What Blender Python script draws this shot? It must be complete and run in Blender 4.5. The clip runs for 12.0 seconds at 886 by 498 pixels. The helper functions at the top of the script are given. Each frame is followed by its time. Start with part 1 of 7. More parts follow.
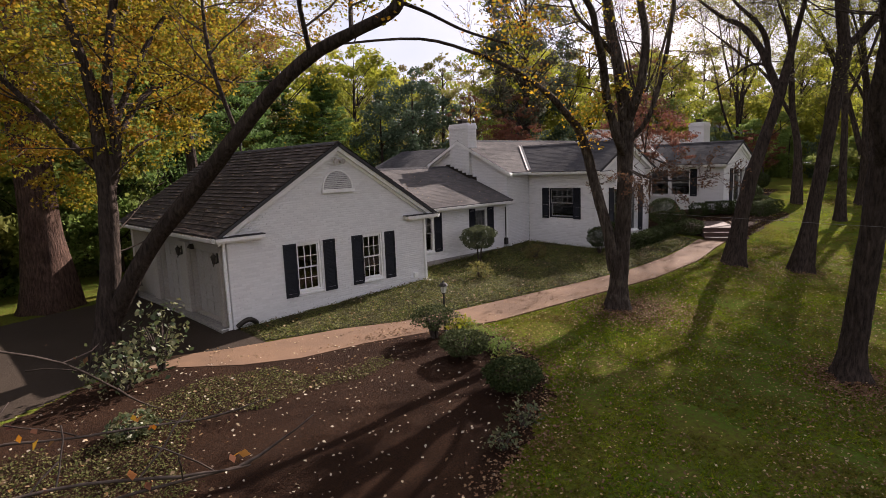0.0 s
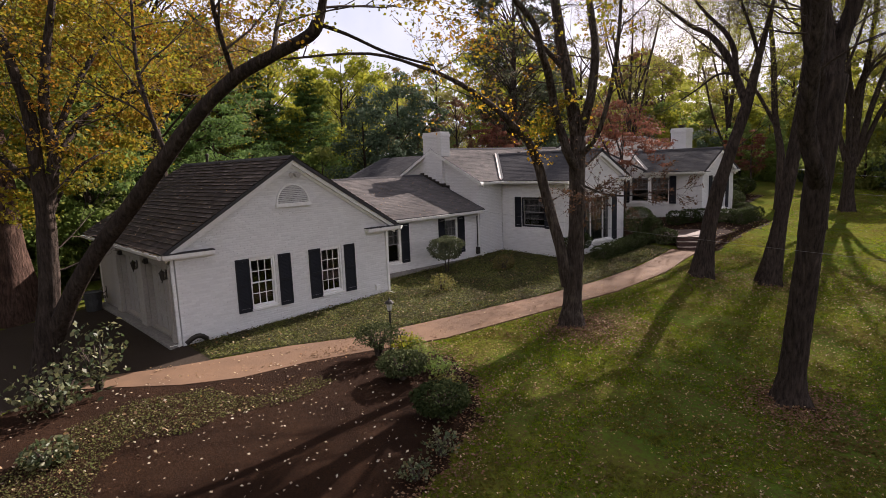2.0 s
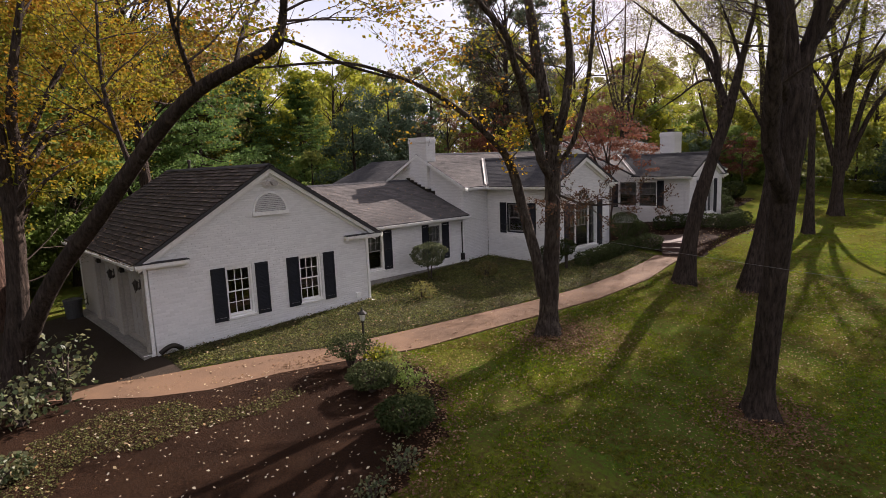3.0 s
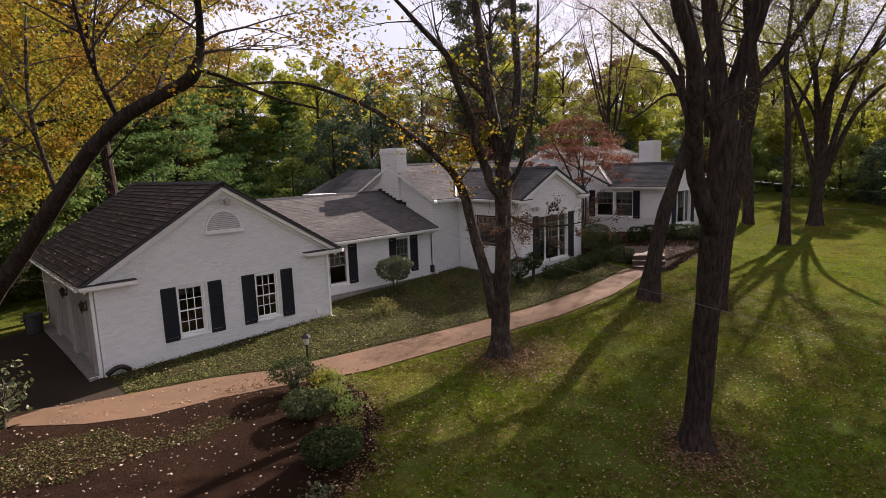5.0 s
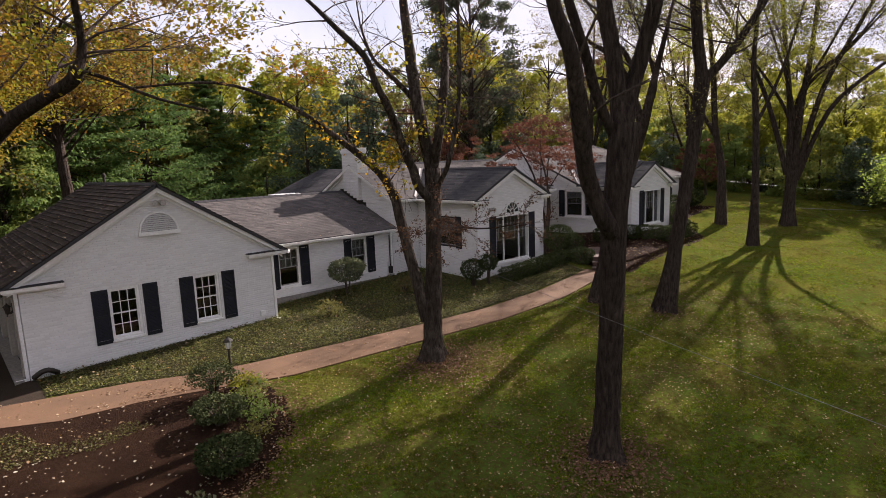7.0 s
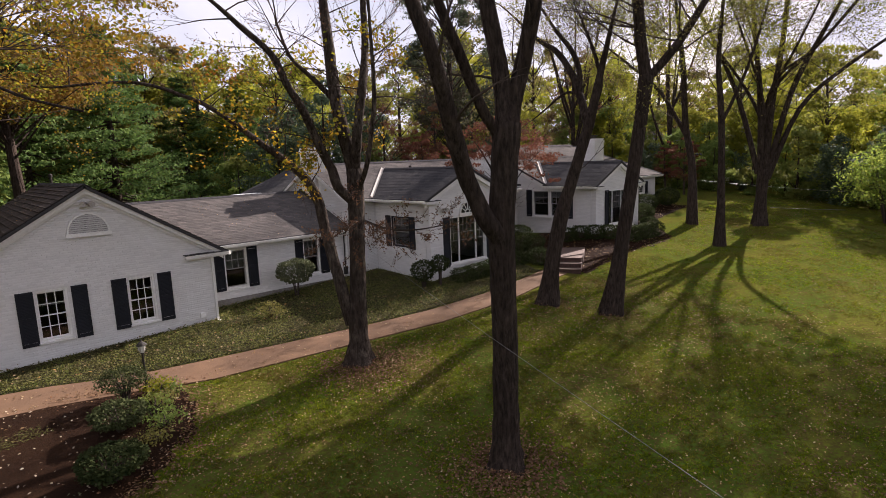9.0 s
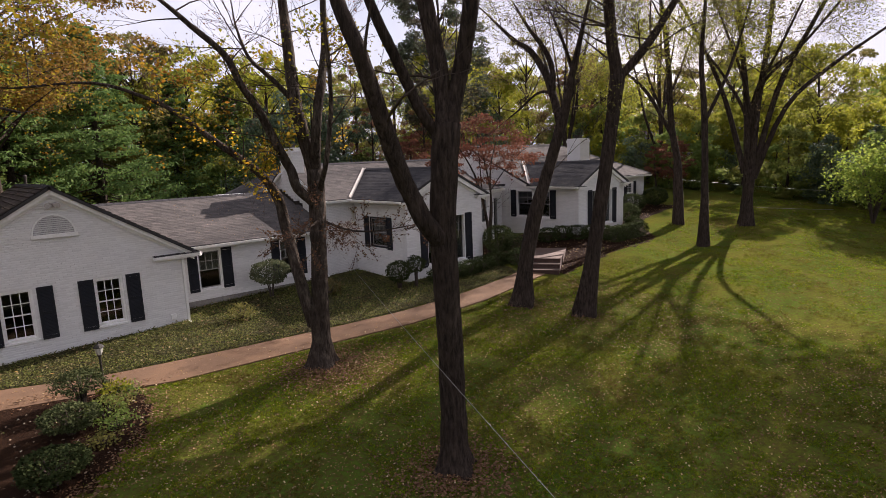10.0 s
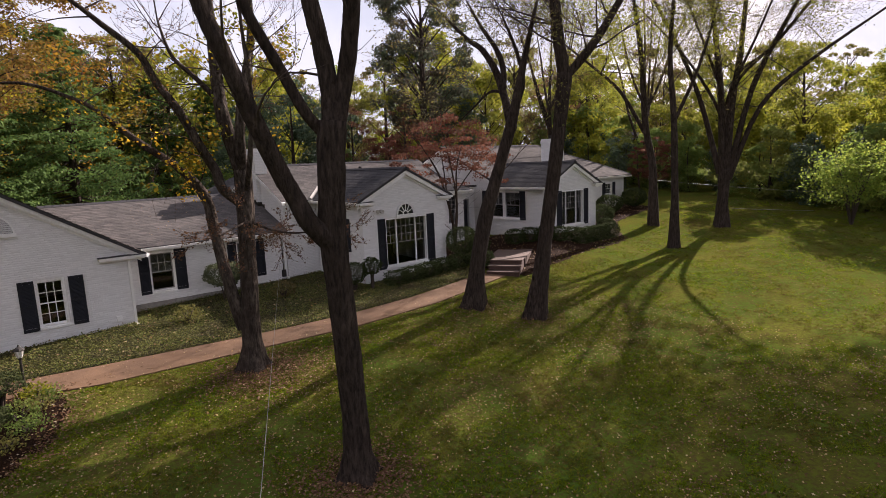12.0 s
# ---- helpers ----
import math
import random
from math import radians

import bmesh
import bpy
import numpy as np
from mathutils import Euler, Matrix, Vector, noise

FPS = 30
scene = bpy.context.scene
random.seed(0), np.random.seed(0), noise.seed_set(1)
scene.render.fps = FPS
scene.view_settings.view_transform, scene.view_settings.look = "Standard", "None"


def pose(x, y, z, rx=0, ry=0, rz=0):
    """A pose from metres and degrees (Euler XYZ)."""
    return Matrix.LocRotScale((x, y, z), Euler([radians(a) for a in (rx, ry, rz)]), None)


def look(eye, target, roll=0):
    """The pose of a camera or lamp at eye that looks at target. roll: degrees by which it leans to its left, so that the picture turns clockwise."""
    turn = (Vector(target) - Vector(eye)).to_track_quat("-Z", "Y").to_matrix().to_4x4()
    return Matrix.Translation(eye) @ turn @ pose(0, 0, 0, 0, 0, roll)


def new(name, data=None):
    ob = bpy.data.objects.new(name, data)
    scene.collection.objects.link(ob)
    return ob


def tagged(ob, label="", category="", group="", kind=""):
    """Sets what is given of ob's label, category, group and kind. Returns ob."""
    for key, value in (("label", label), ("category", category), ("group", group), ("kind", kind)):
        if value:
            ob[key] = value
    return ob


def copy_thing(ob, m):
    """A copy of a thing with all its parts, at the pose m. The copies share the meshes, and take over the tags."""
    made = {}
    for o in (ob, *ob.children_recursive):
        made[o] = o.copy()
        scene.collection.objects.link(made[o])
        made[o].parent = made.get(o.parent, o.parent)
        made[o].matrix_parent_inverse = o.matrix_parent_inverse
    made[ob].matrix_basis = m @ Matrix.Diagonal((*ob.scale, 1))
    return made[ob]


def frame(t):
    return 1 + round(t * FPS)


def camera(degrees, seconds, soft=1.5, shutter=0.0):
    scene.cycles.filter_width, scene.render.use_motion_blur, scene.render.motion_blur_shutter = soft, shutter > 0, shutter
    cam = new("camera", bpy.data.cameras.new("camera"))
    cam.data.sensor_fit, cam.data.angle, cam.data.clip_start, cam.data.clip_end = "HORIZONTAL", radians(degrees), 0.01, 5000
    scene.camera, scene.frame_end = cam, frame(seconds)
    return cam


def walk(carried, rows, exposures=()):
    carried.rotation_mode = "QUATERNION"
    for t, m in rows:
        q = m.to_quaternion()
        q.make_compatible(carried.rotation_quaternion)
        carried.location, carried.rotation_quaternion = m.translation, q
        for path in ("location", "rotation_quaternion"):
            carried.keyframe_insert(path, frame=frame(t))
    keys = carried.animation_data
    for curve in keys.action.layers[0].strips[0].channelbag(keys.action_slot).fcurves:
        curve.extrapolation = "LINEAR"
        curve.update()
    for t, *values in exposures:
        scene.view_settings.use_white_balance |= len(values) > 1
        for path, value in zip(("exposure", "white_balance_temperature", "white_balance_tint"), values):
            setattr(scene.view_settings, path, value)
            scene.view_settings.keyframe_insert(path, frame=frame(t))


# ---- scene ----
cam = camera(76.4, 12.0, 0.7)
PATH = [
    (0, (-6.048, -14.891, 4.188), (-4.692, -13.45, 3.897), -2.2),
    (0.5, (-5.738, -15.119, 4.273), (-4.385, -13.676, 3.981), -2.2),
    (1, (-5.415, -15.374, 4.37), (-4.067, -13.925, 4.079), -2.2),
    (1.5, (-5.113, -15.593, 4.474), (-3.769, -14.142, 4.182), -2.3),
    (2, (-4.803, -15.804, 4.565), (-3.462, -14.35, 4.272), -2.3),
    (2.5, (-4.531, -16.004, 4.662), (-3.189, -14.552, 4.368), -2.2),
    (3, (-4.232, -16.201, 4.795), (-2.891, -14.747, 4.501), -2.3),
    (5, (-3.023, -17.014, 5.344), (-1.686, -15.556, 5.043), -2.2),
    (5.5, (-2.624, -17.298, 5.37), (-1.289, -15.84, 5.066), -2.2),
    (6, (-2.221, -17.613, 5.381), (-0.889, -16.152, 5.075), -2.2),
    (6.5, (-1.809, -17.909, 5.368), (-0.481, -16.446, 5.061), -2.2),
    (7, (-1.401, -18.194, 5.355), (-0.076, -16.728, 5.048), -2.2),
    (9, (0.387, -19.417, 5.317), (1.698, -17.939, 5.006), -2.3),
    (9.5, (0.842, -19.729, 5.316), (2.148, -18.247, 5.003), -2.3),
    (10, (1.29, -20.033, 5.298), (2.591, -18.547, 4.986), -2.4),
    (10.5, (1.729, -20.307, 5.306), (3.025, -18.816, 4.993), -2.3),
    (11, (2.166, -20.6, 5.24), (3.457, -19.104, 4.931), -2.4),
    (11.5, (2.571, -20.866, 5.217), (3.858, -19.366, 4.909), -2.5),
    (12, (2.944, -21.109, 5.178), (4.228, -19.606, 4.872), -2.5),
]
walk(cam, [(t, look(eye, target, roll)) for t, eye, target, roll in PATH], [(0.0, 1.43, 6450, 23), (12.0, 1.35, 6450, 24)])

# ---- light ----
world = bpy.data.worlds.new("sky")
scene.world = world
world.use_nodes = True
wn = world.node_tree.nodes
wl = world.node_tree.links
sky = wn.new("ShaderNodeTexSky")
sky.sky_type = 'NISHITA'
sky.sun_disc = False
SUN_FROM = Vector((1.0, 0.13, 0.64)).normalized()
sky.sun_elevation = math.asin(SUN_FROM.z)
sky.sun_rotation = math.atan2(SUN_FROM.x, SUN_FROM.y)
sky.air_density = 1.0
sky.dust_density = 2.5
cl_noise = wn.new("ShaderNodeTexNoise")
cl_noise.inputs["Scale"].default_value = 3.0
cl_noise.inputs["Detail"].default_value = 6.0
cl_ramp = wn.new("ShaderNodeValToRGB")
cl_ramp.color_ramp.elements[0].position = 0.30
cl_ramp.color_ramp.elements[0].color = (0.25, 0.25, 0.25, 1)
cl_ramp.color_ramp.elements[1].position = 0.55
cl_ramp.color_ramp.elements[1].color = (1, 1, 1, 1)
cl_mix = wn.new("ShaderNodeMix")
cl_mix.data_type = 'RGBA'
cl_mix.inputs["B"].default_value = (7.7, 8.0, 8.7, 1)
wl.new(cl_noise.outputs["Fac"], cl_ramp.inputs["Fac"])
wl.new(cl_ramp.outputs["Color"], cl_mix.inputs["Factor"])
wl.new(sky.outputs["Color"], cl_mix.inputs["A"])
bgn = wn["Background"]
wl.new(cl_mix.outputs["Result"], bgn.inputs["Color"])
bgn.inputs["Strength"].default_value = 0.0465
sun_data = bpy.data.lights.new("sun", 'SUN')
sun_data.energy = 5.0
sun_data.angle = radians(0.53)
sun_data.color = (1.0, 0.93, 0.82)
sun = new("sun", sun_data)
sun.matrix_world = look(Vector((0, 0, 40)) + SUN_FROM * 60, (0, 0, 40))


# ---- materials ----
def base_mat(name, rough=0.8, metal=0.0):
    m = bpy.data.materials.new(name)
    m.use_nodes = True
    b = m.node_tree.nodes["Principled BSDF"]
    b.inputs["Roughness"].default_value = rough
    b.inputs["Metallic"].default_value = metal
    return m, m.node_tree.nodes, m.node_tree.links, b


def mix_node(nt, a, b, fac):
    n = nt.nodes.new("ShaderNodeMix")
    n.data_type = 'RGBA'
    for key, v in (("A", a), ("B", b), ("Factor", fac)):
        sock = n.inputs[key]
        if isinstance(v, bpy.types.NodeSocket):
            nt.links.new(v, sock)
        elif key == "Factor":
            sock.default_value = v
        else:
            sock.default_value = (*v, 1)
    return n.outputs["Result"]


def noise_node(nt, scale, detail=4.0, rough=0.6, coord=None, lo=0.35, hi=0.65):
    n = nt.nodes.new("ShaderNodeTexNoise")
    n.inputs["Scale"].default_value = scale
    n.inputs["Detail"].default_value = detail
    n.inputs["Roughness"].default_value = rough
    if coord is not None:
        nt.links.new(coord, n.inputs["Vector"])
    r = nt.nodes.new("ShaderNodeMapRange")
    r.inputs["From Min"].default_value = lo
    r.inputs["From Max"].default_value = hi
    nt.links.new(n.outputs["Fac"], r.inputs["Value"])
    return r.outputs["Result"]


def place(nt):
    return nt.nodes.new("ShaderNodeNewGeometry").outputs["Position"]


def add_bump(nt, bsdf, height, strength, dist=0.02):
    b = nt.nodes.new("ShaderNodeBump")
    b.inputs["Strength"].default_value = strength
    b.inputs["Distance"].default_value = dist
    nt.links.new(height, b.inputs["Height"])
    nt.links.new(b.outputs["Normal"], bsdf.inputs["Normal"])


def surface(name, c1, c2, c3, big, small, rough=0.85, bump=0.3, dist=0.02, metal=0.0, big_lo=0.4, big_hi=0.6, spec=0.5):
    """Two colours mixed by large patches and a third by fine grain, with relief."""
    m, nd, ln, b = base_mat(name, rough, metal)
    nt = m.node_tree
    b.inputs["Specular IOR Level"].default_value = spec
    co = place(nt)
    n1 = noise_node(nt, big, 4, 0.6, co, big_lo, big_hi)
    n2 = noise_node(nt, small, 5, 0.7, co, 0.42, 0.62)
    col = mix_node(nt, c1, c2, n1)
    col = mix_node(nt, col, c3, n2)
    ln.new(col, b.inputs["Base Color"])
    if bump:
        add_bump(nt, b, n2, bump, dist)
    return m


def varied(name, colours, rough=0.7, translucent=0.0, by_object=False, grain=0.0, spec=0.3, patch=None):
    """A colour picked for each island (or object) from a ramp; leaves let light through."""
    m, nd, ln, b = base_mat(name, rough)
    nt = m.node_tree
    b.inputs["Specular IOR Level"].default_value = spec
    src = nd.new("ShaderNodeObjectInfo").outputs["Random"] if by_object else nd.new("ShaderNodeNewGeometry").outputs["Random Per Island"]
    ramp = nd.new("ShaderNodeValToRGB")
    el = ramp.color_ramp.elements
    while len(el) < len(colours):
        el.new(0.5)
    for i, c in enumerate(colours):
        el[i].position = i / max(1, len(colours) - 1)
        el[i].color = (*c, 1)
    ln.new(src, ramp.inputs["Fac"])
    col = ramp.outputs["Color"]
    if patch:
        col = mix_node(nt, col, patch[1], noise_node(nt, patch[0], 5, 0.65, place(nt), 0.46, 0.68))
    if grain:
        n = noise_node(nt, grain, 3, 0.6, place(nt), 0.3, 0.7)
        hsv = nd.new("ShaderNodeHueSaturation")
        ln.new(col, hsv.inputs["Color"])
        mr = nd.new("ShaderNodeMapRange")
        mr.inputs["To Min"].default_value = 0.75
        mr.inputs["To Max"].default_value = 1.25
        ln.new(n, mr.inputs["Value"])
        ln.new(mr.outputs["Result"], hsv.inputs["Value"])
        col = hsv.outputs["Color"]
    ln.new(col, b.inputs["Base Color"])
    if translucent:
        t = nd.new("ShaderNodeBsdfTranslucent")
        ln.new(col, t.inputs["Color"])
        mx = nd.new("ShaderNodeMixShader")
        mx.inputs["Fac"].default_value = translucent
        ln.new(b.outputs["BSDF"], mx.inputs[1])
        ln.new(t.outputs["BSDF"], mx.inputs[2])
        ln.new(mx.outputs["Shader"], nd["Material Output"].inputs["Surface"])
    return m


def brick_paint(name):
    """White painted brick: courses in relief, weather stains."""
    m, nd, ln, b = base_mat(name, 0.72)
    nt = m.node_tree
    geo = nd.new("ShaderNodeNewGeometry")
    sp = nd.new("ShaderNodeSeparateXYZ")
    ln.new(geo.outputs["Position"], sp.inputs[0])
    sn = nd.new("ShaderNodeSeparateXYZ")
    ln.new(geo.outputs["True Normal"], sn.inputs[0])

    def mth(op, a, c):
        n = nd.new("ShaderNodeMath")
        n.operation = op
        for i, v in enumerate((a, c)):
            if isinstance(v, (int, float)):
                n.inputs[i].default_value = v
            elif v is not None:
                ln.new(v, n.inputs[i])
        return n.outputs[0]
    ax = mth('ABSOLUTE', sn.outputs["X"], None)
    ay = mth('ABSOLUTE', sn.outputs["Y"], None)
    u = mth('ADD', mth('MULTIPLY', sp.outputs["X"], ay), mth('MULTIPLY', sp.outputs["Y"], ax))
    cb = nd.new("ShaderNodeCombineXYZ")
    ln.new(u, cb.inputs[0])
    ln.new(sp.outputs["Z"], cb.inputs[1])
    br = nd.new("ShaderNodeTexBrick")
    br.inputs["Scale"].default_value = 1.0
    br.inputs["Brick Width"].default_value = 0.215
    br.inputs["Row Height"].default_value = 0.0677
    br.inputs["Mortar Size"].default_value = 0.006
    br.inputs["Mortar Smooth"].default_value = 0.4
    br.inputs["Color1"].default_value = (0.66, 0.645, 0.63, 1)
    br.inputs["Color2"].default_value = (0.72, 0.705, 0.69, 1)
    br.inputs["Mortar"].default_value = (0.52, 0.51, 0.50, 1)
    ln.new(cb.outputs[0], br.inputs["Vector"])
    n1 = noise_node(nt, 0.55, 5, 0.65, geo.outputs["Position"], 0.45, 0.75)
    col = mix_node(nt, br.outputs["Color"], (0.62, 0.60, 0.56), n1)
    ln.new(col, b.inputs["Base Color"])
    inv = mth('SUBTRACT', 1.0, br.outputs["Fac"])
    n2 = noise_node(nt, 40, 3, 0.6, geo.outputs["Position"], 0.2, 0.8)
    h = mth('ADD', inv, mth('MULTIPLY', n2, 0.35))
    add_bump(nt, b, h, 0.9, 0.008)
    return m


def glass_mat():
    m, nd, ln, b = base_mat("window_glass", 0.02)
    b.inputs["Transmission Weight"].default_value = 1.0
    b.inputs["IOR"].default_value = 1.5
    b.inputs["Base Color"].default_value = (0.38, 0.41, 0.41, 1)
    return m


M_BRICK = brick_paint("painted_brick")
M_WHITE = surface("white_paint", (0.80, 0.79, 0.77), (0.74, 0.73, 0.70), (0.68, 0.67, 0.64), 1.2, 14, 0.55, 0.05)
M_SHUT = surface("shutter_paint", (0.009, 0.010, 0.014), (0.013, 0.014, 0.019), (0.017, 0.018, 0.022), 3, 30, 0.6, 0.05, spec=0.2)
M_GLASS = glass_mat()
M_GRID = surface("grid_bar_grey", (0.30, 0.29, 0.28), (0.26, 0.25, 0.24), (0.22, 0.21, 0.2), 3, 30, 0.6, 0)
M_DARK = surface("dark_interior", (0.018, 0.016, 0.015), (0.026, 0.023, 0.02), (0.012, 0.012, 0.012), 1, 5, 0.9, 0)
M_BLIND = surface("blind_fabric", (0.62, 0.60, 0.55), (0.56, 0.54, 0.5), (0.5, 0.48, 0.44), 2, 20, 0.8, 0)
M_SHINGLE = varied("asphalt_shingle", [(0.062, 0.057, 0.055), (0.088, 0.080, 0.076), (0.074, 0.068, 0.064), (0.108, 0.096, 0.09)], 0.95, grain=22, spec=0.06)
M_SHINGLE_D = varied("dark_shingle", [(0.034, 0.034, 0.036), (0.052, 0.050, 0.052), (0.041, 0.040, 0.042), (0.066, 0.062, 0.062)], 0.95, grain=22, spec=0.06)
M_SHAKE_ONE = varied("weathered_single_shake", [(0.045, 0.038, 0.036), (0.075, 0.062, 0.057), (0.055, 0.047, 0.044), (0.095, 0.078, 0.07)], 0.95, by_object=True, grain=18, spec=0.08)
M_SHAKE = varied("weathered_shake", [(0.045, 0.038, 0.036), (0.075, 0.062, 0.057), (0.055, 0.047, 0.044), (0.095, 0.078, 0.07)], 0.95, grain=18, spec=0.08)
M_METAL = surface("dark_metal", (0.025, 0.024, 0.022), (0.035, 0.03, 0.026), (0.05, 0.04, 0.03), 5, 40, 0.5, 0.1, metal=0.6)
M_FLASH = surface("metal_flashing", (0.44, 0.41, 0.37), (0.36, 0.34, 0.31), (0.28, 0.26, 0.24), 3, 20, 0.8, 0.05, spec=0.15)
M_GRASS = surface("lawn", (0.061, 0.102, 0.013), (0.094, 0.104, 0.015), (0.072, 0.056, 0.018), 0.42, 11, 1.0, 0.5, 0.05, spec=0.0)
M_MULCH = surface("mulch", (0.031, 0.0145, 0.0075), (0.046, 0.022, 0.011), (0.013, 0.007, 0.0045), 0.8, 45, 0.97, 0.8, 0.03, spec=0.06)
M_PATH = surface("path_concrete", (0.162, 0.094, 0.053), (0.116, 0.069, 0.041), (0.120, 0.072, 0.043), 0.9, 55, 0.9, 0.2, 0.006, spec=0.2)
M_PLAIN = surface("masonry_paint", (0.70, 0.685, 0.67), (0.64, 0.625, 0.605), (0.60, 0.585, 0.565), 0.6, 18, 0.7, 0.1, 0.005)
# White paint of the garage side; its shade is put into this darker tan.
M_SIDE_SHADE = surface("shaded_white_paint", (0.40, 0.36, 0.315), (0.35, 0.315, 0.275), (0.31, 0.28, 0.24), 0.7, 16, 0.7, 0.1, 0.005)
M_CONC = surface("pale_concrete", (0.27, 0.25, 0.22), (0.22, 0.205, 0.185), (0.17, 0.155, 0.145), 0.7, 12, 0.9, 0.25, 0.01, spec=0.2)
M_ASPH = surface("asphalt", (0.026, 0.019, 0.014), (0.034, 0.025, 0.018), (0.042, 0.032, 0.024), 0.5, 30, 0.92, 0.4, 0.01, spec=0.06)


def bark_mat(name, c1, c2, c3):
    """Furrowed bark, its plates drawn out up the trunk."""
    m, nd, ln, b = base_mat(name, 0.95)
    nt = m.node_tree
    b.inputs["Specular IOR Level"].default_value = 0.08
    mp = nd.new("ShaderNodeMapping")
    mp.inputs["Scale"].default_value = (1.0, 1.0, 0.22)
    ln.new(place(nt), mp.inputs["Vector"])
    n1 = noise_node(nt, 16, 6, 0.65, mp.outputs["Vector"], 0.36, 0.62)
    n2 = noise_node(nt, 2.2, 5, 0.7, place(nt), 0.42, 0.68)
    col = mix_node(nt, c1, c2, n2)
    col = mix_node(nt, c3, col, n1)
    ln.new(col, b.inputs["Base Color"])
    add_bump(nt, b, n1, 1.0, 0.04)
    return m


M_BARK = bark_mat("bark", (0.068, 0.050, 0.039), (0.150, 0.122, 0.098), (0.028, 0.021, 0.017))
M_BARK_D = bark_mat("dark_bark", (0.058, 0.042, 0.033), (0.086, 0.064, 0.050), (0.024, 0.018, 0.015))
M_BARK_R = bark_mat("red_brown_bark", (0.090, 0.052, 0.038), (0.130, 0.080, 0.058), (0.036, 0.022, 0.017))
M_TWIG = surface("twig_bark", (0.066, 0.050, 0.041), (0.088, 0.067, 0.054), (0.045, 0.034, 0.028), 3, 20, 0.9, 0, spec=0.06)


# ---- mesh helpers ----
def part(name, bm, material, parent=None, label=""):
    me = bpy.data.meshes.new(name)
    bmesh.ops.recalc_face_normals(bm, faces=bm.faces)
    bm.to_mesh(me)
    bm.free()
    me.materials.append(material)
    ob = new(name, me)
    ob.parent = parent
    if label:
        tagged(ob, label)
    return ob


def raw_part(name, verts, faces, material, parent=None, smooth=False):
    me = bpy.data.meshes.new(name)
    me.from_pydata(verts, [], faces)
    me.materials.append(material)
    if smooth:
        me.polygons.foreach_set("use_smooth", [True] * len(me.polygons))
    ob = new(name, me)
    ob.parent = parent
    return ob


def thing(name, at, label, category, group="", kind=""):
    ob = new(name)
    ob.location = at
    tagged(ob, label, category, group, kind)
    return ob


def box(bm, f, a0, a1, b0, b1, c0, c1):
    v = [bm.verts.new(f(a, b, c)) for a in (a0, a1) for b in (b0, b1) for c in (c0, c1)]
    for q in ((0, 1, 3, 2), (4, 6, 7, 5), (0, 4, 5, 1), (2, 3, 7, 6), (0, 2, 6, 4), (1, 5, 7, 3)):
        bm.faces.new([v[i] for i in q])


def xyz(a, b, c):
    return (a, b, c)


def facing(axis, at, s):
    """Wall frame: u along the wall, d out of it, z up."""
    if axis == 'y':
        return lambda u, d, z: (u, at + s * d, z)
    return lambda u, d, z: (at + s * d, u, z)


def one_box(name, f, a0, a1, b0, b1, c0, c1, material, parent=None, label="", bevel=0.0):
    bm = bmesh.new()
    box(bm, f, a0, a1, b0, b1, c0, c1)
    if bevel:
        bmesh.ops.bevel(bm, geom=bm.edges[:], offset=bevel, segments=1, affect='EDGES')
    return part(name, bm, material, parent, label)


def prism(bm, f, profile, d0, d1):
    """A polygon in (u, z), from depth d0 to d1."""
    lo = [bm.verts.new(f(u, d0, z)) for u, z in profile]
    hi = [bm.verts.new(f(u, d1, z)) for u, z in profile]
    bm.faces.new(lo)
    bm.faces.new(hi)
    n = len(profile)
    for i in range(n):
        j = (i + 1) % n
        bm.faces.new((lo[i], lo[j], hi[j], hi[i]))


def frame_ring(bm, f, u0, u1, z0, z1, w, d0, d1):
    """A rectangular frame of one piece."""
    out = [(u0, z0), (u1, z0), (u1, z1), (u0, z1)]
    inn = [(u0 + w, z0 + w), (u1 - w, z0 + w), (u1 - w, z1 - w), (u0 + w, z1 - w)]
    v = {}
    for d in (d0, d1):
        for k in range(4):
            v[(0, k, d)] = bm.verts.new(f(out[k][0], d, out[k][1]))
            v[(1, k, d)] = bm.verts.new(f(inn[k][0], d, inn[k][1]))
    for k in range(4):
        j = (k + 1) % 4
        for d in (d0, d1):
            bm.faces.new((v[(0, k, d)], v[(0, j, d)], v[(1, j, d)], v[(1, k, d)]))
        for s in (0, 1):
            bm.faces.new((v[(s, k, d0)], v[(s, j, d0)], v[(s, j, d1)], v[(s, k, d1)]))


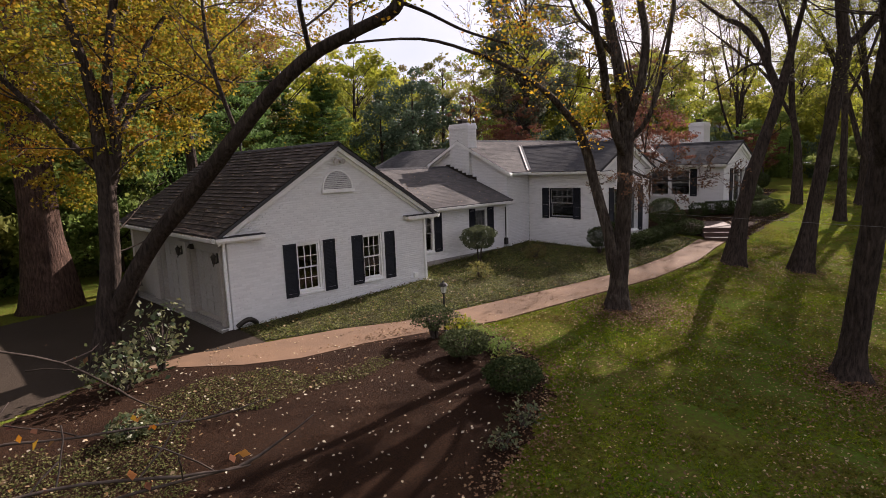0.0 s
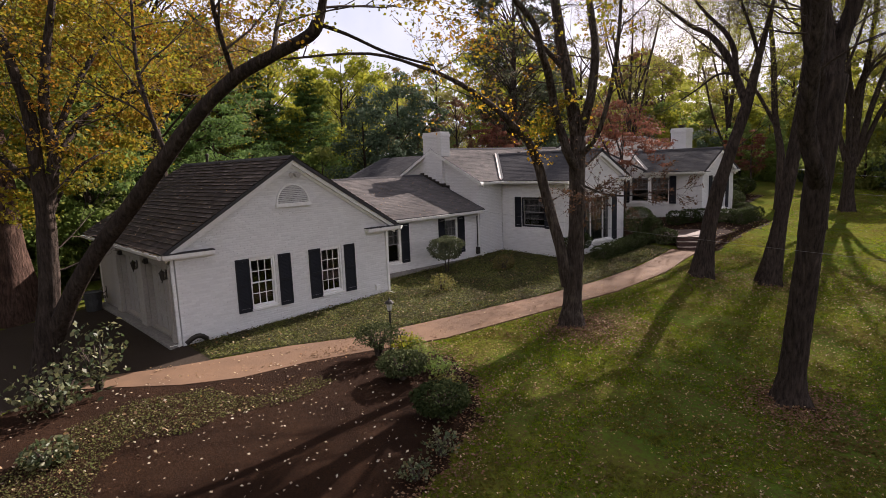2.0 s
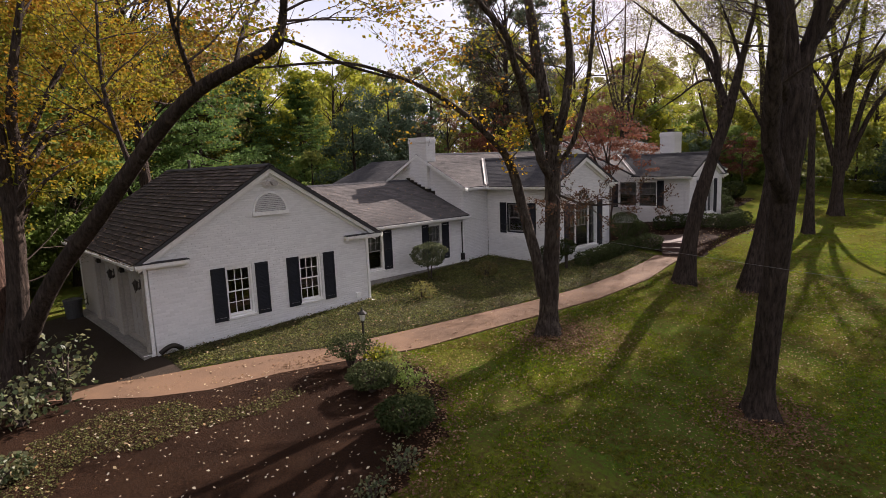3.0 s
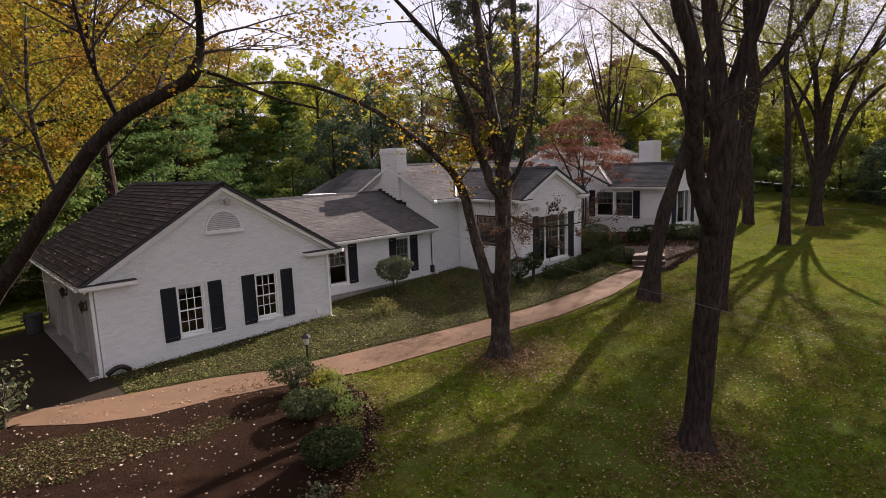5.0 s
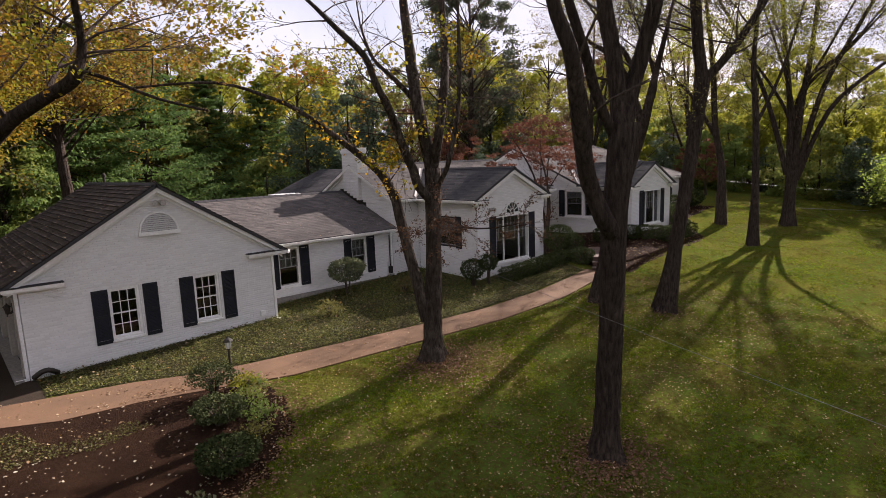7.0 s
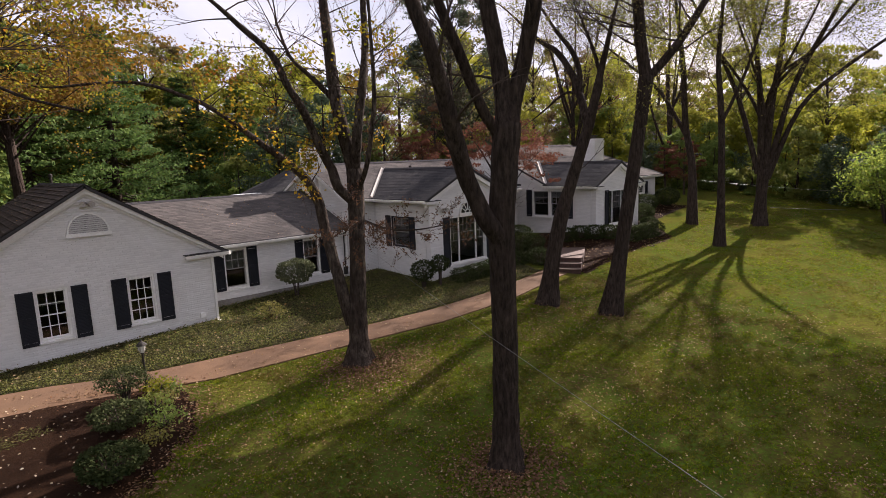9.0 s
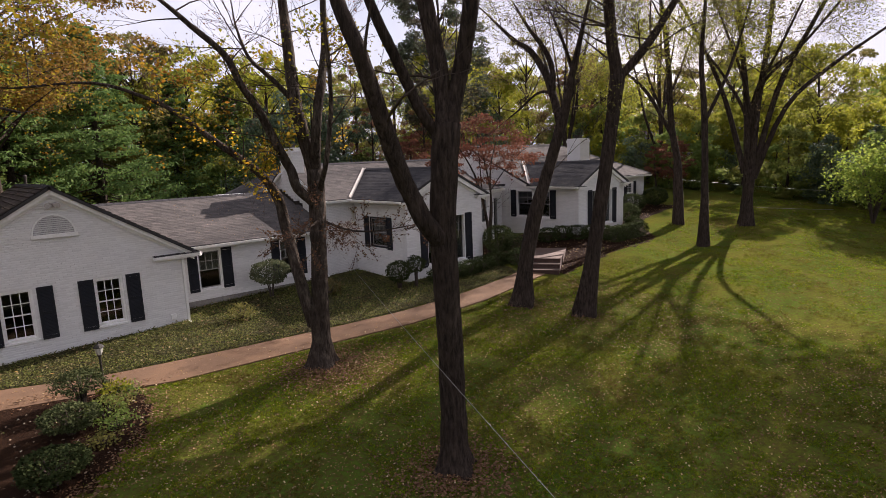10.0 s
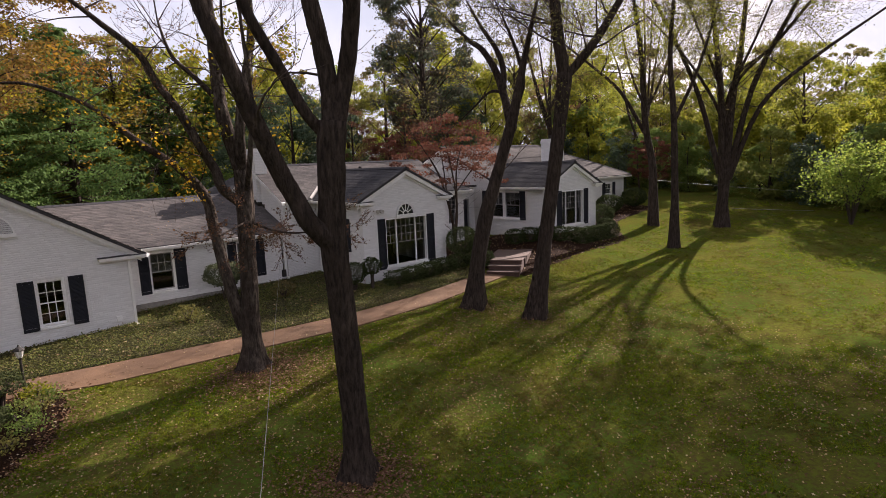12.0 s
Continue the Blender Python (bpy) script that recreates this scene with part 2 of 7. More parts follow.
def wall(name, f, u0, u1, z0, z1, holes, parent, peak=None, thick=0.25, material=None):
    """Wall with openings (u0, u1, z0, z1) through it; peak (u, z) tops it with a gable."""
    bm = bmesh.new()
    us = sorted({u0, u1, *[h[0] for h in holes], *[h[1] for h in holes]})
    zs = sorted({z0, z1, *[h[2] for h in holes], *[h[3] for h in holes]})

    def solid(i, j):
        if not (0 <= i < len(us) - 1 and 0 <= j < len(zs) - 1):
            return False
        u, z = (us[i] + us[i + 1]) / 2, (zs[j] + zs[j + 1]) / 2
        return not any(h[0] < u < h[1] and h[2] < z < h[3] for h in holes)
    cache = {}

    def v(i, j, d):
        if (i, j, d) not in cache:
            cache[(i, j, d)] = bm.verts.new(f(us[i], d, zs[j]))
        return cache[(i, j, d)]
    for i in range(len(us) - 1):
        for j in range(len(zs) - 1):
            if not solid(i, j):
                continue
            for d in (0.0, -thick):
                bm.faces.new((v(i, j, d), v(i + 1, j, d), v(i + 1, j + 1, d), v(i, j + 1, d)))
            for (di, dj, p, q) in ((-1, 0, (0, 0), (0, 1)), (1, 0, (1, 0), (1, 1)), (0, -1, (0, 0), (1, 0)), (0, 1, (0, 1), (1, 1))):
                if not solid(i + di, j + dj):
                    if dj == 1 and peak and j == len(zs) - 2:
                        continue
                    a, b = (i + p[0], j + p[1]), (i + q[0], j + q[1])
                    bm.faces.new((v(*a, 0.0), v(*b, 0.0), v(*b, -thick), v(*a, -thick)))
    if peak:
        fr = [v(i, len(zs) - 1, 0.0) for i in range(len(us))]
        bk = [v(i, len(zs) - 1, -thick) for i in range(len(us))]
        pf, pb = bm.verts.new(f(peak[0], 0.0, peak[1])), bm.verts.new(f(peak[0], -thick, peak[1]))
        bm.faces.new(fr + [pf])
        bm.faces.new(bk + [pb])
        bm.faces.new((fr[0], bk[0], pb, pf))
        bm.faces.new((fr[-1], bk[-1], pb, pf))
    return part(name, bm, material or M_BRICK, parent)


# ---- ground ----
def gz(x, y):
    X, Y = min(42.0, max(-12.0, x)), min(12.0, max(-16.0, y))
    z = -0.05 + 0.0304 * X + 0.0125 * Y + 0.00063 * X * X + 0.00099 * X * Y - 0.00287 * Y * Y
    z += 0.45 * math.exp(-((x - 25) ** 2 / 14 + (y + 3) ** 2 / 6))
    z -= 0.30 * math.exp(-((x - 30) ** 2 / 16 + (y + 7.5) ** 2 / 6))
    z -= 0.15 * math.exp(-((x - 8.0) ** 2 / 8 + (y + 12.4) ** 2 / 8))
    z -= 0.20 * math.exp(-((x - 17) ** 2 / 20 + (y + 9.5) ** 2 / 6))
    return z


def spaced(lo, hi, near_lo, near_hi, step, far):
    """Even steps over the near stretch, widening ones out to the far ends."""
    mid = list(np.arange(near_lo, near_hi + 1e-6, step))
    out, x, s = [], near_lo, step
    while x > lo:
        s *= far
        x -= s
        out.append(max(x, lo))
    left = out[::-1]
    out, x, s = [], near_hi, step
    while x < hi:
        s *= far
        x += s
        out.append(min(x, hi))
    return left + mid + out


def sheet(name, xs, ys, lift, material, label, category, keep=None, parent=None, kind="structure"):
    idx, verts, faces = {}, [], []
    for i in range(len(xs) - 1):
        for j in range(len(ys) - 1):
            if keep and not keep((xs[i] + xs[i + 1]) / 2, (ys[j] + ys[j + 1]) / 2):
                continue
            q = []
            for a, b in ((i, j), (i + 1, j), (i + 1, j + 1), (i, j + 1)):
                if (a, b) not in idx:
                    idx[(a, b)] = len(verts)
                    verts.append((xs[a], ys[b], gz(xs[a], ys[b]) + lift))
                q.append(idx[(a, b)])
            faces.append(q)
    ob = raw_part(name, verts, faces, material, parent, smooth=True)
    return tagged(ob, label, category, kind=kind)


sheet("ground", spaced(-600, 700, -14, 44, 0.7, 1.25), spaced(-500, 700, -24, 20, 0.7, 1.25), 0.0, M_GRASS,
      "sunlit autumn lawn sloping up past the house", "lawn")


def band(name, line, material, label, category, lift=0.03, drop=0.12, cross=6, kind="structure", along=6):
    """A slab laid on the ground between two edge lines, pairs of ((x, y), (x, y))."""
    pts = []
    for (a, b), (c, d) in zip(line[:-1], line[1:]):
        for k in range(along):
            s = k / along
            pts.append((Vector(a).lerp(Vector(c), s), Vector(b).lerp(Vector(d), s)))
    pts.append((Vector(line[-1][0]), Vector(line[-1][1])))
    verts, faces = [], []
    for p, q in pts:
        for k in range(cross + 1):
            r = p.lerp(q, k / cross)
            verts.append((r.x, r.y, gz(r.x, r.y) + lift))
        for r in (p, q):
            verts.append((r.x, r.y, gz(r.x, r.y) - drop))
    n = cross + 3
    for i in range(len(pts) - 1):
        a, b = i * n, (i + 1) * n
        for k in range(cross):
            faces.append((a + k, b + k, b + k + 1, a + k + 1))
        faces.append((a, a + cross + 1, b + cross + 1, b))
        faces.append((a + cross, b + cross, b + cross + 2, a + cross + 2))
    last = len(pts) - 1
    for e in (0, last * n):
        faces.append([e + k for k in range(cross + 1)] + [e + cross + 2, e + cross + 1])
    ob = raw_part(name, verts, faces, material)
    return tagged(ob, label, category, kind=kind)


band("pavement", [((-2.3, -0.6), (-3.2, -0.7)), ((-1.0, -1.35), (-1.9, -1.9)), ((0.1, -1.75), (-1.0, -2.75)), ((1.9, -2.35), (0.1, -3.4)), ((3.4, -3.15), (1.7, -3.75)),
                  ((5.2, -3.6), (3.2, -4.3)), ((7.5, -4.1), (5.1, -5.05)), ((10.2, -4.65), (8.9, -5.65)), ((12.4, -5.0), (12.0, -6.15)), ((15.0, -5.1), (15.4, -6.2)), ((17.2, -4.95), (17.6, -5.9)), ((18.9, -4.75), (19.3, -5.75))],
     M_PATH, "curved tan concrete garden path strewn with leaves", "path", 0.035)


# ---- house ----
house = thing("house", (0, 0, 0), "long white painted brick house with dark shutters and shingle roofs", "house")


def roof_slope(e0, e1, r0, r1, material, rng, tab=0.30, expo=0.145, slab=0.09, butt=0.007, single=0):
    """One roof plane from the eave edge e0-e1 to the ridge edge r0-r1: deck and lapped shingle tabs."""
    e0, e1, r0, r1 = map(Vector, (e0, e1, r0, r1))
    nrm = (e1 - e0).cross(r0 - e0 if (r0 - e0).length > 0.01 else r1 - e0).normalized()
    if nrm.z < 0:
        nrm = -nrm
    bm = bmesh.new()
    quad = [e0, e1, r1] if (r0 - r1).length < 0.01 else [e0, e1, r1, r0]
    top = [bm.verts.new(p) for p in quad]
    low = [bm.verts.new(p - nrm * slab) for p in quad]
    bm.faces.new(top)
    bm.faces.new(low)
    for i in range(len(quad)):
        j = (i + 1) % len(quad)
        bm.faces.new((top[i], top[j], low[j], low[i]))
    deck = part("roof", bm, M_SHINGLE_D, house)
    run = ((r0 + r1) / 2 - (e0 + e1) / 2).length
    n = max(1, int(run / expo))
    verts, faces, loose = [], [], 0
    for i in range(n):
        va, vb = i / n, min(1.0, (i + 1.35) / n)
        a0, a1 = e0.lerp(r0, va), e1.lerp(r1, va)
        b0, b1 = e0.lerp(r0, vb), e1.lerp(r1, vb)
        wide = (a1 - a0).length
        k = max(1, int(wide / tab))
        cuts = [0.0] + [(q + rng.uniform(-0.12, 0.12) + (0.5 if i % 2 else 0.0)) / k for q in range(1, k)] + [1.0]
        cuts = [min(1.0, max(0.0, c)) for c in cuts]
        for s, t in zip(cuts[:-1], cuts[1:]):
            if t - s < 0.3 / k:
                continue
            g = 0.004 / max(wide, 0.1)
            s2, t2 = s + g, t - g
            h = butt + rng.uniform(0, 0.6) * butt
            o = len(verts)
            p, q, u, w = a0.lerp(a1, s2), a0.lerp(a1, t2), b0.lerp(b1, t2), b0.lerp(b1, s2)
            if i < 15 and s > 0.76 and loose < single:
                loose += 1
                sh = raw_part("shingle", [v - p for v in (p + nrm * h, q + nrm * h, u + nrm * 0.003, w + nrm * 0.003, p, q)], [(0, 1, 2, 3), (0, 4, 5, 1)], M_SHAKE_ONE, deck)
                sh.location = p
                continue
            verts += [p + nrm * h, q + nrm * h, u + nrm * 0.003, w + nrm * 0.003, p, q]
            faces += [(o, o + 1, o + 2, o + 3), (o, o + 4, o + 5, o + 1)]
    sh = raw_part("shingles", verts, faces, material, deck)
    tagged(sh, kind="stuff")
    return deck


def ridge_cap(p, q, material):
    p, q = Vector(p), Vector(q)
    d = (q - p)
    side = d.cross(Vector((0, 0, 1))).normalized() * 0.14
    n = max(2, int(d.length / 0.25))
    drop = Vector((0, 0, 1))
    cap = raw_part("ridge_cap", [p + drop * 0.008, q + drop * 0.008, p + side * 0.9 - drop * 0.07, q + side * 0.9 - drop * 0.07, p - side * 0.9 - drop * 0.07, q - side * 0.9 - drop * 0.07], [(0, 1, 3, 2), (0, 4, 5, 1)], material, house)
    e = d * (1.2 / n)
    verts = []
    for s in (side, -side):
        verts += [drop * 0.03, e + drop * 0.015, e + s - drop * 0.065, s - drop * 0.055, s - drop * 0.075]
    first = raw_part("ridge_shingle", verts + [Vector((0, 0, 0))], [(0, 1, 2, 3), (5, 8, 7, 6), (0, 3, 4, 10), (5, 10, 9, 8)], material, cap)
    first.location = p
    for i in range(1, n):
        piece = new("ridge_shingle", first.data)
        piece.parent = cap
        piece.location = p.lerp(q, i / n)
    return cap


def gutter(p, q):
    """White ogee gutter along p-q with its fascia behind, open at the top."""
    p, q = Vector(p), Vector(q)
    d = (q - p).normalized()
    out = d.cross(Vector((0, 0, 1)))
    bm = bmesh.new()
    prof = [(0, 0.0), (0, -0.11), (0.05, -0.115), (0.085, -0.08), (0.10, -0.03), (0.11, 0.0), (0.10, 0.0), (0.078, -0.07), (0.045, -0.10), (0.012, -0.10), (0.012, 0.0)]
    rows = [[bm.verts.new(e + out * a + Vector((0, 0, b))) for a, b in prof] for e in (p, q)]
    for i in range(len(prof)):
        j = (i + 1) % len(prof)
        bm.faces.new((rows[0][i], rows[0][j], rows[1][j], rows[1][i]))
    bm.faces.new(rows[0])
    bm.faces.new(rows[1])
    return part("gutter", bm, M_WHITE, house)


def downspout(x, y, z0, z1, out=(0, -1)):
    bm = bmesh.new()
    box(bm, xyz, x - 0.04, x + 0.04, y - 0.03, y + 0.03, z0 + 0.12, z1)
    box(bm, xyz, x - 0.04 + min(0, out[0] * 0.22), x + 0.04 + max(0, out[0] * 0.22), y - 0.03 + min(0, out[1] * 0.22), y + 0.03 + max(0, out[1] * 0.22), z0 + 0.04, z0 + 0.118)
    return part("downspout", bm, M_WHITE, house)


def rake(f, p, q, d0=-0.06, d1=0.16, depth=0.2):
    """Sloping white trim board under a gable's roof edge, p and q in (u, z)."""
    bm = bmesh.new()
    prism(bm, f, [p, q, (q[0], q[1] - depth), (p[0], p[1] - depth)], d0, d1)
    prism(bm, f, [(p[0], p[1] - depth), (q[0], q[1] - depth), (q[0], q[1] - depth - 0.09), (p[0], p[1] - depth - 0.09)], 0.004, 0.05)
    return part("rake_board", bm, M_WHITE, house)


def eave_return(f, u0, u1, z, d=0.26):
    bm = bmesh.new()
    box(bm, f, u0, u1, 0.003, d, z - 0.09, z)
    box(bm, f, u0 + 0.04, u1 - 0.04, 0.003, d - 0.09, z - 0.14, z - 0.091)
    ob = part("cornice_return", bm, M_WHITE, house)
    bm = bmesh.new()
    prism(bm, lambda u, dd, zz: f(u, dd, zz), [(u0 - 0.01, z + 0.004), (u1 + 0.01, z + 0.004), (u1 + 0.01, z + 0.03), (u0 - 0.01, z + 0.03)], 0.004, d + 0.01)
    part("return_shingle", bm, M_SHINGLE_D, ob)
    return ob


def window(f, u0, u1, z0, z1, cols, rows, sill=True, blind=0.0, dark=False, upper_only=False, recess=0.10, rim=None):
    """Double-hung window in an opening: frame, two sashes with muntins, panes, sill."""
    bm = bmesh.new()
    w = 0.06
    trim = M_GRID if dark else M_WHITE
    frame_ring(bm, f, u0, u1, z0, z1, w, -recess - 0.08, -0.02)
    ob = part("window", bm, rim or M_WHITE, house)
    a0, a1, c0, c1 = u0 + w, u1 - w, z0 + w, z1 - w
    mid = (c0 + c1) / 2
    for k, (s0, s1) in enumerate(((c0, mid + 0.02), (mid - 0.02, c1))):
        dd = -recess if k == 0 else -recess + 0.035
        bm = bmesh.new()
        r = 0.035
        frame_ring(bm, f, a0, a1, s0, s1, r, dd - 0.03, dd)
        cc = cols if (k == 1 or not upper_only) else 1
        rr = rows if (k == 1 or not upper_only) else 1
        pw, ph = (a1 - a0 - 2 * r) / cc, (s1 - s0 - 2 * r) / rr
        for i in range(1, cc):
            x = a0 + r + i * pw
            box(bm, f, x - 0.011, x + 0.011, dd - 0.024, dd - 0.002, s0 + r, s1 - r)
        for j in range(1, rr):
            z = s0 + r + j * ph
            box(bm, f, a0 + r, a1 - r, dd - 0.022, dd - 0.004, z - 0.011, z + 0.011)
        part("sash", bm, trim, ob)
        for i in range(cc):
            for j in range(rr):
                x, z = a0 + r + i * pw, s0 + r + j * ph
                pane = one_box("pane", f, x + 0.003, x + pw - 0.003, dd - 0.019, dd - 0.013, z + 0.003, z + ph - 0.003, M_GLASS, ob)
                pane.visible_shadow = False
    if sill:
        one_box("sill", f, u0 - 0.04, u1 + 0.04, -0.06, 0.05, z0 - 0.07, z0 - 0.003, M_WHITE, ob, bevel=0.008)
    if blind:
        bm = bmesh.new()
        n = int((c1 - c0) * blind / 0.05)
        for i in range(n):
            z = c1 - 0.03 - i * 0.05
            prism(bm, lambda u, d, zz: f(d, u, zz), [(-recess - 0.13, z), (-recess - 0.10, z - 0.042), (-recess - 0.103, z - 0.044), (-recess - 0.133, z - 0.002)], a0 + 0.01, a1 - 0.01)
        part("blind", bm, M_BLIND, ob)
    return ob


def shutter(f, u0, u1, z0, z1):
    bm = bmesh.new()
    s = 0.055
    for a, b, c, d in ((u0, u0 + s, z0, z1), (u1 - s, u1, z0, z1), (u0 + s, u1 - s, z1 - 0.08, z1), (u0 + s, u1 - s, z0, z0 + 0.10), (u0 + s, u1 - s, (z0 + z1) / 2 - 0.045, (z0 + z1) / 2 + 0.045)):
        box(bm, f, a, b, 0.017, 0.05, c, d)
    z = z0 + 0.11
    while z < z1 - 0.10:
        prism(bm, lambda u, d, zz: f(d, u, zz), [(0.016, z + 0.035), (0.04, z), (0.044, z + 0.006), (0.02, z + 0.041)], u0 + s, u1 - s)
        z += 0.042
    return part("shutter", bm, M_SHUT, house)


RNG = random.Random(7)
GAR = facing('y', 0.0, -1)
GSL = (5.02 - 2.55) / 3.96
# garage
G_WIN = [(2.03, 2.85, 0.60, 2.10), (4.40, 5.20, 0.60, 2.10)]
W_GAR = wall("wall", GAR, 0.0, 7.1, -0.5, 2.62, G_WIN, house, peak=(3.6, 2.62 + 3.5 * GSL), material=M_PLAIN)
SIDE = facing('x', 0.0, -1)
wall("wall", SIDE, 0.26, 8.7, -0.5, 2.50, [(0.55, 2.75, 0.05, 2.05), (3.45, 5.65, 0.05, 2.05)], house, material=M_SIDE_SHADE)
wall("wall", facing('x', 7.1, 1), 0.26, 8.7, -0.5, 2.50, [], house)
wall("wall", facing('y', 8.96, 1), 0.0, 7.1, -0.5, 2.62, [], house, peak=(3.6, 2.62 + 3.5 * GSL))
roof_slope((-0.36, 9.2, 2.55), (-0.36, -0.22, 2.55), (3.6, 9.2, 5.02), (3.6, -0.22, 5.02), M_SHAKE, RNG, 0.26, 0.19, 0.09, 0.03, 140)
roof_slope((7.56, -0.22, 2.55), (7.56, 9.2, 2.55), (3.6, -0.22, 5.02), (3.6, 9.2, 5.02), M_SHAKE, RNG, 0.26, 0.19, 0.09, 0.03)
ridge_cap((3.6, -0.2, 5.04), (3.6, 9.2, 5.04), M_SHINGLE_D)
for s in (-1, 1):
    rake(GAR, (3.6 + s * 3.84, 4.94 - 3.84 * GSL), (3.6, 4.94), depth=0.16)
eave_return(GAR, -0.36, 1.0, 2.52)
eave_return(GAR, 6.16, 7.56, 2.54)
gutter((-0.38, 9.1, 2.52), (-0.38, -0.2, 2.52))
gutter((7.58, -0.2, 2.52), (7.58, 1.2, 2.52))
downspout(-0.06, 0.08, -0.1, 2.4, (-1, 0))
downspout(7.05, -0.05, 0.1, 2.4)
for u0, u1, z0, z1 in G_WIN:
    window(GAR, u0, u1, z0, z1, 3, 2)
    shutter(GAR, u0 - 0.42, u0 - 0.005, 0.53, 2.11)
    shutter(GAR, u1 + 0.09, u1 + 0.50, 0.53, 2.11)
# link wing
LINK = facing('y', 1.43, -1)
L_WIN = [(7.98, 8.86, 0.85, 2.34), (11.22, 11.98, 0.85, 2.34)]
W_LINK = wall("wall", LINK, 7.105, 13.35, -0.3, 2.60, L_WIN, house, material=M_PLAIN)
roof_slope((7.0, 1.05, 2.60), (13.35, 1.05, 2.60), (3.6, 5.0, 4.14), (13.35, 5.0, 4.14), M_SHINGLE, RNG)
roof_slope((13.35, 8.9, 2.60), (5.2, 8.9, 2.60), (13.35, 5.0, 4.14), (5.2, 5.0, 4.14), M_SHINGLE, RNG)
ridge_cap((5.2, 5.0, 4.16), (13.3, 5.0, 4.16), M_SHINGLE_D)
gutter((7.7, 1.04, 2.57), (13.33, 1.04, 2.57))
downspout(13.24, 1.38, 0.5, 2.5)
for u0, u1, z0, z1 in L_WIN:
    window(LINK, u0, u1, z0, z1, 3, 2, dark=True, blind=0.5, upper_only=True)
    shutter(LINK, u0 - 0.36, u0 - 0.005, 0.82, 2.37)
    shutter(LINK, u1 + 0.005, u1 + 0.40, 0.82, 2.37)
one_box("foundation", LINK, 7.12, 13.33, 0.018, 0.06, -0.3, 0.50, M_CONC, house, "bare tan concrete footing", 0.008)
# main block and the first front wing
GEND = facing('x', 13.37, -1)
wall("wall", GEND, 1.42, 7.2, -0.3, 3.87, [], house, peak=(4.31, 5.31))
wall("wall", facing('y', 1.42, -1), 13.62, 14.9, -0.3, 3.80, [], house)
WSIDE = facing('x', 14.9, -1)
W_WIN = [(-1.02, 0.26, 1.72, 3.03)]
W_SIDE = wall("wall", WSIDE, -2.03, 1.40, -0.2, 3.80, W_WIN, house, material=M_PLAIN)
BF = facing('y', -2.29, -1)
BX0, BX1, BXM, BSL = 14.9, 19.2, 17.05, 0.50
W_B = wall("wall", BF, BX0, BX1, -0.2, 3.80, [(15.98, 18.14, 1.0, 2.98)], house, peak=(BXM, 3.80 + 2.15 * BSL), material=M_PLAIN)
wall("wall", facing('x', 19.2, 1), -2.03, 1.40, -0.2, 3.80, [], house)
roof_slope((13.2, 1.15, 3.80), (23.1, 1.15, 3.80), (13.2, 4.3, 5.34), (23.1, 4.3, 5.34), M_SHINGLE, RNG)
roof_slope((19.25, -0.1, 3.74), (23.1, -0.1, 3.74), (19.25, 1.6, 4.03), (23.1, 1.6, 4.03), M_SHINGLE_D, RNG)
wall("wall", facing('x', 22.93, 1), 1.70, 7.2, 0.2, 3.80, [], house, peak=(4.3, 5.2))
one_box("link_roof", xyz, 23.12, 24.38, 0.95, 7.2, 3.76, 3.86, M_SHINGLE_D, house, "low dark roof over the entrance lobby")
rake(GEND, (1.1, 3.765), (4.3, 5.33), d0=0.01, d1=0.185, depth=0.13)
rake(GEND, (7.5, 3.765), (4.3, 5.33), d0=0.01, d1=0.185, depth=0.13)
rake(facing('x', 22.95, 1), (1.1, 3.74), (4.3, 5.28), d0=-0.05, d1=0.13)
roof_slope((23.1, 7.5, 3.80), (13.2, 7.5, 3.80), (23.1, 4.3, 5.34), (13.2, 4.3, 5.34), M_SHINGLE, RNG)
ridge_cap((13.2, 4.3, 5.36), (23.0, 4.3, 5.36), M_SHINGLE_D)
BR = 3.78 + 2.45 * BSL
roof_slope((14.6, 1.5, 3.78), (14.6, -2.5, 3.78), (17.05, 3.6, BR), (17.05, -2.5, BR), M_SHINGLE_D, RNG)
roof_slope((19.5, -2.5, 3.78), (19.5, 1.5, 3.78), (17.05, -2.5, BR), (17.05, 3.6, BR), M_SHINGLE_D, RNG)
ridge_cap((17.05, -2.5, BR + .02), (17.05, 3.4, BR + .02), M_SHINGLE_D)
for s in (-1, 1):
    rake(BF, (BXM + s * 2.38, BR - 0.07 - 2.38 * BSL), (BXM, BR - 0.07), d1=0.18)
eave_return(BF, 14.6, 15.35, 3.72)
eave_return(BF, 18.75, 19.5, 3.72)
gutter((14.58, 1.2, 3.75), (14.58, -2.48, 3.75))
gutter((13.3, 1.13, 3.77), (14.6, 1.13, 3.77))
for u0, u1, z0, z1 in W_WIN:
    window(WSIDE, u0, u1, z0, z1, 4, 2, sill=False, dark=True, upper_only=True, rim=M_SHUT)
    shutter(WSIDE, u0 - 0.36, u0 - 0.005, z0 - 0.03, z1 + 0.02)
    shutter(WSIDE, u1 + 0.005, u1 + 0.36, z0 - 0.03, z1 + 0.02)


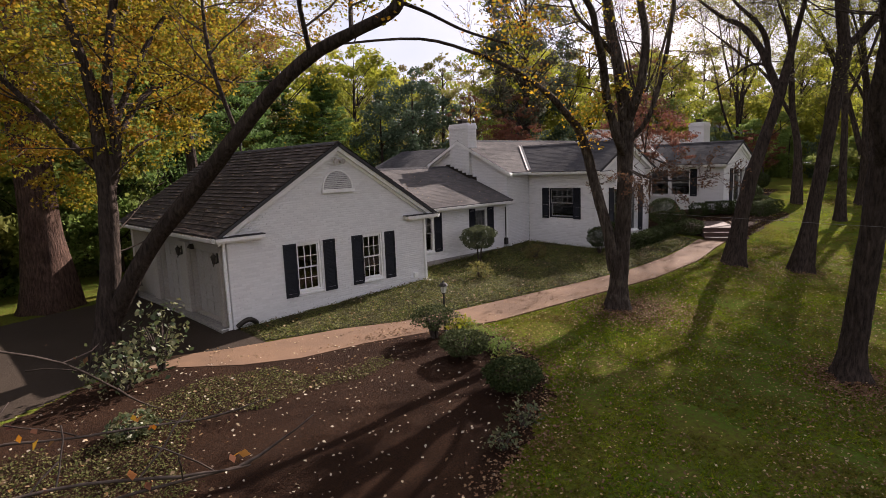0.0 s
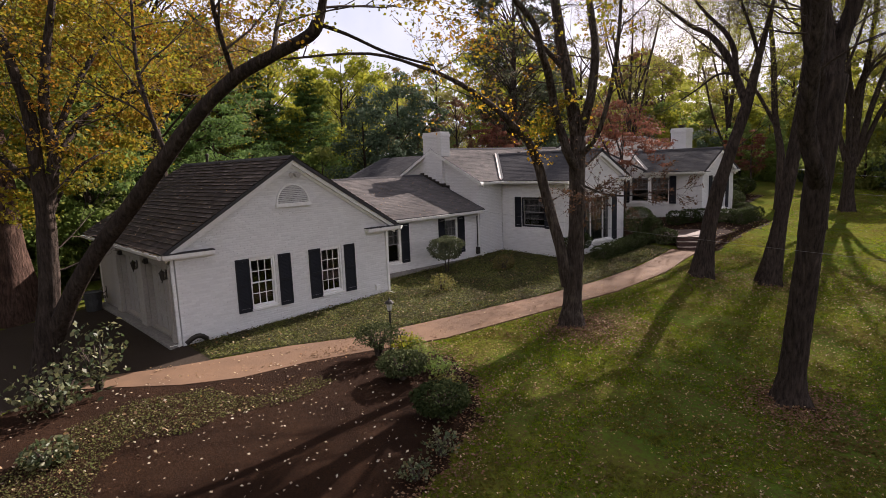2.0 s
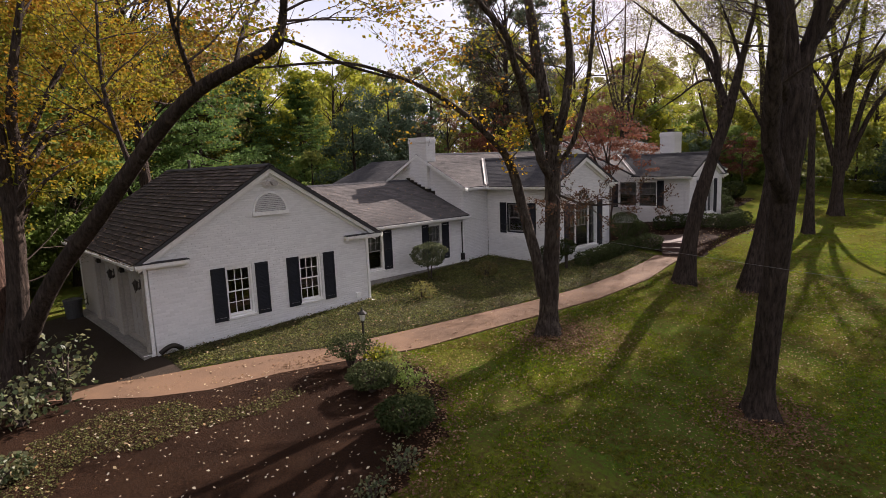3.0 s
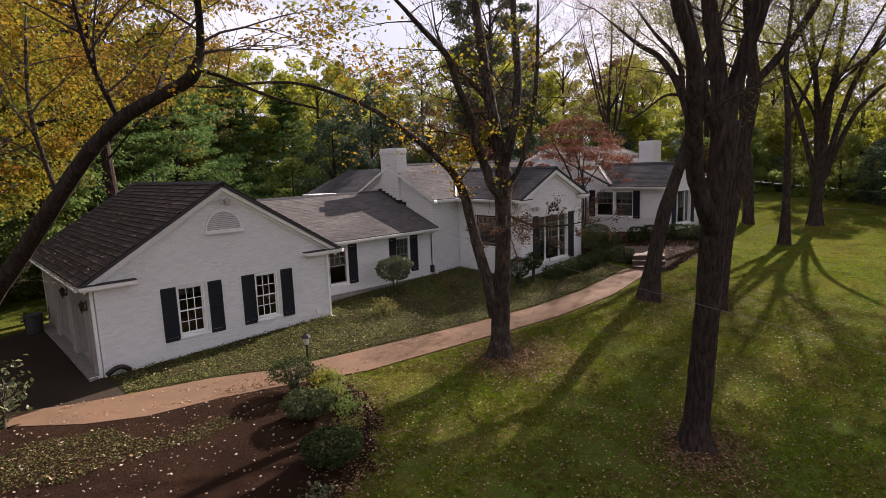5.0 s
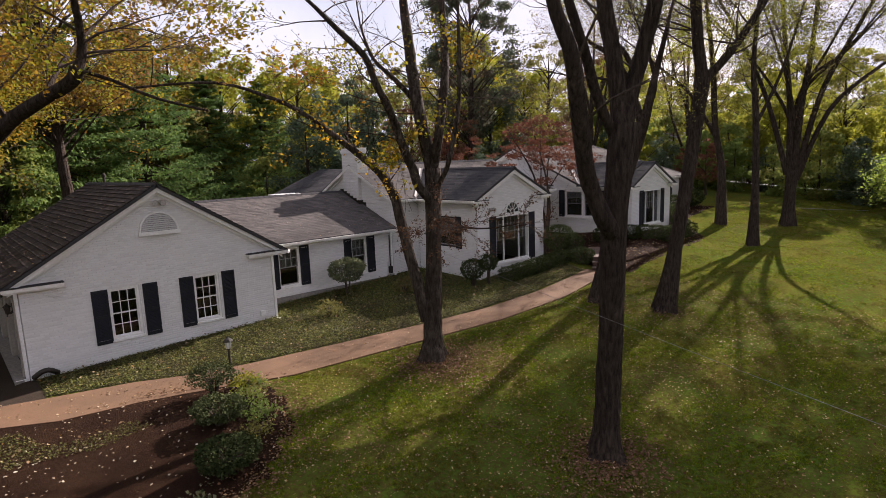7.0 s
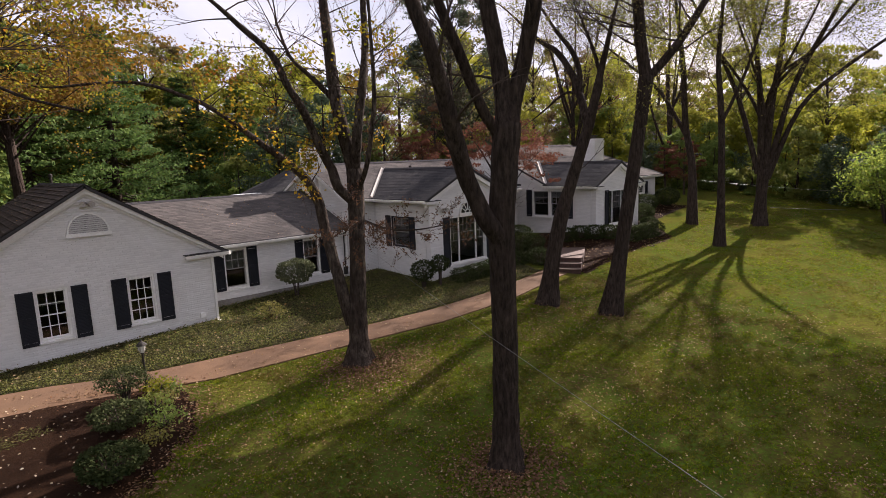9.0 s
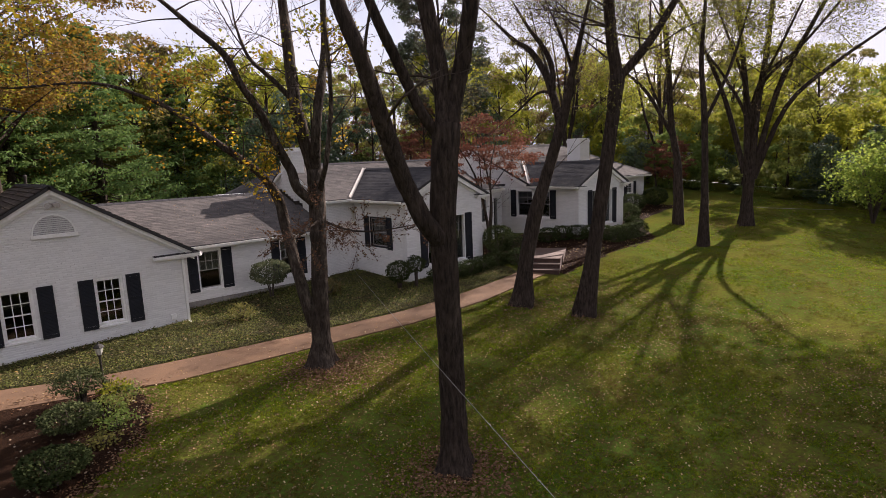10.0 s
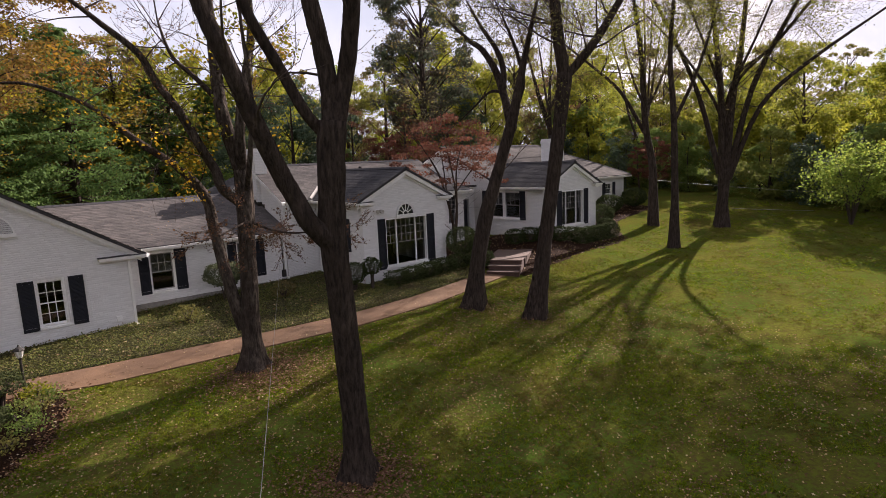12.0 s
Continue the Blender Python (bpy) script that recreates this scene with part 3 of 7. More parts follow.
def picture_window(f, u0, u1, z0, z1, cuts, rows):
    """Three tall lights with white mullions and grids in their upper parts."""
    bm = bmesh.new()
    w = 0.045
    us = [u0, *cuts, u1]
    frame_ring(bm, f, u0, u1, z0, z1, w, -0.18, 0.015)
    ob = part("window", bm, M_WHITE, house)
    for c in cuts:
        one_box("mullion", f, c - 0.022, c + 0.022, -0.16, -0.09, z0 + w, z1 - w, M_WHITE, ob)
    for a, b in zip(us[:-1], us[1:]):
        a, b = a + 0.03, b - 0.03
        zm = z1 - w - (z1 - z0) * 0.5
        bm = bmesh.new()
        k = 2 if b - a < 0.7 else 4
        for i in range(1, k):
            x = a + (b - a) * i / k
            box(bm, f, x - 0.010, x + 0.010, -0.13, -0.115, zm, z1 - w)
        for j in range(rows):
            z = zm + (z1 - w - zm) * j / rows
            box(bm, f, a, b, -0.128, -0.117, z - 0.010, z + 0.010)
        part("grille", bm, M_GRID, ob)
        pane = one_box("pane", f, a, b, -0.145, -0.137, z0 + w, z1 - w, M_GLASS, ob)
        pane.visible_shadow = False
    one_box("sill", f, u0 - 0.05, u1 + 0.05, -0.05, 0.06, z0 - 0.08, z0 - 0.003, M_WHITE, ob, bevel=0.008)
    return ob


picture_window(BF, 15.98, 18.14, 1.0, 2.98, (16.60, 17.60), 3)
shutter(BF, 15.60, 15.975, 0.93, 3.0)
shutter(BF, 18.145, 18.54, 0.93, 3.0)
# far block and the second front wing
FS = facing('x', 24.62, -1)
F_WIN = [(-1.92, -0.80, 2.10, 3.52), (-0.76, 0.36, 2.10, 3.52)]
wall("wall", FS, -3.39, 8.3, 0.6, 3.86, F_WIN, house)
wall("wall", FS, -0.6, 8.3, 3.862, 3.92, [], house, peak=(3.9, 5.93))
EF = facing('y', -3.65, -1)
EX0, EX1, EXM = 24.62, 28.7, 26.66
wall("wall", EF, EX0, EX1, 0.6, 3.80, [(25.75, 27.60, 1.72, 3.48)], house, peak=(EXM, 3.80 + 2.04 * 0.50))
wall("wall", facing('x', 28.7, 1), -3.39, -0.4, 0.6, 3.80, [], house)
DF = facing('y', -0.4, -1)
D_WIN = [(34.5, 35.35, 2.60, 3.40)]
wall("wall", DF, 28.7, 36.7, 0.6, 3.84, D_WIN, house)
wall("wall", facing('x', 36.7, 1), -0.15, 8.3, 0.6, 3.84, [], house)
FR, FY = 6.0, 3.9
roof_slope((24.4, -0.75, 3.84), (36.95, -0.75, 3.84), (24.4, FY, FR), (33.0, FY, FR), M_SHINGLE, RNG)
roof_slope((36.95, 8.5, 3.84), (24.4, 8.5, 3.84), (33.0, FY, FR), (24.4, FY, FR), M_SHINGLE, RNG)
roof_slope((36.95, -0.75, 3.84), (36.95, 8.5, 3.84), (33.0, FY, FR), (33.0, FY, FR), M_SHINGLE_D, RNG)
ridge_cap((24.4, FY, FR + .02), (33.0, FY, FR + .02), M_SHINGLE)
ridge_cap((36.95, -0.75, 3.87), (33.0, FY, FR + .02), M_SHINGLE_D)
rake(FS, (-0.72, 3.84 - 0.05), (FY, FR - 0.06), d1=0.2)
rake(FS, (8.45, 3.84 - 0.05), (FY, FR - 0.06), d1=0.2)
ER = 3.78 + 2.3 * 0.50
roof_slope((24.36, -0.55, 3.78), (24.36, -3.85, 3.78), (EXM, 1.55, ER), (EXM, -3.85, ER), M_SHINGLE_D, RNG)
roof_slope((28.96, -3.85, 3.78), (28.96, -0.55, 3.78), (EXM, -3.85, ER), (EXM, 1.55, ER), M_SHINGLE_D, RNG)
ridge_cap((EXM, -3.85, ER + .02), (EXM, 1.4, ER + .02), M_SHINGLE_D)
for s in (-1, 1):
    rake(EF, (EXM + s * 2.24, ER - 0.07 - 2.24 * 0.50), (EXM, ER - 0.07))
eave_return(EF, 24.36, 24.95, 3.72)
eave_return(EF, 28.37, 28.96, 3.72)
gutter((24.34, -0.6, 3.75), (24.34, -3.83, 3.75))
gutter((29.0, -0.77, 3.80), (36.95, -0.77, 3.80))
for u0, u1, z0, z1 in F_WIN:
    window(FS, u0, u1, z0, z1, 3, 2, dark=True, upper_only=True)
shutter(FS, -2.30, -1.93, 2.07, 3.54)
shutter(FS, 0.37, 0.74, 2.07, 3.54)
picture_window(EF, 25.75, 27.60, 1.72, 3.48, (26.25, 27.10), 3)
shutter(EF, 25.38, 25.745, 1.66, 3.50)
shutter(EF, 27.605, 27.97, 1.66, 3.50)
for u0, u1, z0, z1 in D_WIN:
    window(DF, u0, u1, z0, z1, 2, 2)
    shutter(DF, u0 - 0.3, u0 - 0.005, z0 - 0.02, z1 + 0.02)
    shutter(DF, u1 + 0.005, u1 + 0.3, z0 - 0.02, z1 + 0.02)
# entrance recess between the wings
EN = facing('y', 0.5, -1)
wall("wall", EN, 19.45, 22.95, 0.2, 3.72, [(21.85, 22.50, 1.95, 3.52)], house)
wall("wall", facing('x', 22.95, 1), 0.76, 1.42, 0.2, 3.72, [], house)
wall("wall", facing('y', 1.42, -1), 22.96, 24.6, 0.2, 3.72, [(23.3, 24.2, 1.0, 3.1)], house)
one_box("porch_ceiling", xyz, 19.3, 23.05, -0.06, 1.4, 3.52, 3.63, M_WHITE, house, "white boarded porch ceiling and fascia", 0.02)
gutter((19.3, -0.12, 3.72), (23.1, -0.12, 3.72))
window(EN, 21.85, 22.50, 1.95, 3.52, 2, 3, dark=True)
one_box("door", facing('y', 1.42, -1), 23.32, 24.18, -0.2, -0.14, 1.02, 3.08, M_SHUT, house, "dark painted entrance door")
# rear walls, floors and the rear wing
wall("wall", facing('y', 8.6, 1), 7.26, 13.35, -0.4, 2.60, [], house)
wall("wall", facing('y', 7.2, 1), 13.62, 24.6, -0.3, 3.80, [], house)
wall("wall", facing('y', 8.3, 1), 24.9, 36.4, 0.2, 3.84, [], house)
for x0, x1, y0, y1, z in ((0.26, 6.74, 0.26, 8.69, 0.0), (7.01, 13.1, 1.69, 8.34, 0.45), (13.63, 24.36, 1.68, 6.94, 0.62), (15.16, 18.94, -2.03, 1.41, 0.62), (24.88, 36.44, -0.14, 8.04, 1.42), (24.88, 28.44, -3.39, -0.42, 1.42)):
    one_box("floor", xyz, x0, x1, y0, y1, z - 0.2, z, M_DARK, house)
roof_slope((13.1, 12.0, 3.90), (13.1, 5.4, 3.90), (16.2, 12.0, 5.15), (16.2, 4.6, 5.15), M_SHINGLE_D, RNG)
roof_slope((19.3, 5.4, 3.90), (19.3, 12.0, 3.90), (16.2, 4.6, 5.15), (16.2, 12.0, 5.15), M_SHINGLE_D, RNG)
wall("wall", facing('x', 13.4, -1), 7.22, 11.8, 0.0, 3.92, [], house)
wall("wall", facing('y', 11.8, 1), 13.4, 19.0, 0.0, 3.92, [], house, peak=(16.2, 5.08))
one_box("flat_roof", xyz, 11.9, 13.3, 8.2, 10.2, 3.86, 3.98, M_WHITE, house, "low flat white roof behind the ridge")
wall("wall", facing('x', 11.95, -1), 8.62, 10.1, 0.0, 3.86, [], house)


def flashing(p, q, wide, material):
    """A strip of metal laid in a roof valley."""
    p, q = Vector(p), Vector(q)
    d = (q - p).normalized()
    side = d.cross(Vector((0, 0, 1))).normalized() * wide
    up = Vector((0, 0, 0.045))
    bm = bmesh.new()
    a = [bm.verts.new(v) for v in (p + up, q + up, q + side + up * 2.2, p + side + up * 2.2)]
    c = [bm.verts.new(v) for v in (p + up, q + up, q - side + up * 2.2, p - side + up * 2.2)]
    bm.faces.new(a)
    bm.faces.new(c)
    return part("flashing", bm, material, house)


flashing((14.6, 1.15, 3.80), (17.0, 3.55, 5.0), 0.085, M_FLASH)
flashing((24.4, -0.72, 3.84), (26.6, 1.5, 4.95), 0.085, M_FLASH)
for i in range(7):
    y = 4.95 - 0.26 * i
    z = 2.60 + (y - 1.05) * 0.39
    one_box("step_flashing", GEND, y - 0.13, y + 0.128, 0.004, 0.02 if i > 5 else 0.2, z - 0.05, z + 0.13, M_METAL, house)


def chimney(x0, x1, y0, y1, z0, z1):
    bm = bmesh.new()
    box(bm, xyz, x0, x1, y0, y1, z0, z1 - 0.25)
    box(bm, xyz, x0 - 0.03, x1 + 0.03, y0 - 0.03, y1 + 0.03, z1 - 0.248, z1 - 0.10)
    box(bm, xyz, x0, x1, y0, y1, z1 - 0.098, z1)
    ob = part("chimney", bm, M_BRICK, house)
    bm = bmesh.new()
    xm, ym = (x0 + x1) / 2, (y0 + y1) / 2
    box(bm, xyz, xm - 0.15, xm + 0.15, ym - 0.15, ym + 0.15, z1 + 0.002, z1 + 0.16)
    box(bm, xyz, xm - 0.22, xm + 0.22, ym - 0.22, ym + 0.22, z1 + 0.162, z1 + 0.20)
    part("chimney_pot", bm, M_METAL, ob)
    return ob


chimney(13.2, 13.76, 3.57, 4.82, 2.0, 6.12)
chimney(28.65, 29.55, -0.95, -0.05, 3.9, 6.2)


# ---- trees ----
class Geo:
    def __init__(self):
        self.v, self.f = [], []

    def tube(self, pts, radii, sides=8, flare=0.0, wob=0.0, rng=None):
        """Tapered limb through the points."""
        pts = [Vector(p) for p in pts]
        o = len(self.v)
        up = Vector((0.31, 0.95, 0.05))
        for i, p in enumerate(pts):
            d = (pts[min(i + 1, len(pts) - 1)] - pts[max(i - 1, 0)]).normalized()
            a = d.cross(up)
            if a.length < 0.1:
                a = d.cross(Vector((1, 0, 0)))
            a.normalize()
            b = d.cross(a)
            r = radii[i]
            for k in range(sides):
                t = 2 * math.pi * k / sides
                q = r * (1 + (wob * rng.uniform(-1, 1) if rng else 0))
                if flare and i < 6:
                    q *= 1 + 1.5 * flare * (1 - i / 6) ** 2.6 * (0.7 + 0.6 * math.sin(4 * t + 1.0))
                self.v.append(p + a * (math.cos(t) * q) + b * (math.sin(t) * q))
        for i in range(len(pts) - 1):
            for k in range(sides):
                k2 = (k + 1) % sides
                self.f.append((o + i * sides + k, o + i * sides + k2, o + (i + 1) * sides + k2, o + (i + 1) * sides + k))
        self.f.append([o + (len(pts) - 1) * sides + k for k in range(sides)])

    def make(self, name, material, parent, smooth=True):
        return raw_part(name, self.v, self.f, material, parent, smooth)


def curve(pts, n=4):
    """Smooth points through (x, y, z, r) control points."""
    out = []
    P = [np.array(p, float) for p in pts]
    for i in range(len(P) - 1):
        a, b, c, d = P[max(i - 1, 0)], P[i], P[i + 1], P[min(i + 2, len(P) - 1)]
        for k in range(n):
            t = k / n
            out.append(0.5 * ((2 * b) + (-a + c) * t + (2 * a - 5 * b + 4 * c - d) * t * t + (-a + 3 * b - 3 * c + d) * t ** 3))
    out.append(P[-1])
    return out


def limb(geo, pts, rng, sides=10, flare=0.0, wob=0.05):
    c = curve(pts)
    geo.tube([p[:3] for p in c], [max(0.006, p[3]) for p in c], sides, flare, wob, rng)
    return c


def twigs(geo, start, direction, length, radius, depth, rng, tips, droop=0.0, kids=3, spread=0.7, lift=0.15):
    """A branch that forks again and again; its ends are collected in tips."""
    p, d = Vector(start), Vector(direction).normalized()
    n = 4
    pts, rad = [p.copy()], [radius]
    for i in range(n):
        d = (d + Vector((rng.uniform(-1, 1), rng.uniform(-1, 1), rng.uniform(-1, 1) + lift - droop)) * 0.22).normalized()
        p = p + d * (length / n)
        pts.append(p.copy())
        rad.append(radius * (1 - 0.75 * (i + 1) / n))
        if depth > 0 and i >= 1:
            for _ in range(1 if i < n - 1 else kids - 1):
                e = (d + Vector((rng.uniform(-1, 1), rng.uniform(-1, 1), rng.uniform(-0.7, 1))) * spread).normalized()
                twigs(geo, p, e, length * rng.uniform(0.5, 0.75), max(0.004, rad[-1] * 0.75), depth - 1, rng, tips, droop, kids, spread, lift)
        if depth <= 1:
            tips.append(p.copy())
    geo.tube(pts, [max(0.004, r) for r in rad], 5 if radius > 0.03 else 3)


def leaf_mesh(name, centres, per, spread, size, material, parent, seed, flat=0.5, squash=1.0):
    """Many small folded leaves round the centres, as one mesh."""
    g = np.random.default_rng(seed)
    c = np.repeat(np.array([tuple(p) for p in centres], float).reshape(-1, 3), per, axis=0)
    n = len(c)
    off = g.normal(0, 1, (n, 3)) * spread
    off[:, 2] *= squash
    c = c + off
    nrm = g.normal(0, 1, (n, 3))
    nrm[:, 2] = np.abs(nrm[:, 2]) + flat
    nrm /= np.linalg.norm(nrm, axis=1)[:, None]
    t = np.cross(nrm, g.normal(0, 1, (n, 3)))
    t /= np.linalg.norm(t, axis=1)[:, None] + 1e-9
    b = np.cross(nrm, t)
    s = size * g.uniform(0.6, 1.35, (n, 1))
    v = np.stack([c - t * s * 0.5, c + b * s * 0.36 + nrm * s * 0.10 + t * s * 0.05, c + t * s * 0.5, c - b * s * 0.36 + nrm * s * 0.10 + t * s * 0.05], axis=1).reshape(-1, 3)
    me = bpy.data.meshes.new(name)
    me.vertices.add(4 * n)
    me.vertices.foreach_set("co", v.ravel())
    me.loops.add(4 * n)
    me.loops.foreach_set("vertex_index", np.arange(4 * n, dtype=np.int32))
    me.polygons.add(n)
    me.polygons.foreach_set("loop_start", np.arange(0, 4 * n, 4, dtype=np.int32))
    me.polygons.foreach_set("loop_total", np.full(n, 4, dtype=np.int32))
    me.update(calc_edges=True)
    me.materials.append(material)
    ob = new(name, me)
    ob.parent = parent
    return ob


def clump_mesh(name, centres, radii, per, size, material, parent, seed, squash=0.6, slim=0.4):
    """Leaf masses: each clump is a flattened ball of small leaves that face outwards and up."""
    g = np.random.default_rng(seed)
    c = np.repeat(np.array([tuple(p) for p in centres], float).reshape(-1, 3), per, axis=0)
    r = np.repeat(np.array(radii, float), per)[:, None]
    n = len(c)
    d = g.normal(0, 1, (n, 3))
    d[:, 2] += 0.25
    d /= np.linalg.norm(d, axis=1)[:, None]
    off = d * r * g.uniform(0.2, 1.0, (n, 1)) ** 0.45
    off[:, 2] *= squash
    c = c + off + g.normal(0, 0.07, (n, 3)) * r
    nrm = d * 0.8 + g.normal(0, 0.55, (n, 3))
    nrm[:, 2] += 0.35
    nrm /= np.linalg.norm(nrm, axis=1)[:, None]
    t = np.cross(nrm, g.normal(0, 1, (n, 3)))
    t /= np.linalg.norm(t, axis=1)[:, None] + 1e-9
    b = np.cross(nrm, t)
    s = size * g.uniform(0.6, 1.35, (n, 1))
    v = np.stack([c + t * s * 0.62, c - t * s * 0.36 + b * s * slim, c - t * s * 0.36 - b * s * slim], axis=1).reshape(-1, 3)
    me = bpy.data.meshes.new(name)
    me.vertices.add(3 * n)
    me.vertices.foreach_set("co", v.ravel())
    me.loops.add(3 * n)
    me.loops.foreach_set("vertex_index", np.arange(3 * n, dtype=np.int32))
    me.polygons.add(n)
    me.polygons.foreach_set("loop_start", np.arange(0, 3 * n, 3, dtype=np.int32))
    me.polygons.foreach_set("loop_total", np.full(n, 3, dtype=np.int32))
    me.update(calc_edges=True)
    me.materials.append(material)
    ob = new(name, me)
    ob.parent = parent
    return ob


L_GOLD = varied("golden_leaf", [(0.250, 0.190, 0.016), (0.215, 0.195, 0.018), (0.150, 0.180, 0.020), (0.185, 0.190, 0.020), (0.270, 0.165, 0.014)], 0.7, 0.55, spec=0.1, patch=(0.55, (0.270, 0.112, 0.016)))
L_GREEN = varied("green_leaf", [(0.109, 0.173, 0.041), (0.147, 0.211, 0.049), (0.186, 0.237, 0.054), (0.122, 0.189, 0.044)], 0.7, 0.5, spec=0.1, patch=(0.22, (0.165, 0.160, 0.036)))
L_LIME = varied("lime_leaf", [(0.205, 0.235, 0.024), (0.250, 0.262, 0.028), (0.290, 0.268, 0.028), (0.165, 0.205, 0.024)], 0.7, 0.66, spec=0.1, patch=(0.22, (0.150, 0.160, 0.036)))
L_DARK = varied("dark_leaf", [(0.051, 0.079, 0.046), (0.077, 0.110, 0.061), (0.064, 0.095, 0.054), (0.109, 0.134, 0.079)], 0.7, 0.3, spec=0.12)
L_AUTUMN = varied("turning_leaf", [(0.170, 0.120, 0.014), (0.140, 0.125, 0.018), (0.100, 0.112, 0.019), (0.155, 0.095, 0.015)], 0.7, 0.55, spec=0.1, patch=(0.3, (0.085, 0.110, 0.024)))
L_PINE = varied("pine_needle", [(0.062, 0.112, 0.034), (0.088, 0.150, 0.040), (0.130, 0.195, 0.046)], 0.7, 0.4, spec=0.1)
L_AMBER = varied("amber_leaf", [(0.225, 0.135, 0.020), (0.190, 0.145, 0.020), (0.155, 0.095, 0.026), (0.250, 0.120, 0.016)], 0.7, 0.5, spec=0.1, patch=(0.4, (0.150, 0.082, 0.032)))
L_RED = varied("red_leaf", [(0.175, 0.056, 0.036), (0.190, 0.074, 0.045), (0.140, 0.062, 0.042), (0.180, 0.095, 0.055)], 0.7, 0.5, spec=0.1)
L_GOLDEN = varied("yellow_leaf", [(0.55, 0.33, 0.02), (0.62, 0.42, 0.03), (0.48, 0.24, 0.02)], 0.7, 0.6, spec=0.1)
L_RUST = varied("rust_leaf", [(0.160, 0.078, 0.045), (0.125, 0.066, 0.043), (0.190, 0.100, 0.045), (0.105, 0.062, 0.042)], 0.7, 0.5, spec=0.1)
L_OLIVE = varied("olive_leaf", [(0.151, 0.154, 0.041), (0.192, 0.182, 0.049), (0.218, 0.192, 0.054), (0.118, 0.131, 0.038)], 0.7, 0.5, spec=0.1, patch=(0.25, (0.130, 0.088, 0.045)))
L_SPRUCE = varied("grey_green_needle", [(0.054, 0.074, 0.046), (0.077, 0.097, 0.059), (0.100, 0.118, 0.064), (0.090, 0.079, 0.059)], 0.75, 0.35, spec=0.1, patch=(0.3, (0.095, 0.066, 0.046)))


def hero(name, label, limbs, bark, seed, leaves=None, flare=0.5, twig_from=(), twig=(1.6, 0.03, 2, 6), per=3, size=0.11, spread=0.16, group="", high=None, floor=-9.0, bare=0.25):
    """A tree from limb control points; twigs grow from the limbs named by index."""
    rng = random.Random(seed)
    base = limbs[0][0][:3]
    root = thing(name, (0, 0, 0), label, "tree", group)
    g = Geo()
    curves = []
    for i, l in enumerate(limbs):
        curves.append(limb(g, l, rng, 12 if i == 0 else 9, flare if i == 0 else 0.0))
    g.make("trunk", bark, root)
    tw, tips = Geo(), []
    for i in twig_from:
        c = curves[i]
        length, radius, depth, count = twig
        for k in range(count):
            s = bare + (1 - bare) * (k + rng.random()) / count
            q = c[min(len(c) - 1, int(s * len(c)))]
            d = Vector((rng.uniform(-1, 1), rng.uniform(-1, 1), rng.uniform(-0.1, 1.0)))
            twigs(tw, q[:3], d, length * rng.uniform(0.6, 1.2), min(radius, q[3] * 0.7), depth, rng, tips)
        q, q0 = c[-1], c[-3]
        twigs(tw, q[:3], Vector(q[:3]) - Vector(q0[:3]), length * 1.2, max(0.01, q[3]), depth, rng, tips)
    if tw.v:
        tagged(tw.make("branchwork", M_TWIG, root), kind="stuff")
    # Oversized leaves above the view, added to cast dappled shade on the lawn.
    if high:
        cx, cy, cz, rx, rz, count, mat_high = high
        rh = random.Random(seed + 50)
        pts = []
        for _ in range(count):
            a, u = rh.uniform(0, 6.283), rh.uniform(-1, 1)
            w = math.sqrt(1 - u * u) * rx * rh.uniform(0.3, 1.0)
            p = Vector((cx + math.cos(a) * w, cy + math.sin(a) * w, cz + u * rz))
            if noise.noise(p * 0.35) > -0.2:
                pts.append(p)
        leaf_mesh("high_shade_crown", pts, 28, 0.5, 0.32, mat_high, root, seed + 3)
    tips = [t for t in tips if t.z > floor]
    if leaves and tips:
        if per == 0:
            leaf_mesh("crown", [t for t in tips if noise.noise(t * 0.8) > 0.22], 4, spread, size, leaves, root, seed)
        else:
            leaf_mesh("crown", tips, per, spread, size, leaves, root, seed)
    return root, tips


limbs = []
limbs.append([(8.36, -6.80, -0.25, 0.32), (8.38, -6.82, 0.46, 0.275), (8.36, -6.88, 1.3, 0.245), (8.40, -6.92, 2.1, 0.222), (8.42, -6.95, 2.9, 0.205), (8.46, -6.95, 3.65, 0.21), (8.50, -6.93, 4.4, 0.22), (8.50, -6.95, 5.2, 0.215)])
limbs.append([(8.50, -6.95, 5.1, 0.19), (8.25, -6.95, 6.05, 0.17), (8.15, -6.87, 6.8, 0.158), (8.20, -6.65, 7.6, 0.148), (8.25, -6.5, 8.4, 0.135), (8.3, -6.3, 9.4, 0.11), (8.3, -6.2, 11.5, 0.05)])
limbs.append([(8.48, -7.0, 5.2, 0.14), (8.35, -7.4, 6.0, 0.122), (8.42, -7.5, 6.75, 0.115), (8.65, -7.4, 7.5, 0.105), (8.95, -7.1, 8.3, 0.095), (9.1, -6.9, 9.2, 0.08), (9.2, -6.8, 11.0, 0.04)])
limbs.append([(8.45, -6.95, 4.3, 0.13), (7.95, -7.0, 4.75, 0.122), (7.86, -6.92, 5.18, 0.12), (7.60, -6.9, 5.7, 0.11), (7.12, -7.06, 6.57, 0.10), (6.67, -7.15, 7.2, 0.085), (6.37, -7.17, 7.79, 0.075), (5.75, -7.0, 8.38, 0.06), (5.14, -6.9, 8.9, 0.04), (4.2, -6.7, 9.6, 0.02)])
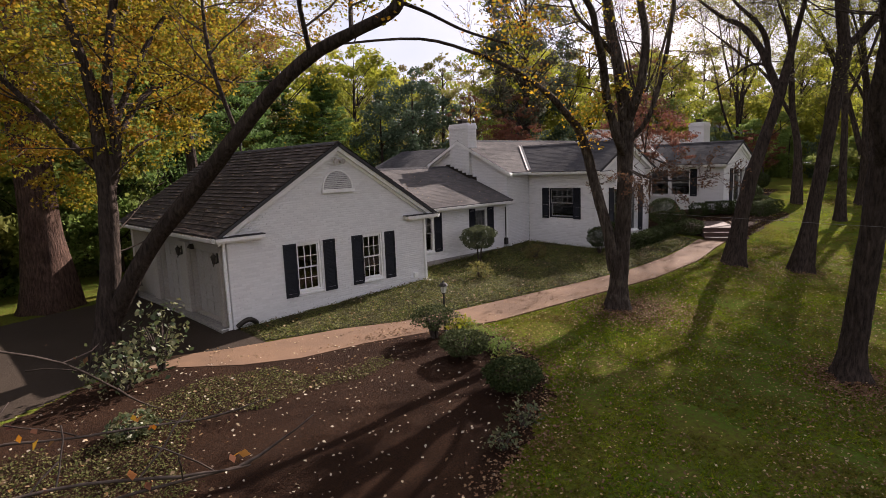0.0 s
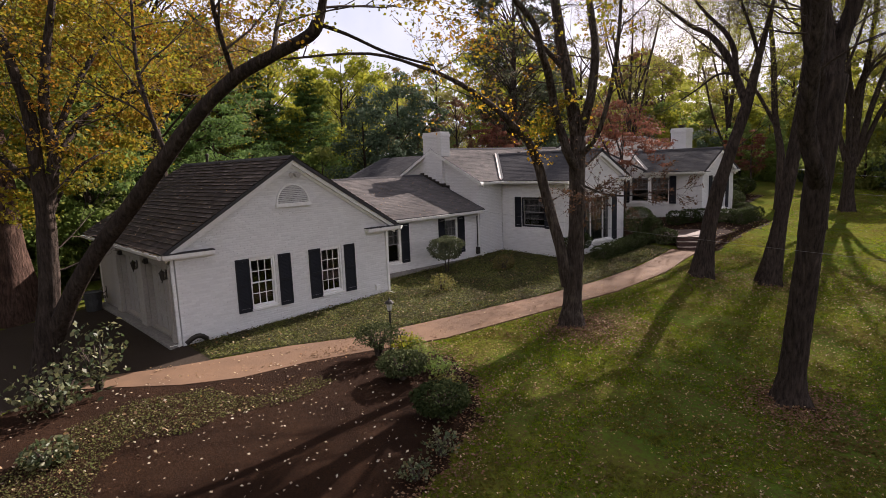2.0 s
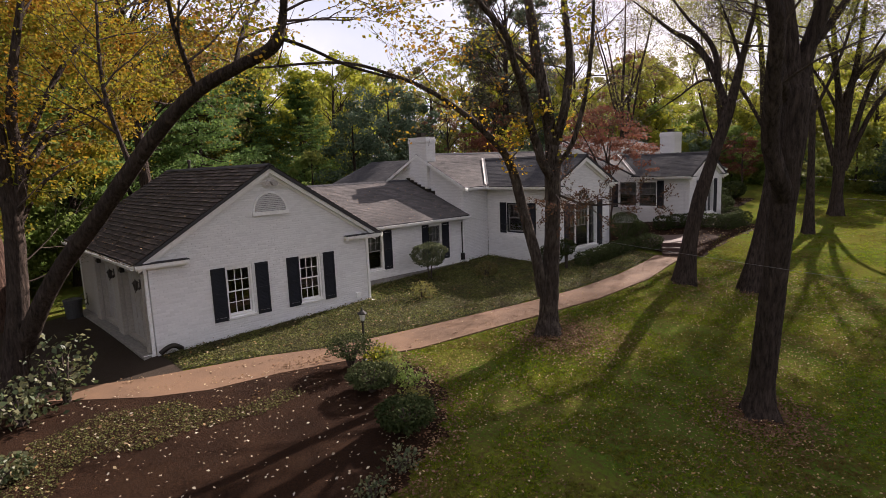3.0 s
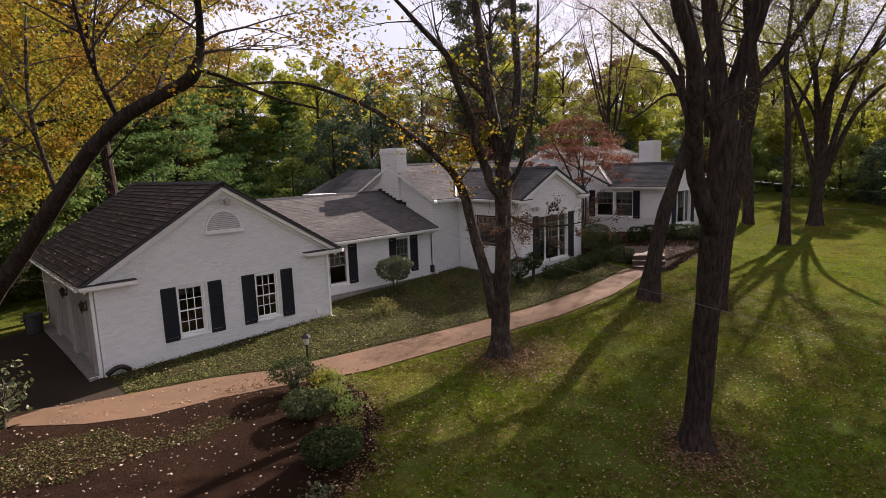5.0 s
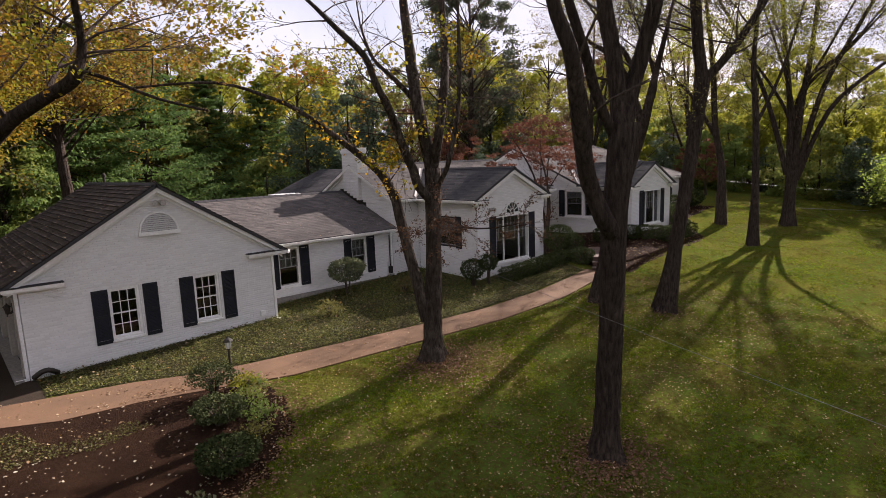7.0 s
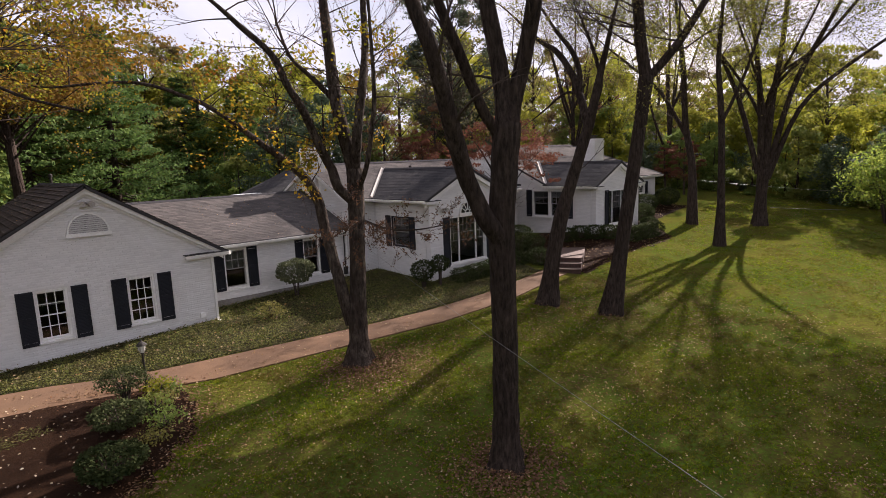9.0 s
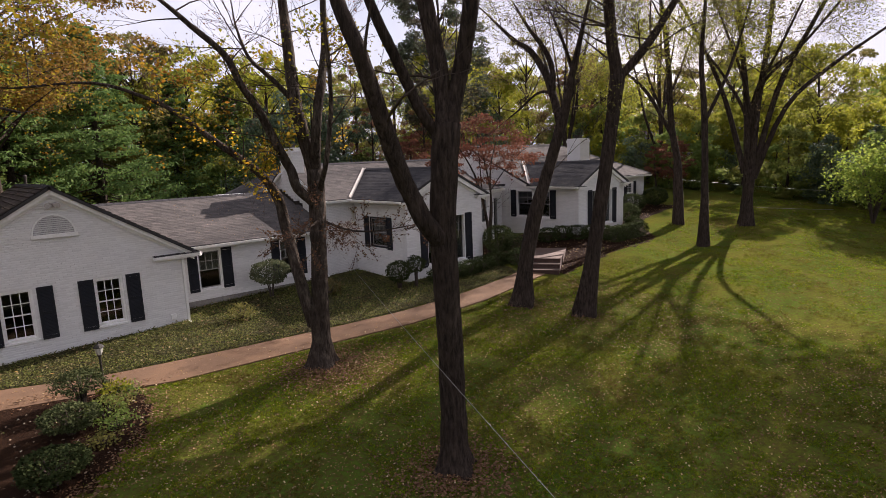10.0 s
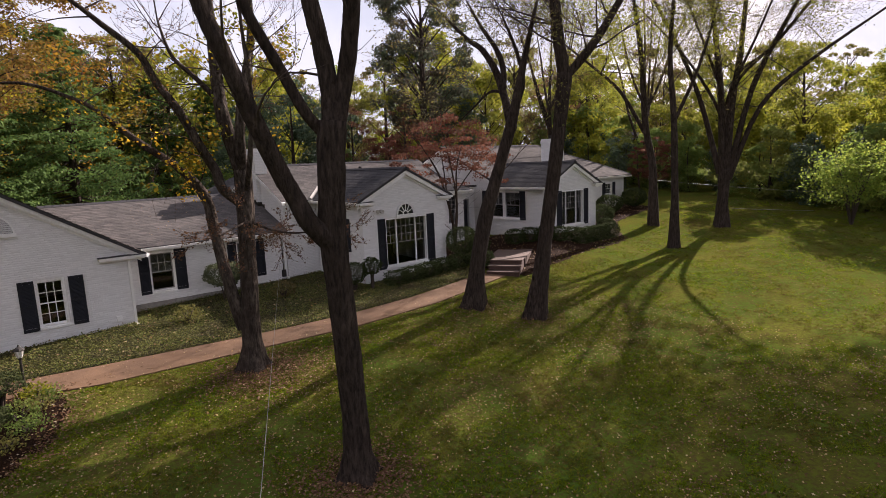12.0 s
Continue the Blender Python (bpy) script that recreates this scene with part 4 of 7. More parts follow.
limbs.append([(8.50, -7.1, 4.7, 0.07), (8.42, -7.6, 5.2, 0.065), (8.42, -7.9, 6.0, 0.06), (8.45, -8.05, 6.7, 0.055), (8.37, -8.2, 7.35, 0.05), (8.25, -8.35, 8.2, 0.04), (8.2, -8.4, 9.5, 0.02)])
limbs.append([(8.15, -6.86, 6.85, 0.08), (7.75, -6.5, 7.45, 0.06), (7.36, -6.13, 8.0, 0.045), (7.2, -5.9, 8.8, 0.025)])
limbs.append([(8.5, -7.05, 3.9, 0.035), (9.05, -7.5, 3.6, 0.028), (9.6, -8.0, 3.55, 0.02), (10.3, -8.5, 3.65, 0.012)])
limbs.append([(8.45, -7.05, 3.9, 0.03), (7.9, -7.55, 3.8, 0.022), (7.4, -8.0, 3.7, 0.014)])
limbs.append([(8.2, -6.78, 1.1, 0.17), (8.0, -6.7, 2.2, 0.155), (7.92, -6.5, 3.0, 0.148), (7.88, -6.3, 3.75, 0.142), (7.82, -6.12, 4.5, 0.135), (7.45, -6.08, 5.1, 0.112), (7.05, -5.95, 5.5, 0.098), (6.55, -5.85, 5.9, 0.082), (6.2, -5.5, 6.3, 0.07), (5.9, -5.0, 6.7, 0.06), (5.5, -4.3, 7.1, 0.05), (4.52, -3.1, 7.6, 0.038), (3.05, -1.4, 7.6, 0.03)])
grey_tree, grey_tips = hero("tree", "grey-barked lawn tree with an arching side limb", limbs, M_BARK, 11, L_GOLD, 0.9, (1, 2, 3, 4, 5, 8), (1.6, 0.022, 2, 8), 0, 0.10, 0.12)
leaf_mesh("last_leaves", grey_tips[::2], 1, 0.05, 0.05, L_RUST, grey_tree, 24)
yellow = [(7.45, -6.5, 5.2), (7.3, -6.45, 4.9), (7.67, -6.5, 5.6), (7.1, -6.1, 5.35), (5.9, -5.6, 6.2), (6.3, -5.7, 5.95), (6.8, -6.0, 5.9), (5.5, -4.4, 6.95), (9.45, -6.7, 6.0), (7.55, -6.3, 5.4), (7.35, -6.7, 4.6)]
leaf_mesh("yellow_leaves", yellow, 26, 0.15, 0.085, L_GOLDEN, grey_tree, 25)
rs = random.Random(21)
sg, stips = Geo(), []
for cx, cy, cz, dx, dy in ((8.9, -7.65, 3.6, 0.7, -0.5), (9.5, -8.1, 3.55, 0.7, -0.5), (10.1, -8.5, 3.6, 0.7, -0.5), (8.6, -6.8, 3.75, 0.5, 0.4), (9.0, -6.55, 3.7, 0.6, 0.3), (7.8, -7.7, 3.8, -0.6, -0.4), (7.4, -8.0, 3.7, -0.6, -0.4), (8.3, -7.3, 4.0, 0.0, -0.5)):
    for _ in range(3):
        twigs(sg, (cx, cy, cz), (dx + rs.uniform(-0.7, 0.7), dy + rs.uniform(-0.7, 0.7), rs.uniform(-0.6, 0.5)), 0.6, 0.008, 2, rs, stips, 0.2)
tagged(sg.make("branchwork", M_TWIG, grey_tree), kind="stuff")
leaf_mesh("spray", stips, 1, 0.03, 0.06, L_RUST, grey_tree, 22)
limbs = []
limbs.append([(8.03, -12.42, -0.75, 0.31), (8.02, -12.44, -0.2, 0.275), (7.98, -12.5, 0.68, 0.248), (7.87, -12.61, 1.88, 0.235), (7.73, -12.73, 3.02, 0.23), (7.63, -12.81, 4.1, 0.235), (7.64, -12.9, 5.1, 0.23), (7.69, -12.93, 5.9, 0.24)])
limbs.append([(7.62, -12.82, 3.9, 0.19), (7.2, -12.85, 4.3, 0.16), (7.05, -12.78, 4.66, 0.152), (6.8, -12.78, 5.13, 0.148), (6.34, -12.95, 6.03, 0.135), (5.96, -13.08, 6.83, 0.12), (5.82, -13.0, 7.25, 0.112), (5.72, -12.9, 7.7, 0.105), (5.4, -12.7, 9.4, 0.06)])
limbs.append([(7.62, -12.87, 5.5, 0.10), (7.55, -12.82, 5.74, 0.095), (7.29, -12.79, 6.07, 0.093), (7.05, -12.75, 6.53, 0.09), (6.79, -12.78, 6.95, 0.086), (6.55, -12.77, 7.37, 0.082), (6.38, -12.72, 7.8, 0.075), (5.9, -12.6, 9.0, 0.05)])
limbs.append([(7.72, -12.93, 5.7, 0.16), (7.92, -12.93, 6.35, 0.145), (8.0, -13.05, 6.9, 0.14), (8.0, -13.2, 7.4, 0.135), (7.97, -13.35, 7.9, 0.13), (7.9, -13.8, 10.0, 0.08)])
limbs.append([(7.69, -12.9, 5.7, 0.17), (7.77, -12.8, 6.3, 0.155), (7.76, -12.74, 6.75, 0.15), (7.70, -12.68, 7.3, 0.145), (7.60, -12.6, 8.0, 0.135), (7.4, -12.5, 9.8, 0.08)])
hero("tree", "dark forked lawn tree trunk with bare limbs", limbs, M_BARK_D, 12, None, 0.8, (1, 3, 4), (1.8, 0.03, 1, 3), high=(7.5, -13, 14, 4.5, 3.5, 60, L_OLIVE))
limbs = []
limbs.append([(17.07, -9.16, -0.2, 0.344), (17.27, -9.4, 2.05, 0.238), (17.44, -9.6, 3.89, 0.226), (17.63, -9.83, 6.19, 0.214), (17.75, -9.97, 7.73, 0.238)])
limbs.append([(17.75, -9.97, 7.6, 0.197), (17.62, -9.81, 8.92, 0.181), (17.55, -9.73, 10.24, 0.166), (17.35, -9.49, 13.5, 0.080)])
limbs.append([(17.75, -9.97, 7.6, 0.140), (18.19, -10.5, 8.35, 0.132), (18.62, -11.01, 9.29, 0.116), (19.5, -12.0, 11.5, 0.064)])
hero("tree", "tall straight lawn tree forking high up", limbs, M_BARK_D, 13, L_OLIVE, 0.42, (1, 2), (2.4, 0.035, 3, 9), 3, 0.07, 0.14, high=(18.5, -10.5, 16.5, 5.0, 3.0, 80, L_OLIVE))
limbs = []
limbs.append([(16.11, -7.2, 0.0, 0.368), (16.25, -7.33, 1.59, 0.266), (16.47, -7.54, 3.15, 0.254), (16.81, -7.85, 4.66, 0.198), (17.18, -8.2, 6.31, 0.180), (17.49, -8.48, 8.1, 0.11), (17.75, -8.7, 9.5, 0.07)])
limbs.append([(17.2, -8.15, 6.35, 0.15), (17.35, -7.75, 7.3, 0.135), (17.4, -7.38, 8.1, 0.12), (17.4, -6.74, 8.95, 0.10), (17.4, -5.99, 9.45, 0.075), (17.3, -4.97, 10.4, 0.04)])
limbs.append([(17.35, -7.72, 7.4, 0.11), (17.5, -7.6, 8.2, 0.10), (17.5, -7.3, 8.9, 0.085), (17.6, -6.5, 9.8, 0.06), (17.7, -5.75, 10.8, 0.03)])
limbs.append([(17.35, -7.75, 7.35, 0.06), (17.3, -7.4, 7.48, 0.05), (17.3, -7.0, 7.42, 0.04), (17.2, -6.38, 7.0, 0.028), (17.2, -5.73, 6.65, 0.016)])
limbs.append([(17.3, -8.3, 6.8, 0.09), (17.6, -8.4, 7.7, 0.075), (17.5, -8.2, 8.7, 0.06), (17.2, -7.9, 9.8, 0.03)])
hero("tree", "leaning knotted lawn tree beside the path", limbs, M_BARK_D, 14, L_OLIVE, 0.45, (0, 1, 2, 3, 4), (1.8, 0.02, 3, 4), 1, 0.07, 0.16, bare=0.5, floor=6.3)
limbs = []
limbs.append([(28.99, -7.87, 0.5, 0.246), (28.99, -7.87, 3.54, 0.161), (28.93, -7.77, 6.98, 0.146), (28.85, -7.59, 9.55, 0.111), (28.92, -7.74, 13, 0.068)])
limbs.append([(28.93, -7.77, 6.5, 0.085), (29.6, -8.6, 9.0, 0.068), (30.2, -9.2, 12.0, 0.043)])
hero("tree", "slender straight tree on the far lawn", limbs, M_BARK_D, 15, L_LIME, 0.35, (0, 1), (2.6, 0.03, 3, 8), 3, 0.085, 0.2, bare=0.45, high=(29.5, -9.5, 16, 4, 2.5, 30, L_LIME))
limbs = []
limbs.append([(32.17, -5.05, 0.8, 0.284), (32.14, -4.98, 4.27, 0.205), (31.94, -4.63, 6.73, 0.173), (31.83, -4.41, 10.32, 0.141), (31.58, -3.96, 14, 0.073)])
limbs.append([(31.99, -4.71, 6.0, 0.102), (31.34, -3.53, 8.48, 0.092), (30.62, -2.21, 9.98, 0.073), (29.88, -0.87, 11.35, 0.042)])
hero("tree", "tree near the far end of the house", limbs, M_BARK_D, 16, L_LIME, 0.35, (0, 1), (2.8, 0.032, 3, 9), 3, 0.085, 0.2, bare=0.45)
limbs = []
limbs.append([(34.26, -7.88, 0.9, 0.36), (34.26, -7.89, 2.62, 0.28), (34.28, -7.95, 4.13, 0.30)])
limbs.append([(34.2, -7.85, 3.9, 0.192), (34.17, -7.68, 7.69, 0.152), (34.02, -7.32, 11.17, 0.120), (33.82, -6.87, 16, 0.080)])
limbs.append([(34.3, -8.0, 3.9, 0.208), (34.38, -8.17, 7.64, 0.168), (34.51, -8.47, 10.45, 0.132), (34.63, -8.77, 16, 0.088)])
limbs.append([(34.36, -8.12, 3.9, 0.169), (34.72, -8.97, 8.14, 0.140), (35.21, -10.12, 11.03, 0.113), (35.9, -11.7, 14.5, 0.056)])
limbs.append([(34.36, -8.13, 3.6, 0.145), (34.88, -9.35, 7.25, 0.117), (35.67, -11.19, 9.27, 0.090), (37.0, -14.2, 11.6, 0.048)])
limbs.append([(34.2, -7.7, 3.9, 0.160), (34.0, -6.6, 8.0, 0.120), (33.6, -5.2, 11.5, 0.088), (33.0, -3.5, 15, 0.048)])
limbs += [[(34.25, -7.9, 5.2 + 0.4 * b, 0.10), (34.25 + 0.35 * math.cos(b), -7.95 + 0.6 * math.sin(b), 6.9 + 0.4 * b, 0.085), (34.3 + 1.6 * math.cos(b), -8.0 + 2.4 * math.sin(b), 10.4, 0.06), (34.3 + 3.4 * math.cos(b), -8.0 + 5.2 * math.sin(b), 13.6, 0.03)] for b in (0.5, 1.9, 2.9, 3.9, 4.6, 5.4)]
hero("tree", "large vase-shaped tree with several stems on the lawn", limbs, M_BARK_D, 17, L_OLIVE, 0.4, (1, 2, 3, 4, 5, 6, 7, 8, 9, 10, 11), (2.6, 0.028, 3, 5), 1, 0.08, 0.2, high=(34.6, -9.7, 20.0, 5.4, 2.7, 600, L_OLIVE))
limbs = []
limbs.append([(-3.16, -0.12, -0.3, 0.31), (-3.01, -0.15, 1.02, 0.251), (-2.84, -0.19, 2.07, 0.223), (-2.72, -0.22, 3.77, 0.194), (-2.75, -0.21, 4.92, 0.153), (-2.75, -0.21, 6.03, 0.139), (-2.92, -0.17, 7.05, 0.105), (-3.3, -0.1, 9.0, 0.06)])
limbs.append([(-2.70, -0.23, 3.8, 0.142), (-2.4, -0.29, 5.16, 0.129), (-2.48, -0.27, 6.04, 0.115), (-2.29, -0.31, 7.4, 0.095), (-1.9, -0.4, 9.2, 0.06)])
limbs.append([(-2.9, -0.05, 0.9, 0.24), (-2.24, -1.24, 2.61, 0.184), (-1.53, -2.56, 3.96, 0.18), (-1.0, -3.54, 4.97, 0.161), (-0.58, -4.32, 5.74, 0.145), (-0.14, -5.15, 6.35, 0.129), (0.27, -5.9, 6.67, 0.115), (0.65, -6.61, 6.93, 0.112), (0.75, -6.77, 7.15, 0.12)])
limbs.append([(0.75, -6.77, 7.12, 0.09), (0.85, -6.83, 7.54, 0.07), (0.7, -7.2, 8.4, 0.05), (0.3, -7.4, 9.4, 0.03)])
limbs.append([(0.75, -6.77, 7.12, 0.04), (1.19, -7.01, 6.95, 0.03), (1.77, -7.4, 6.63, 0.026), (2.47, -7.85, 6.4, 0.02)])
limbs.append([(-2.6, -0.2, 4.6, 0.09), (-1.4, 0.9, 6.2, 0.07), (0.2, 1.9, 7.0, 0.05), (1.8, 2.6, 7.0, 0.025)])
limbs.append([(-2.4, -0.25, 5.4, 0.08), (-1.2, 0.4, 7.6, 0.06), (0.3, 1.2, 9.2, 0.04), (2.0, 1.6, 10.0, 0.02)])
limbs.append([(-2.8, -0.1, 4.4, 0.08), (-4.2, 0.8, 6.4, 0.06), (-5.6, 1.4, 8.2, 0.03)])
limbs.append([(-2.7, -0.2, 3.6, 0.06), (-1.8, 1.2, 4.8, 0.04), (-0.6, 2.4, 5.4, 0.02)])
limbs.append([(-1.0, -3.54, 4.97, 0.05), (-1.2, -3.0, 6.6, 0.04), (-1.0, -2.4, 8.4, 0.025)])
limbs.append([(0.3, -5.9, 6.68, 0.05), (0.9, -5.1, 7.6, 0.04), (1.6, -4.4, 8.4, 0.028), (2.2, -3.9, 9.0, 0.015)])
limbs.append([(-0.14, -5.15, 6.35, 0.05), (-0.6, -5.6, 7.4, 0.04), (-0.9, -6.2, 8.6, 0.02)])
golden, _ = hero("tree", "golden autumn tree with a long leaning limb over the garage", limbs, M_BARK_D, 18, L_GOLD, 0.3, (0, 1, 3, 5, 6, 7, 9, 10, 11), (2.0, 0.03, 2, 8), 4, 0.085, 0.17, floor=5.2)
rg = random.Random(181)
masses, puffs = [], []
while len(masses) < 300:
    d = Vector((rg.uniform(-1, 1), rg.uniform(-1, 1), rg.uniform(-1, 1)))
    p = Vector((-1.7 + 3.6 * d.x, 2.3 + 3.2 * d.y, 6.8 + 3.8 * d.z))
    if d.length < 1 and noise.noise(p * 0.55) > -0.12 and p.z > 3.0 + 1.0 * max(0.0, p.x + 2.8):
        masses.append(p)
        puffs.append(rg.uniform(0.32, 0.68))
clump_mesh("foliage", masses, puffs, 85, 0.095, L_GOLD, golden, 182, 0.35)
limbs = []
limbs.append([(-2.84, 8.59, -0.6, 0.82), (-2.84, 8.59, 2.3, 0.642), (-2.84, 8.59, 4.99, 0.571), (-2.94, 8.61, 7.38, 0.541), (-2.77, 8.58, 10.06, 0.459), (-2.9, 8.7, 14, 0.3)])
limbs.append([(-2.8, 8.6, 9.0, 0.3), (-4.2, 8.2, 12, 0.2), (-5.5, 8, 15, 0.1)])
hero("tree", "massive old red-brown trunk beyond the garage", limbs, M_BARK_R, 19, L_GREEN, 0.3, (0, 1), (3.0, 0.08, 2, 7), 4, 0.22, 0.3)


# Tree out of view on the right, added so its crown shades the lawn.
limbs = []
limbs.append([(45.2, -16.4, 0.6, 0.55), (45.1, -16.2, 5.0, 0.42), (44.9, -15.8, 10.0, 0.34), (44.6, -15.2, 15.0, 0.22), (44.3, -14.8, 20.0, 0.10)])
limbs.append([(44.9, -15.8, 10.0, 0.20), (47.0, -16.5, 14.0, 0.14), (49.0, -16.5, 18.5, 0.06)])
limbs.append([(44.9, -15.9, 9.0, 0.20), (42.6, -16.5, 13.5, 0.14), (40.0, -16.0, 18.5, 0.06)])
limbs.append([(44.7, -15.5, 12.0, 0.18), (44.4, -18.5, 16.0, 0.12), (44.0, -21.0, 19.0, 0.05)])
hero("tree", "unseen tall spreading tree past the lawn, added to shade it", limbs, M_BARK_D, 20, L_OLIVE, 0.35, (0, 1, 2, 3), (2.6, 0.05, 2, 5), 3, 0.12, 0.3, high=(45.0, -17.4, 20.2, 8.8, 3.0, 1250, L_OLIVE))


def wood_tree(name, label, height, crown_r, leaf, bark, seed, clumps, per, size, low=0.3, puff=(0.15, 0.25), squash=0.6):
    """A broadleaf tree of the wood: trunk, limbs out to each leaf mass, and a lobed crown with gaps."""
    rng = random.Random(seed)
    root = thing(name, (0, 0, 0), label, "tree", "trees of the wood")
    g, tips, radii = Geo(), [], []
    lean = rng.uniform(-0.6, 0.6)

    def stem(z):
        k = z / height
        return Vector((lean * k, 0.25 * math.sin(2.5 * k), z))
    limb(g, [(*stem(-0.4), 0.022 * height), (*stem(height * 0.35), 0.015 * height), (*stem(height * 0.7), 0.008 * height), (*stem(height * 0.93), 0.02)], rng, 7, 0.3)
    for i in range(clumps):
        a = rng.uniform(0, 6.283)
        u = rng.uniform(-1, 1)
        z = height * (low + (1 - low) * 0.5 * (1 + u))
        lobe = 0.78 + 0.55 * noise.noise((math.cos(a) * 1.3 + seed, math.sin(a) * 1.3, u * 1.6))
        w = math.sqrt(max(0.03, 1 - abs(u) ** 2.4)) * crown_r * lobe * rng.uniform(0.3, 1.0) ** 0.5
        p = Vector((math.cos(a) * w, math.sin(a) * w, z + 0.8 * noise.noise((w, a * 2, seed))))
        tips.append(p)
        radii.append(crown_r * rng.uniform(*puff) * (1.0 - 0.25 * max(0, u)))
        if i % 3 == 0:
            s = stem(max(height * 0.12, min(height * 0.85, z - 0.55 * w - 0.06 * height)))
            m = s.lerp(p, 0.55) + Vector((0, 0, 0.10 * w))
            g.tube([s, m, p], [0.003 * height + 0.012, 0.0018 * height + 0.006, 0.008], 4)
    clump_mesh("crown", tips, radii, per, size, leaf, root, seed, squash)
    g.make("trunk", bark, root)
    return root


def pine_tree(name, label, height, crown_r, leaf, bark, seed, boughs, per, size, low=0.06, blunt=0.75):
    """A conifer: whorls of long boughs that dip and turn up, with flat sprays of needles along them."""
    rng = random.Random(seed)
    root = thing(name, (0, 0, 0), label, "tree", "trees of the wood")
    g, tips, radii = Geo(), [], []
    limb(g, [(0, 0, -0.3, 0.022 * height), (0.1, 0, height * 0.5, 0.013 * height), (0, 0.1, height, 0.03)], rng, 7)
    for i in range(boughs):
        s = (i + rng.random()) / boughs
        z = height * (low + (1 - low) * s)
        a = i * 2.39996 + rng.uniform(-0.35, 0.35)
        r = crown_r * (1 - s) ** blunt * rng.uniform(0.6, 1.15) + 0.3
        out = Vector((math.cos(a), math.sin(a), 0))
        dip = rng.uniform(0.02, 0.22) * r

        def along_bough(q):
            return Vector((0, 0, z - dip * math.sin(2.6 * q) + 0.16 * r * q * q)) + out * r * q
        g.tube([along_bough(q) for q in (0, 0.35, 0.7, 1.0)], [0.05, 0.035, 0.022, 0.01], 4)
        side = Vector((-out.y, out.x, 0))
        for q, off in ((0.38, 0.0), (0.62, -0.16), (0.66, 0.17), (0.9, -0.08), (0.98, 0.06)):
            tips.append(along_bough(q) + side * off * r + Vector((0, 0, rng.uniform(-0.08, 0.08))))
            radii.append(r * rng.uniform(0.15, 0.23) + 0.10)
    clump_mesh("crown", tips, radii, per, size, leaf, root, seed, 0.24, 0.2)
    g.make("trunk", bark, root)
    return root


PROTO = {
    "lime": wood_tree("tree", "broad yellow-green autumn tree in the wood", 13, 4.6, L_LIME, M_BARK_D, 31, 84, 150, 0.21, 0.16),
    "green": wood_tree("tree", "dense green broadleaf tree in the wood", 12, 4.4, L_GREEN, M_BARK_D, 32, 84, 150, 0.21, 0.10),
    "olive": wood_tree("tree", "thinning olive-brown autumn tree in the wood", 15, 4.8, L_OLIVE, M_BARK_D, 33, 100, 90, 0.19, 0.22, (0.10, 0.19)),
    "gold": wood_tree("tree", "golden autumn tree in the wood", 12, 4.2, L_AUTUMN, M_BARK_D, 34, 90, 140, 0.18, 0.14),
    "amber": wood_tree("tree", "orange-gold tree behind the garage", 15, 6.2, L_AMBER, M_BARK_D, 46, 230, 150, 0.12, 0.55, (0.08, 0.15), 0.5),
    "rust": wood_tree("tree", "sparse rust-brown tree in the wood", 13, 4.0, L_RUST, M_BARK_D, 35, 80, 70, 0.16, 0.2, (0.10, 0.18)),
    "dark": wood_tree("tree", "glossy dark evergreen magnolia behind the house", 9, 3.0, L_DARK, M_BARK_D, 36, 80, 130, 0.19, 0.05, (0.18, 0.30), 0.8),
    "tall": wood_tree("tree", "tall grey-green tree rising behind the house", 22, 5.6, L_SPRUCE, M_BARK_D, 45, 170, 150, 0.22, 0.30, (0.11, 0.20), 0.6),
    "pine": pine_tree("tree", "green layered pine in the wood", 13, 4.6, L_PINE, M_BARK_D, 37, 120, 48, 0.22),
    "far_lime": wood_tree("tree", "broad yellow-green tree deep in the wood", 13, 4.8, L_LIME, M_BARK_D, 41, 64, 95, 0.27, 0.14),
    "far_green": wood_tree("tree", "dense green tree deep in the wood", 12.5, 4.6, L_GREEN, M_BARK_D, 42, 64, 95, 0.27, 0.10),
    "far_olive": wood_tree("tree", "olive-brown tree deep in the wood", 14, 4.8, L_OLIVE, M_BARK_D, 43, 74, 70, 0.25, 0.18, (0.11, 0.2)),
    "red": wood_tree("tree", "small red-leaved tree beyond the house", 7, 2.6, L_RED, M_BARK_D, 38, 60, 90, 0.14, 0.3, (0.14, 0.26), 0.4),
    "thicket": wood_tree("bush", "tangled green bush at the edge of the wood", 6, 2.7, L_GREEN, M_BARK_D, 39, 44, 110, 0.20, 0.02, (0.2, 0.34)),
    "brush": wood_tree("bush", "yellow-green brush at the edge of the wood", 6, 2.8, L_LIME, M_BARK_D, 44, 44, 110, 0.19, 0.02, (0.2, 0.34)),
    "evergreen": wood_tree("bush", "dark evergreen bush at the edge of the wood", 6, 2.7, L_DARK, M_BARK_D, 40, 46, 110, 0.19, 0.02, (0.2, 0.34), 0.8),
}
rb = random.Random(52)
limbs = [[(0, 0, -0.3, 0.24), (0.1, 0.1, 2.2, 0.2), (0.0, 0.2, 4.6, 0.18), (0.2, 0.1, 8.0, 0.14), (0.1, 0.4, 12.5, 0.09), (0.3, 0.3, 17.0, 0.03)]]
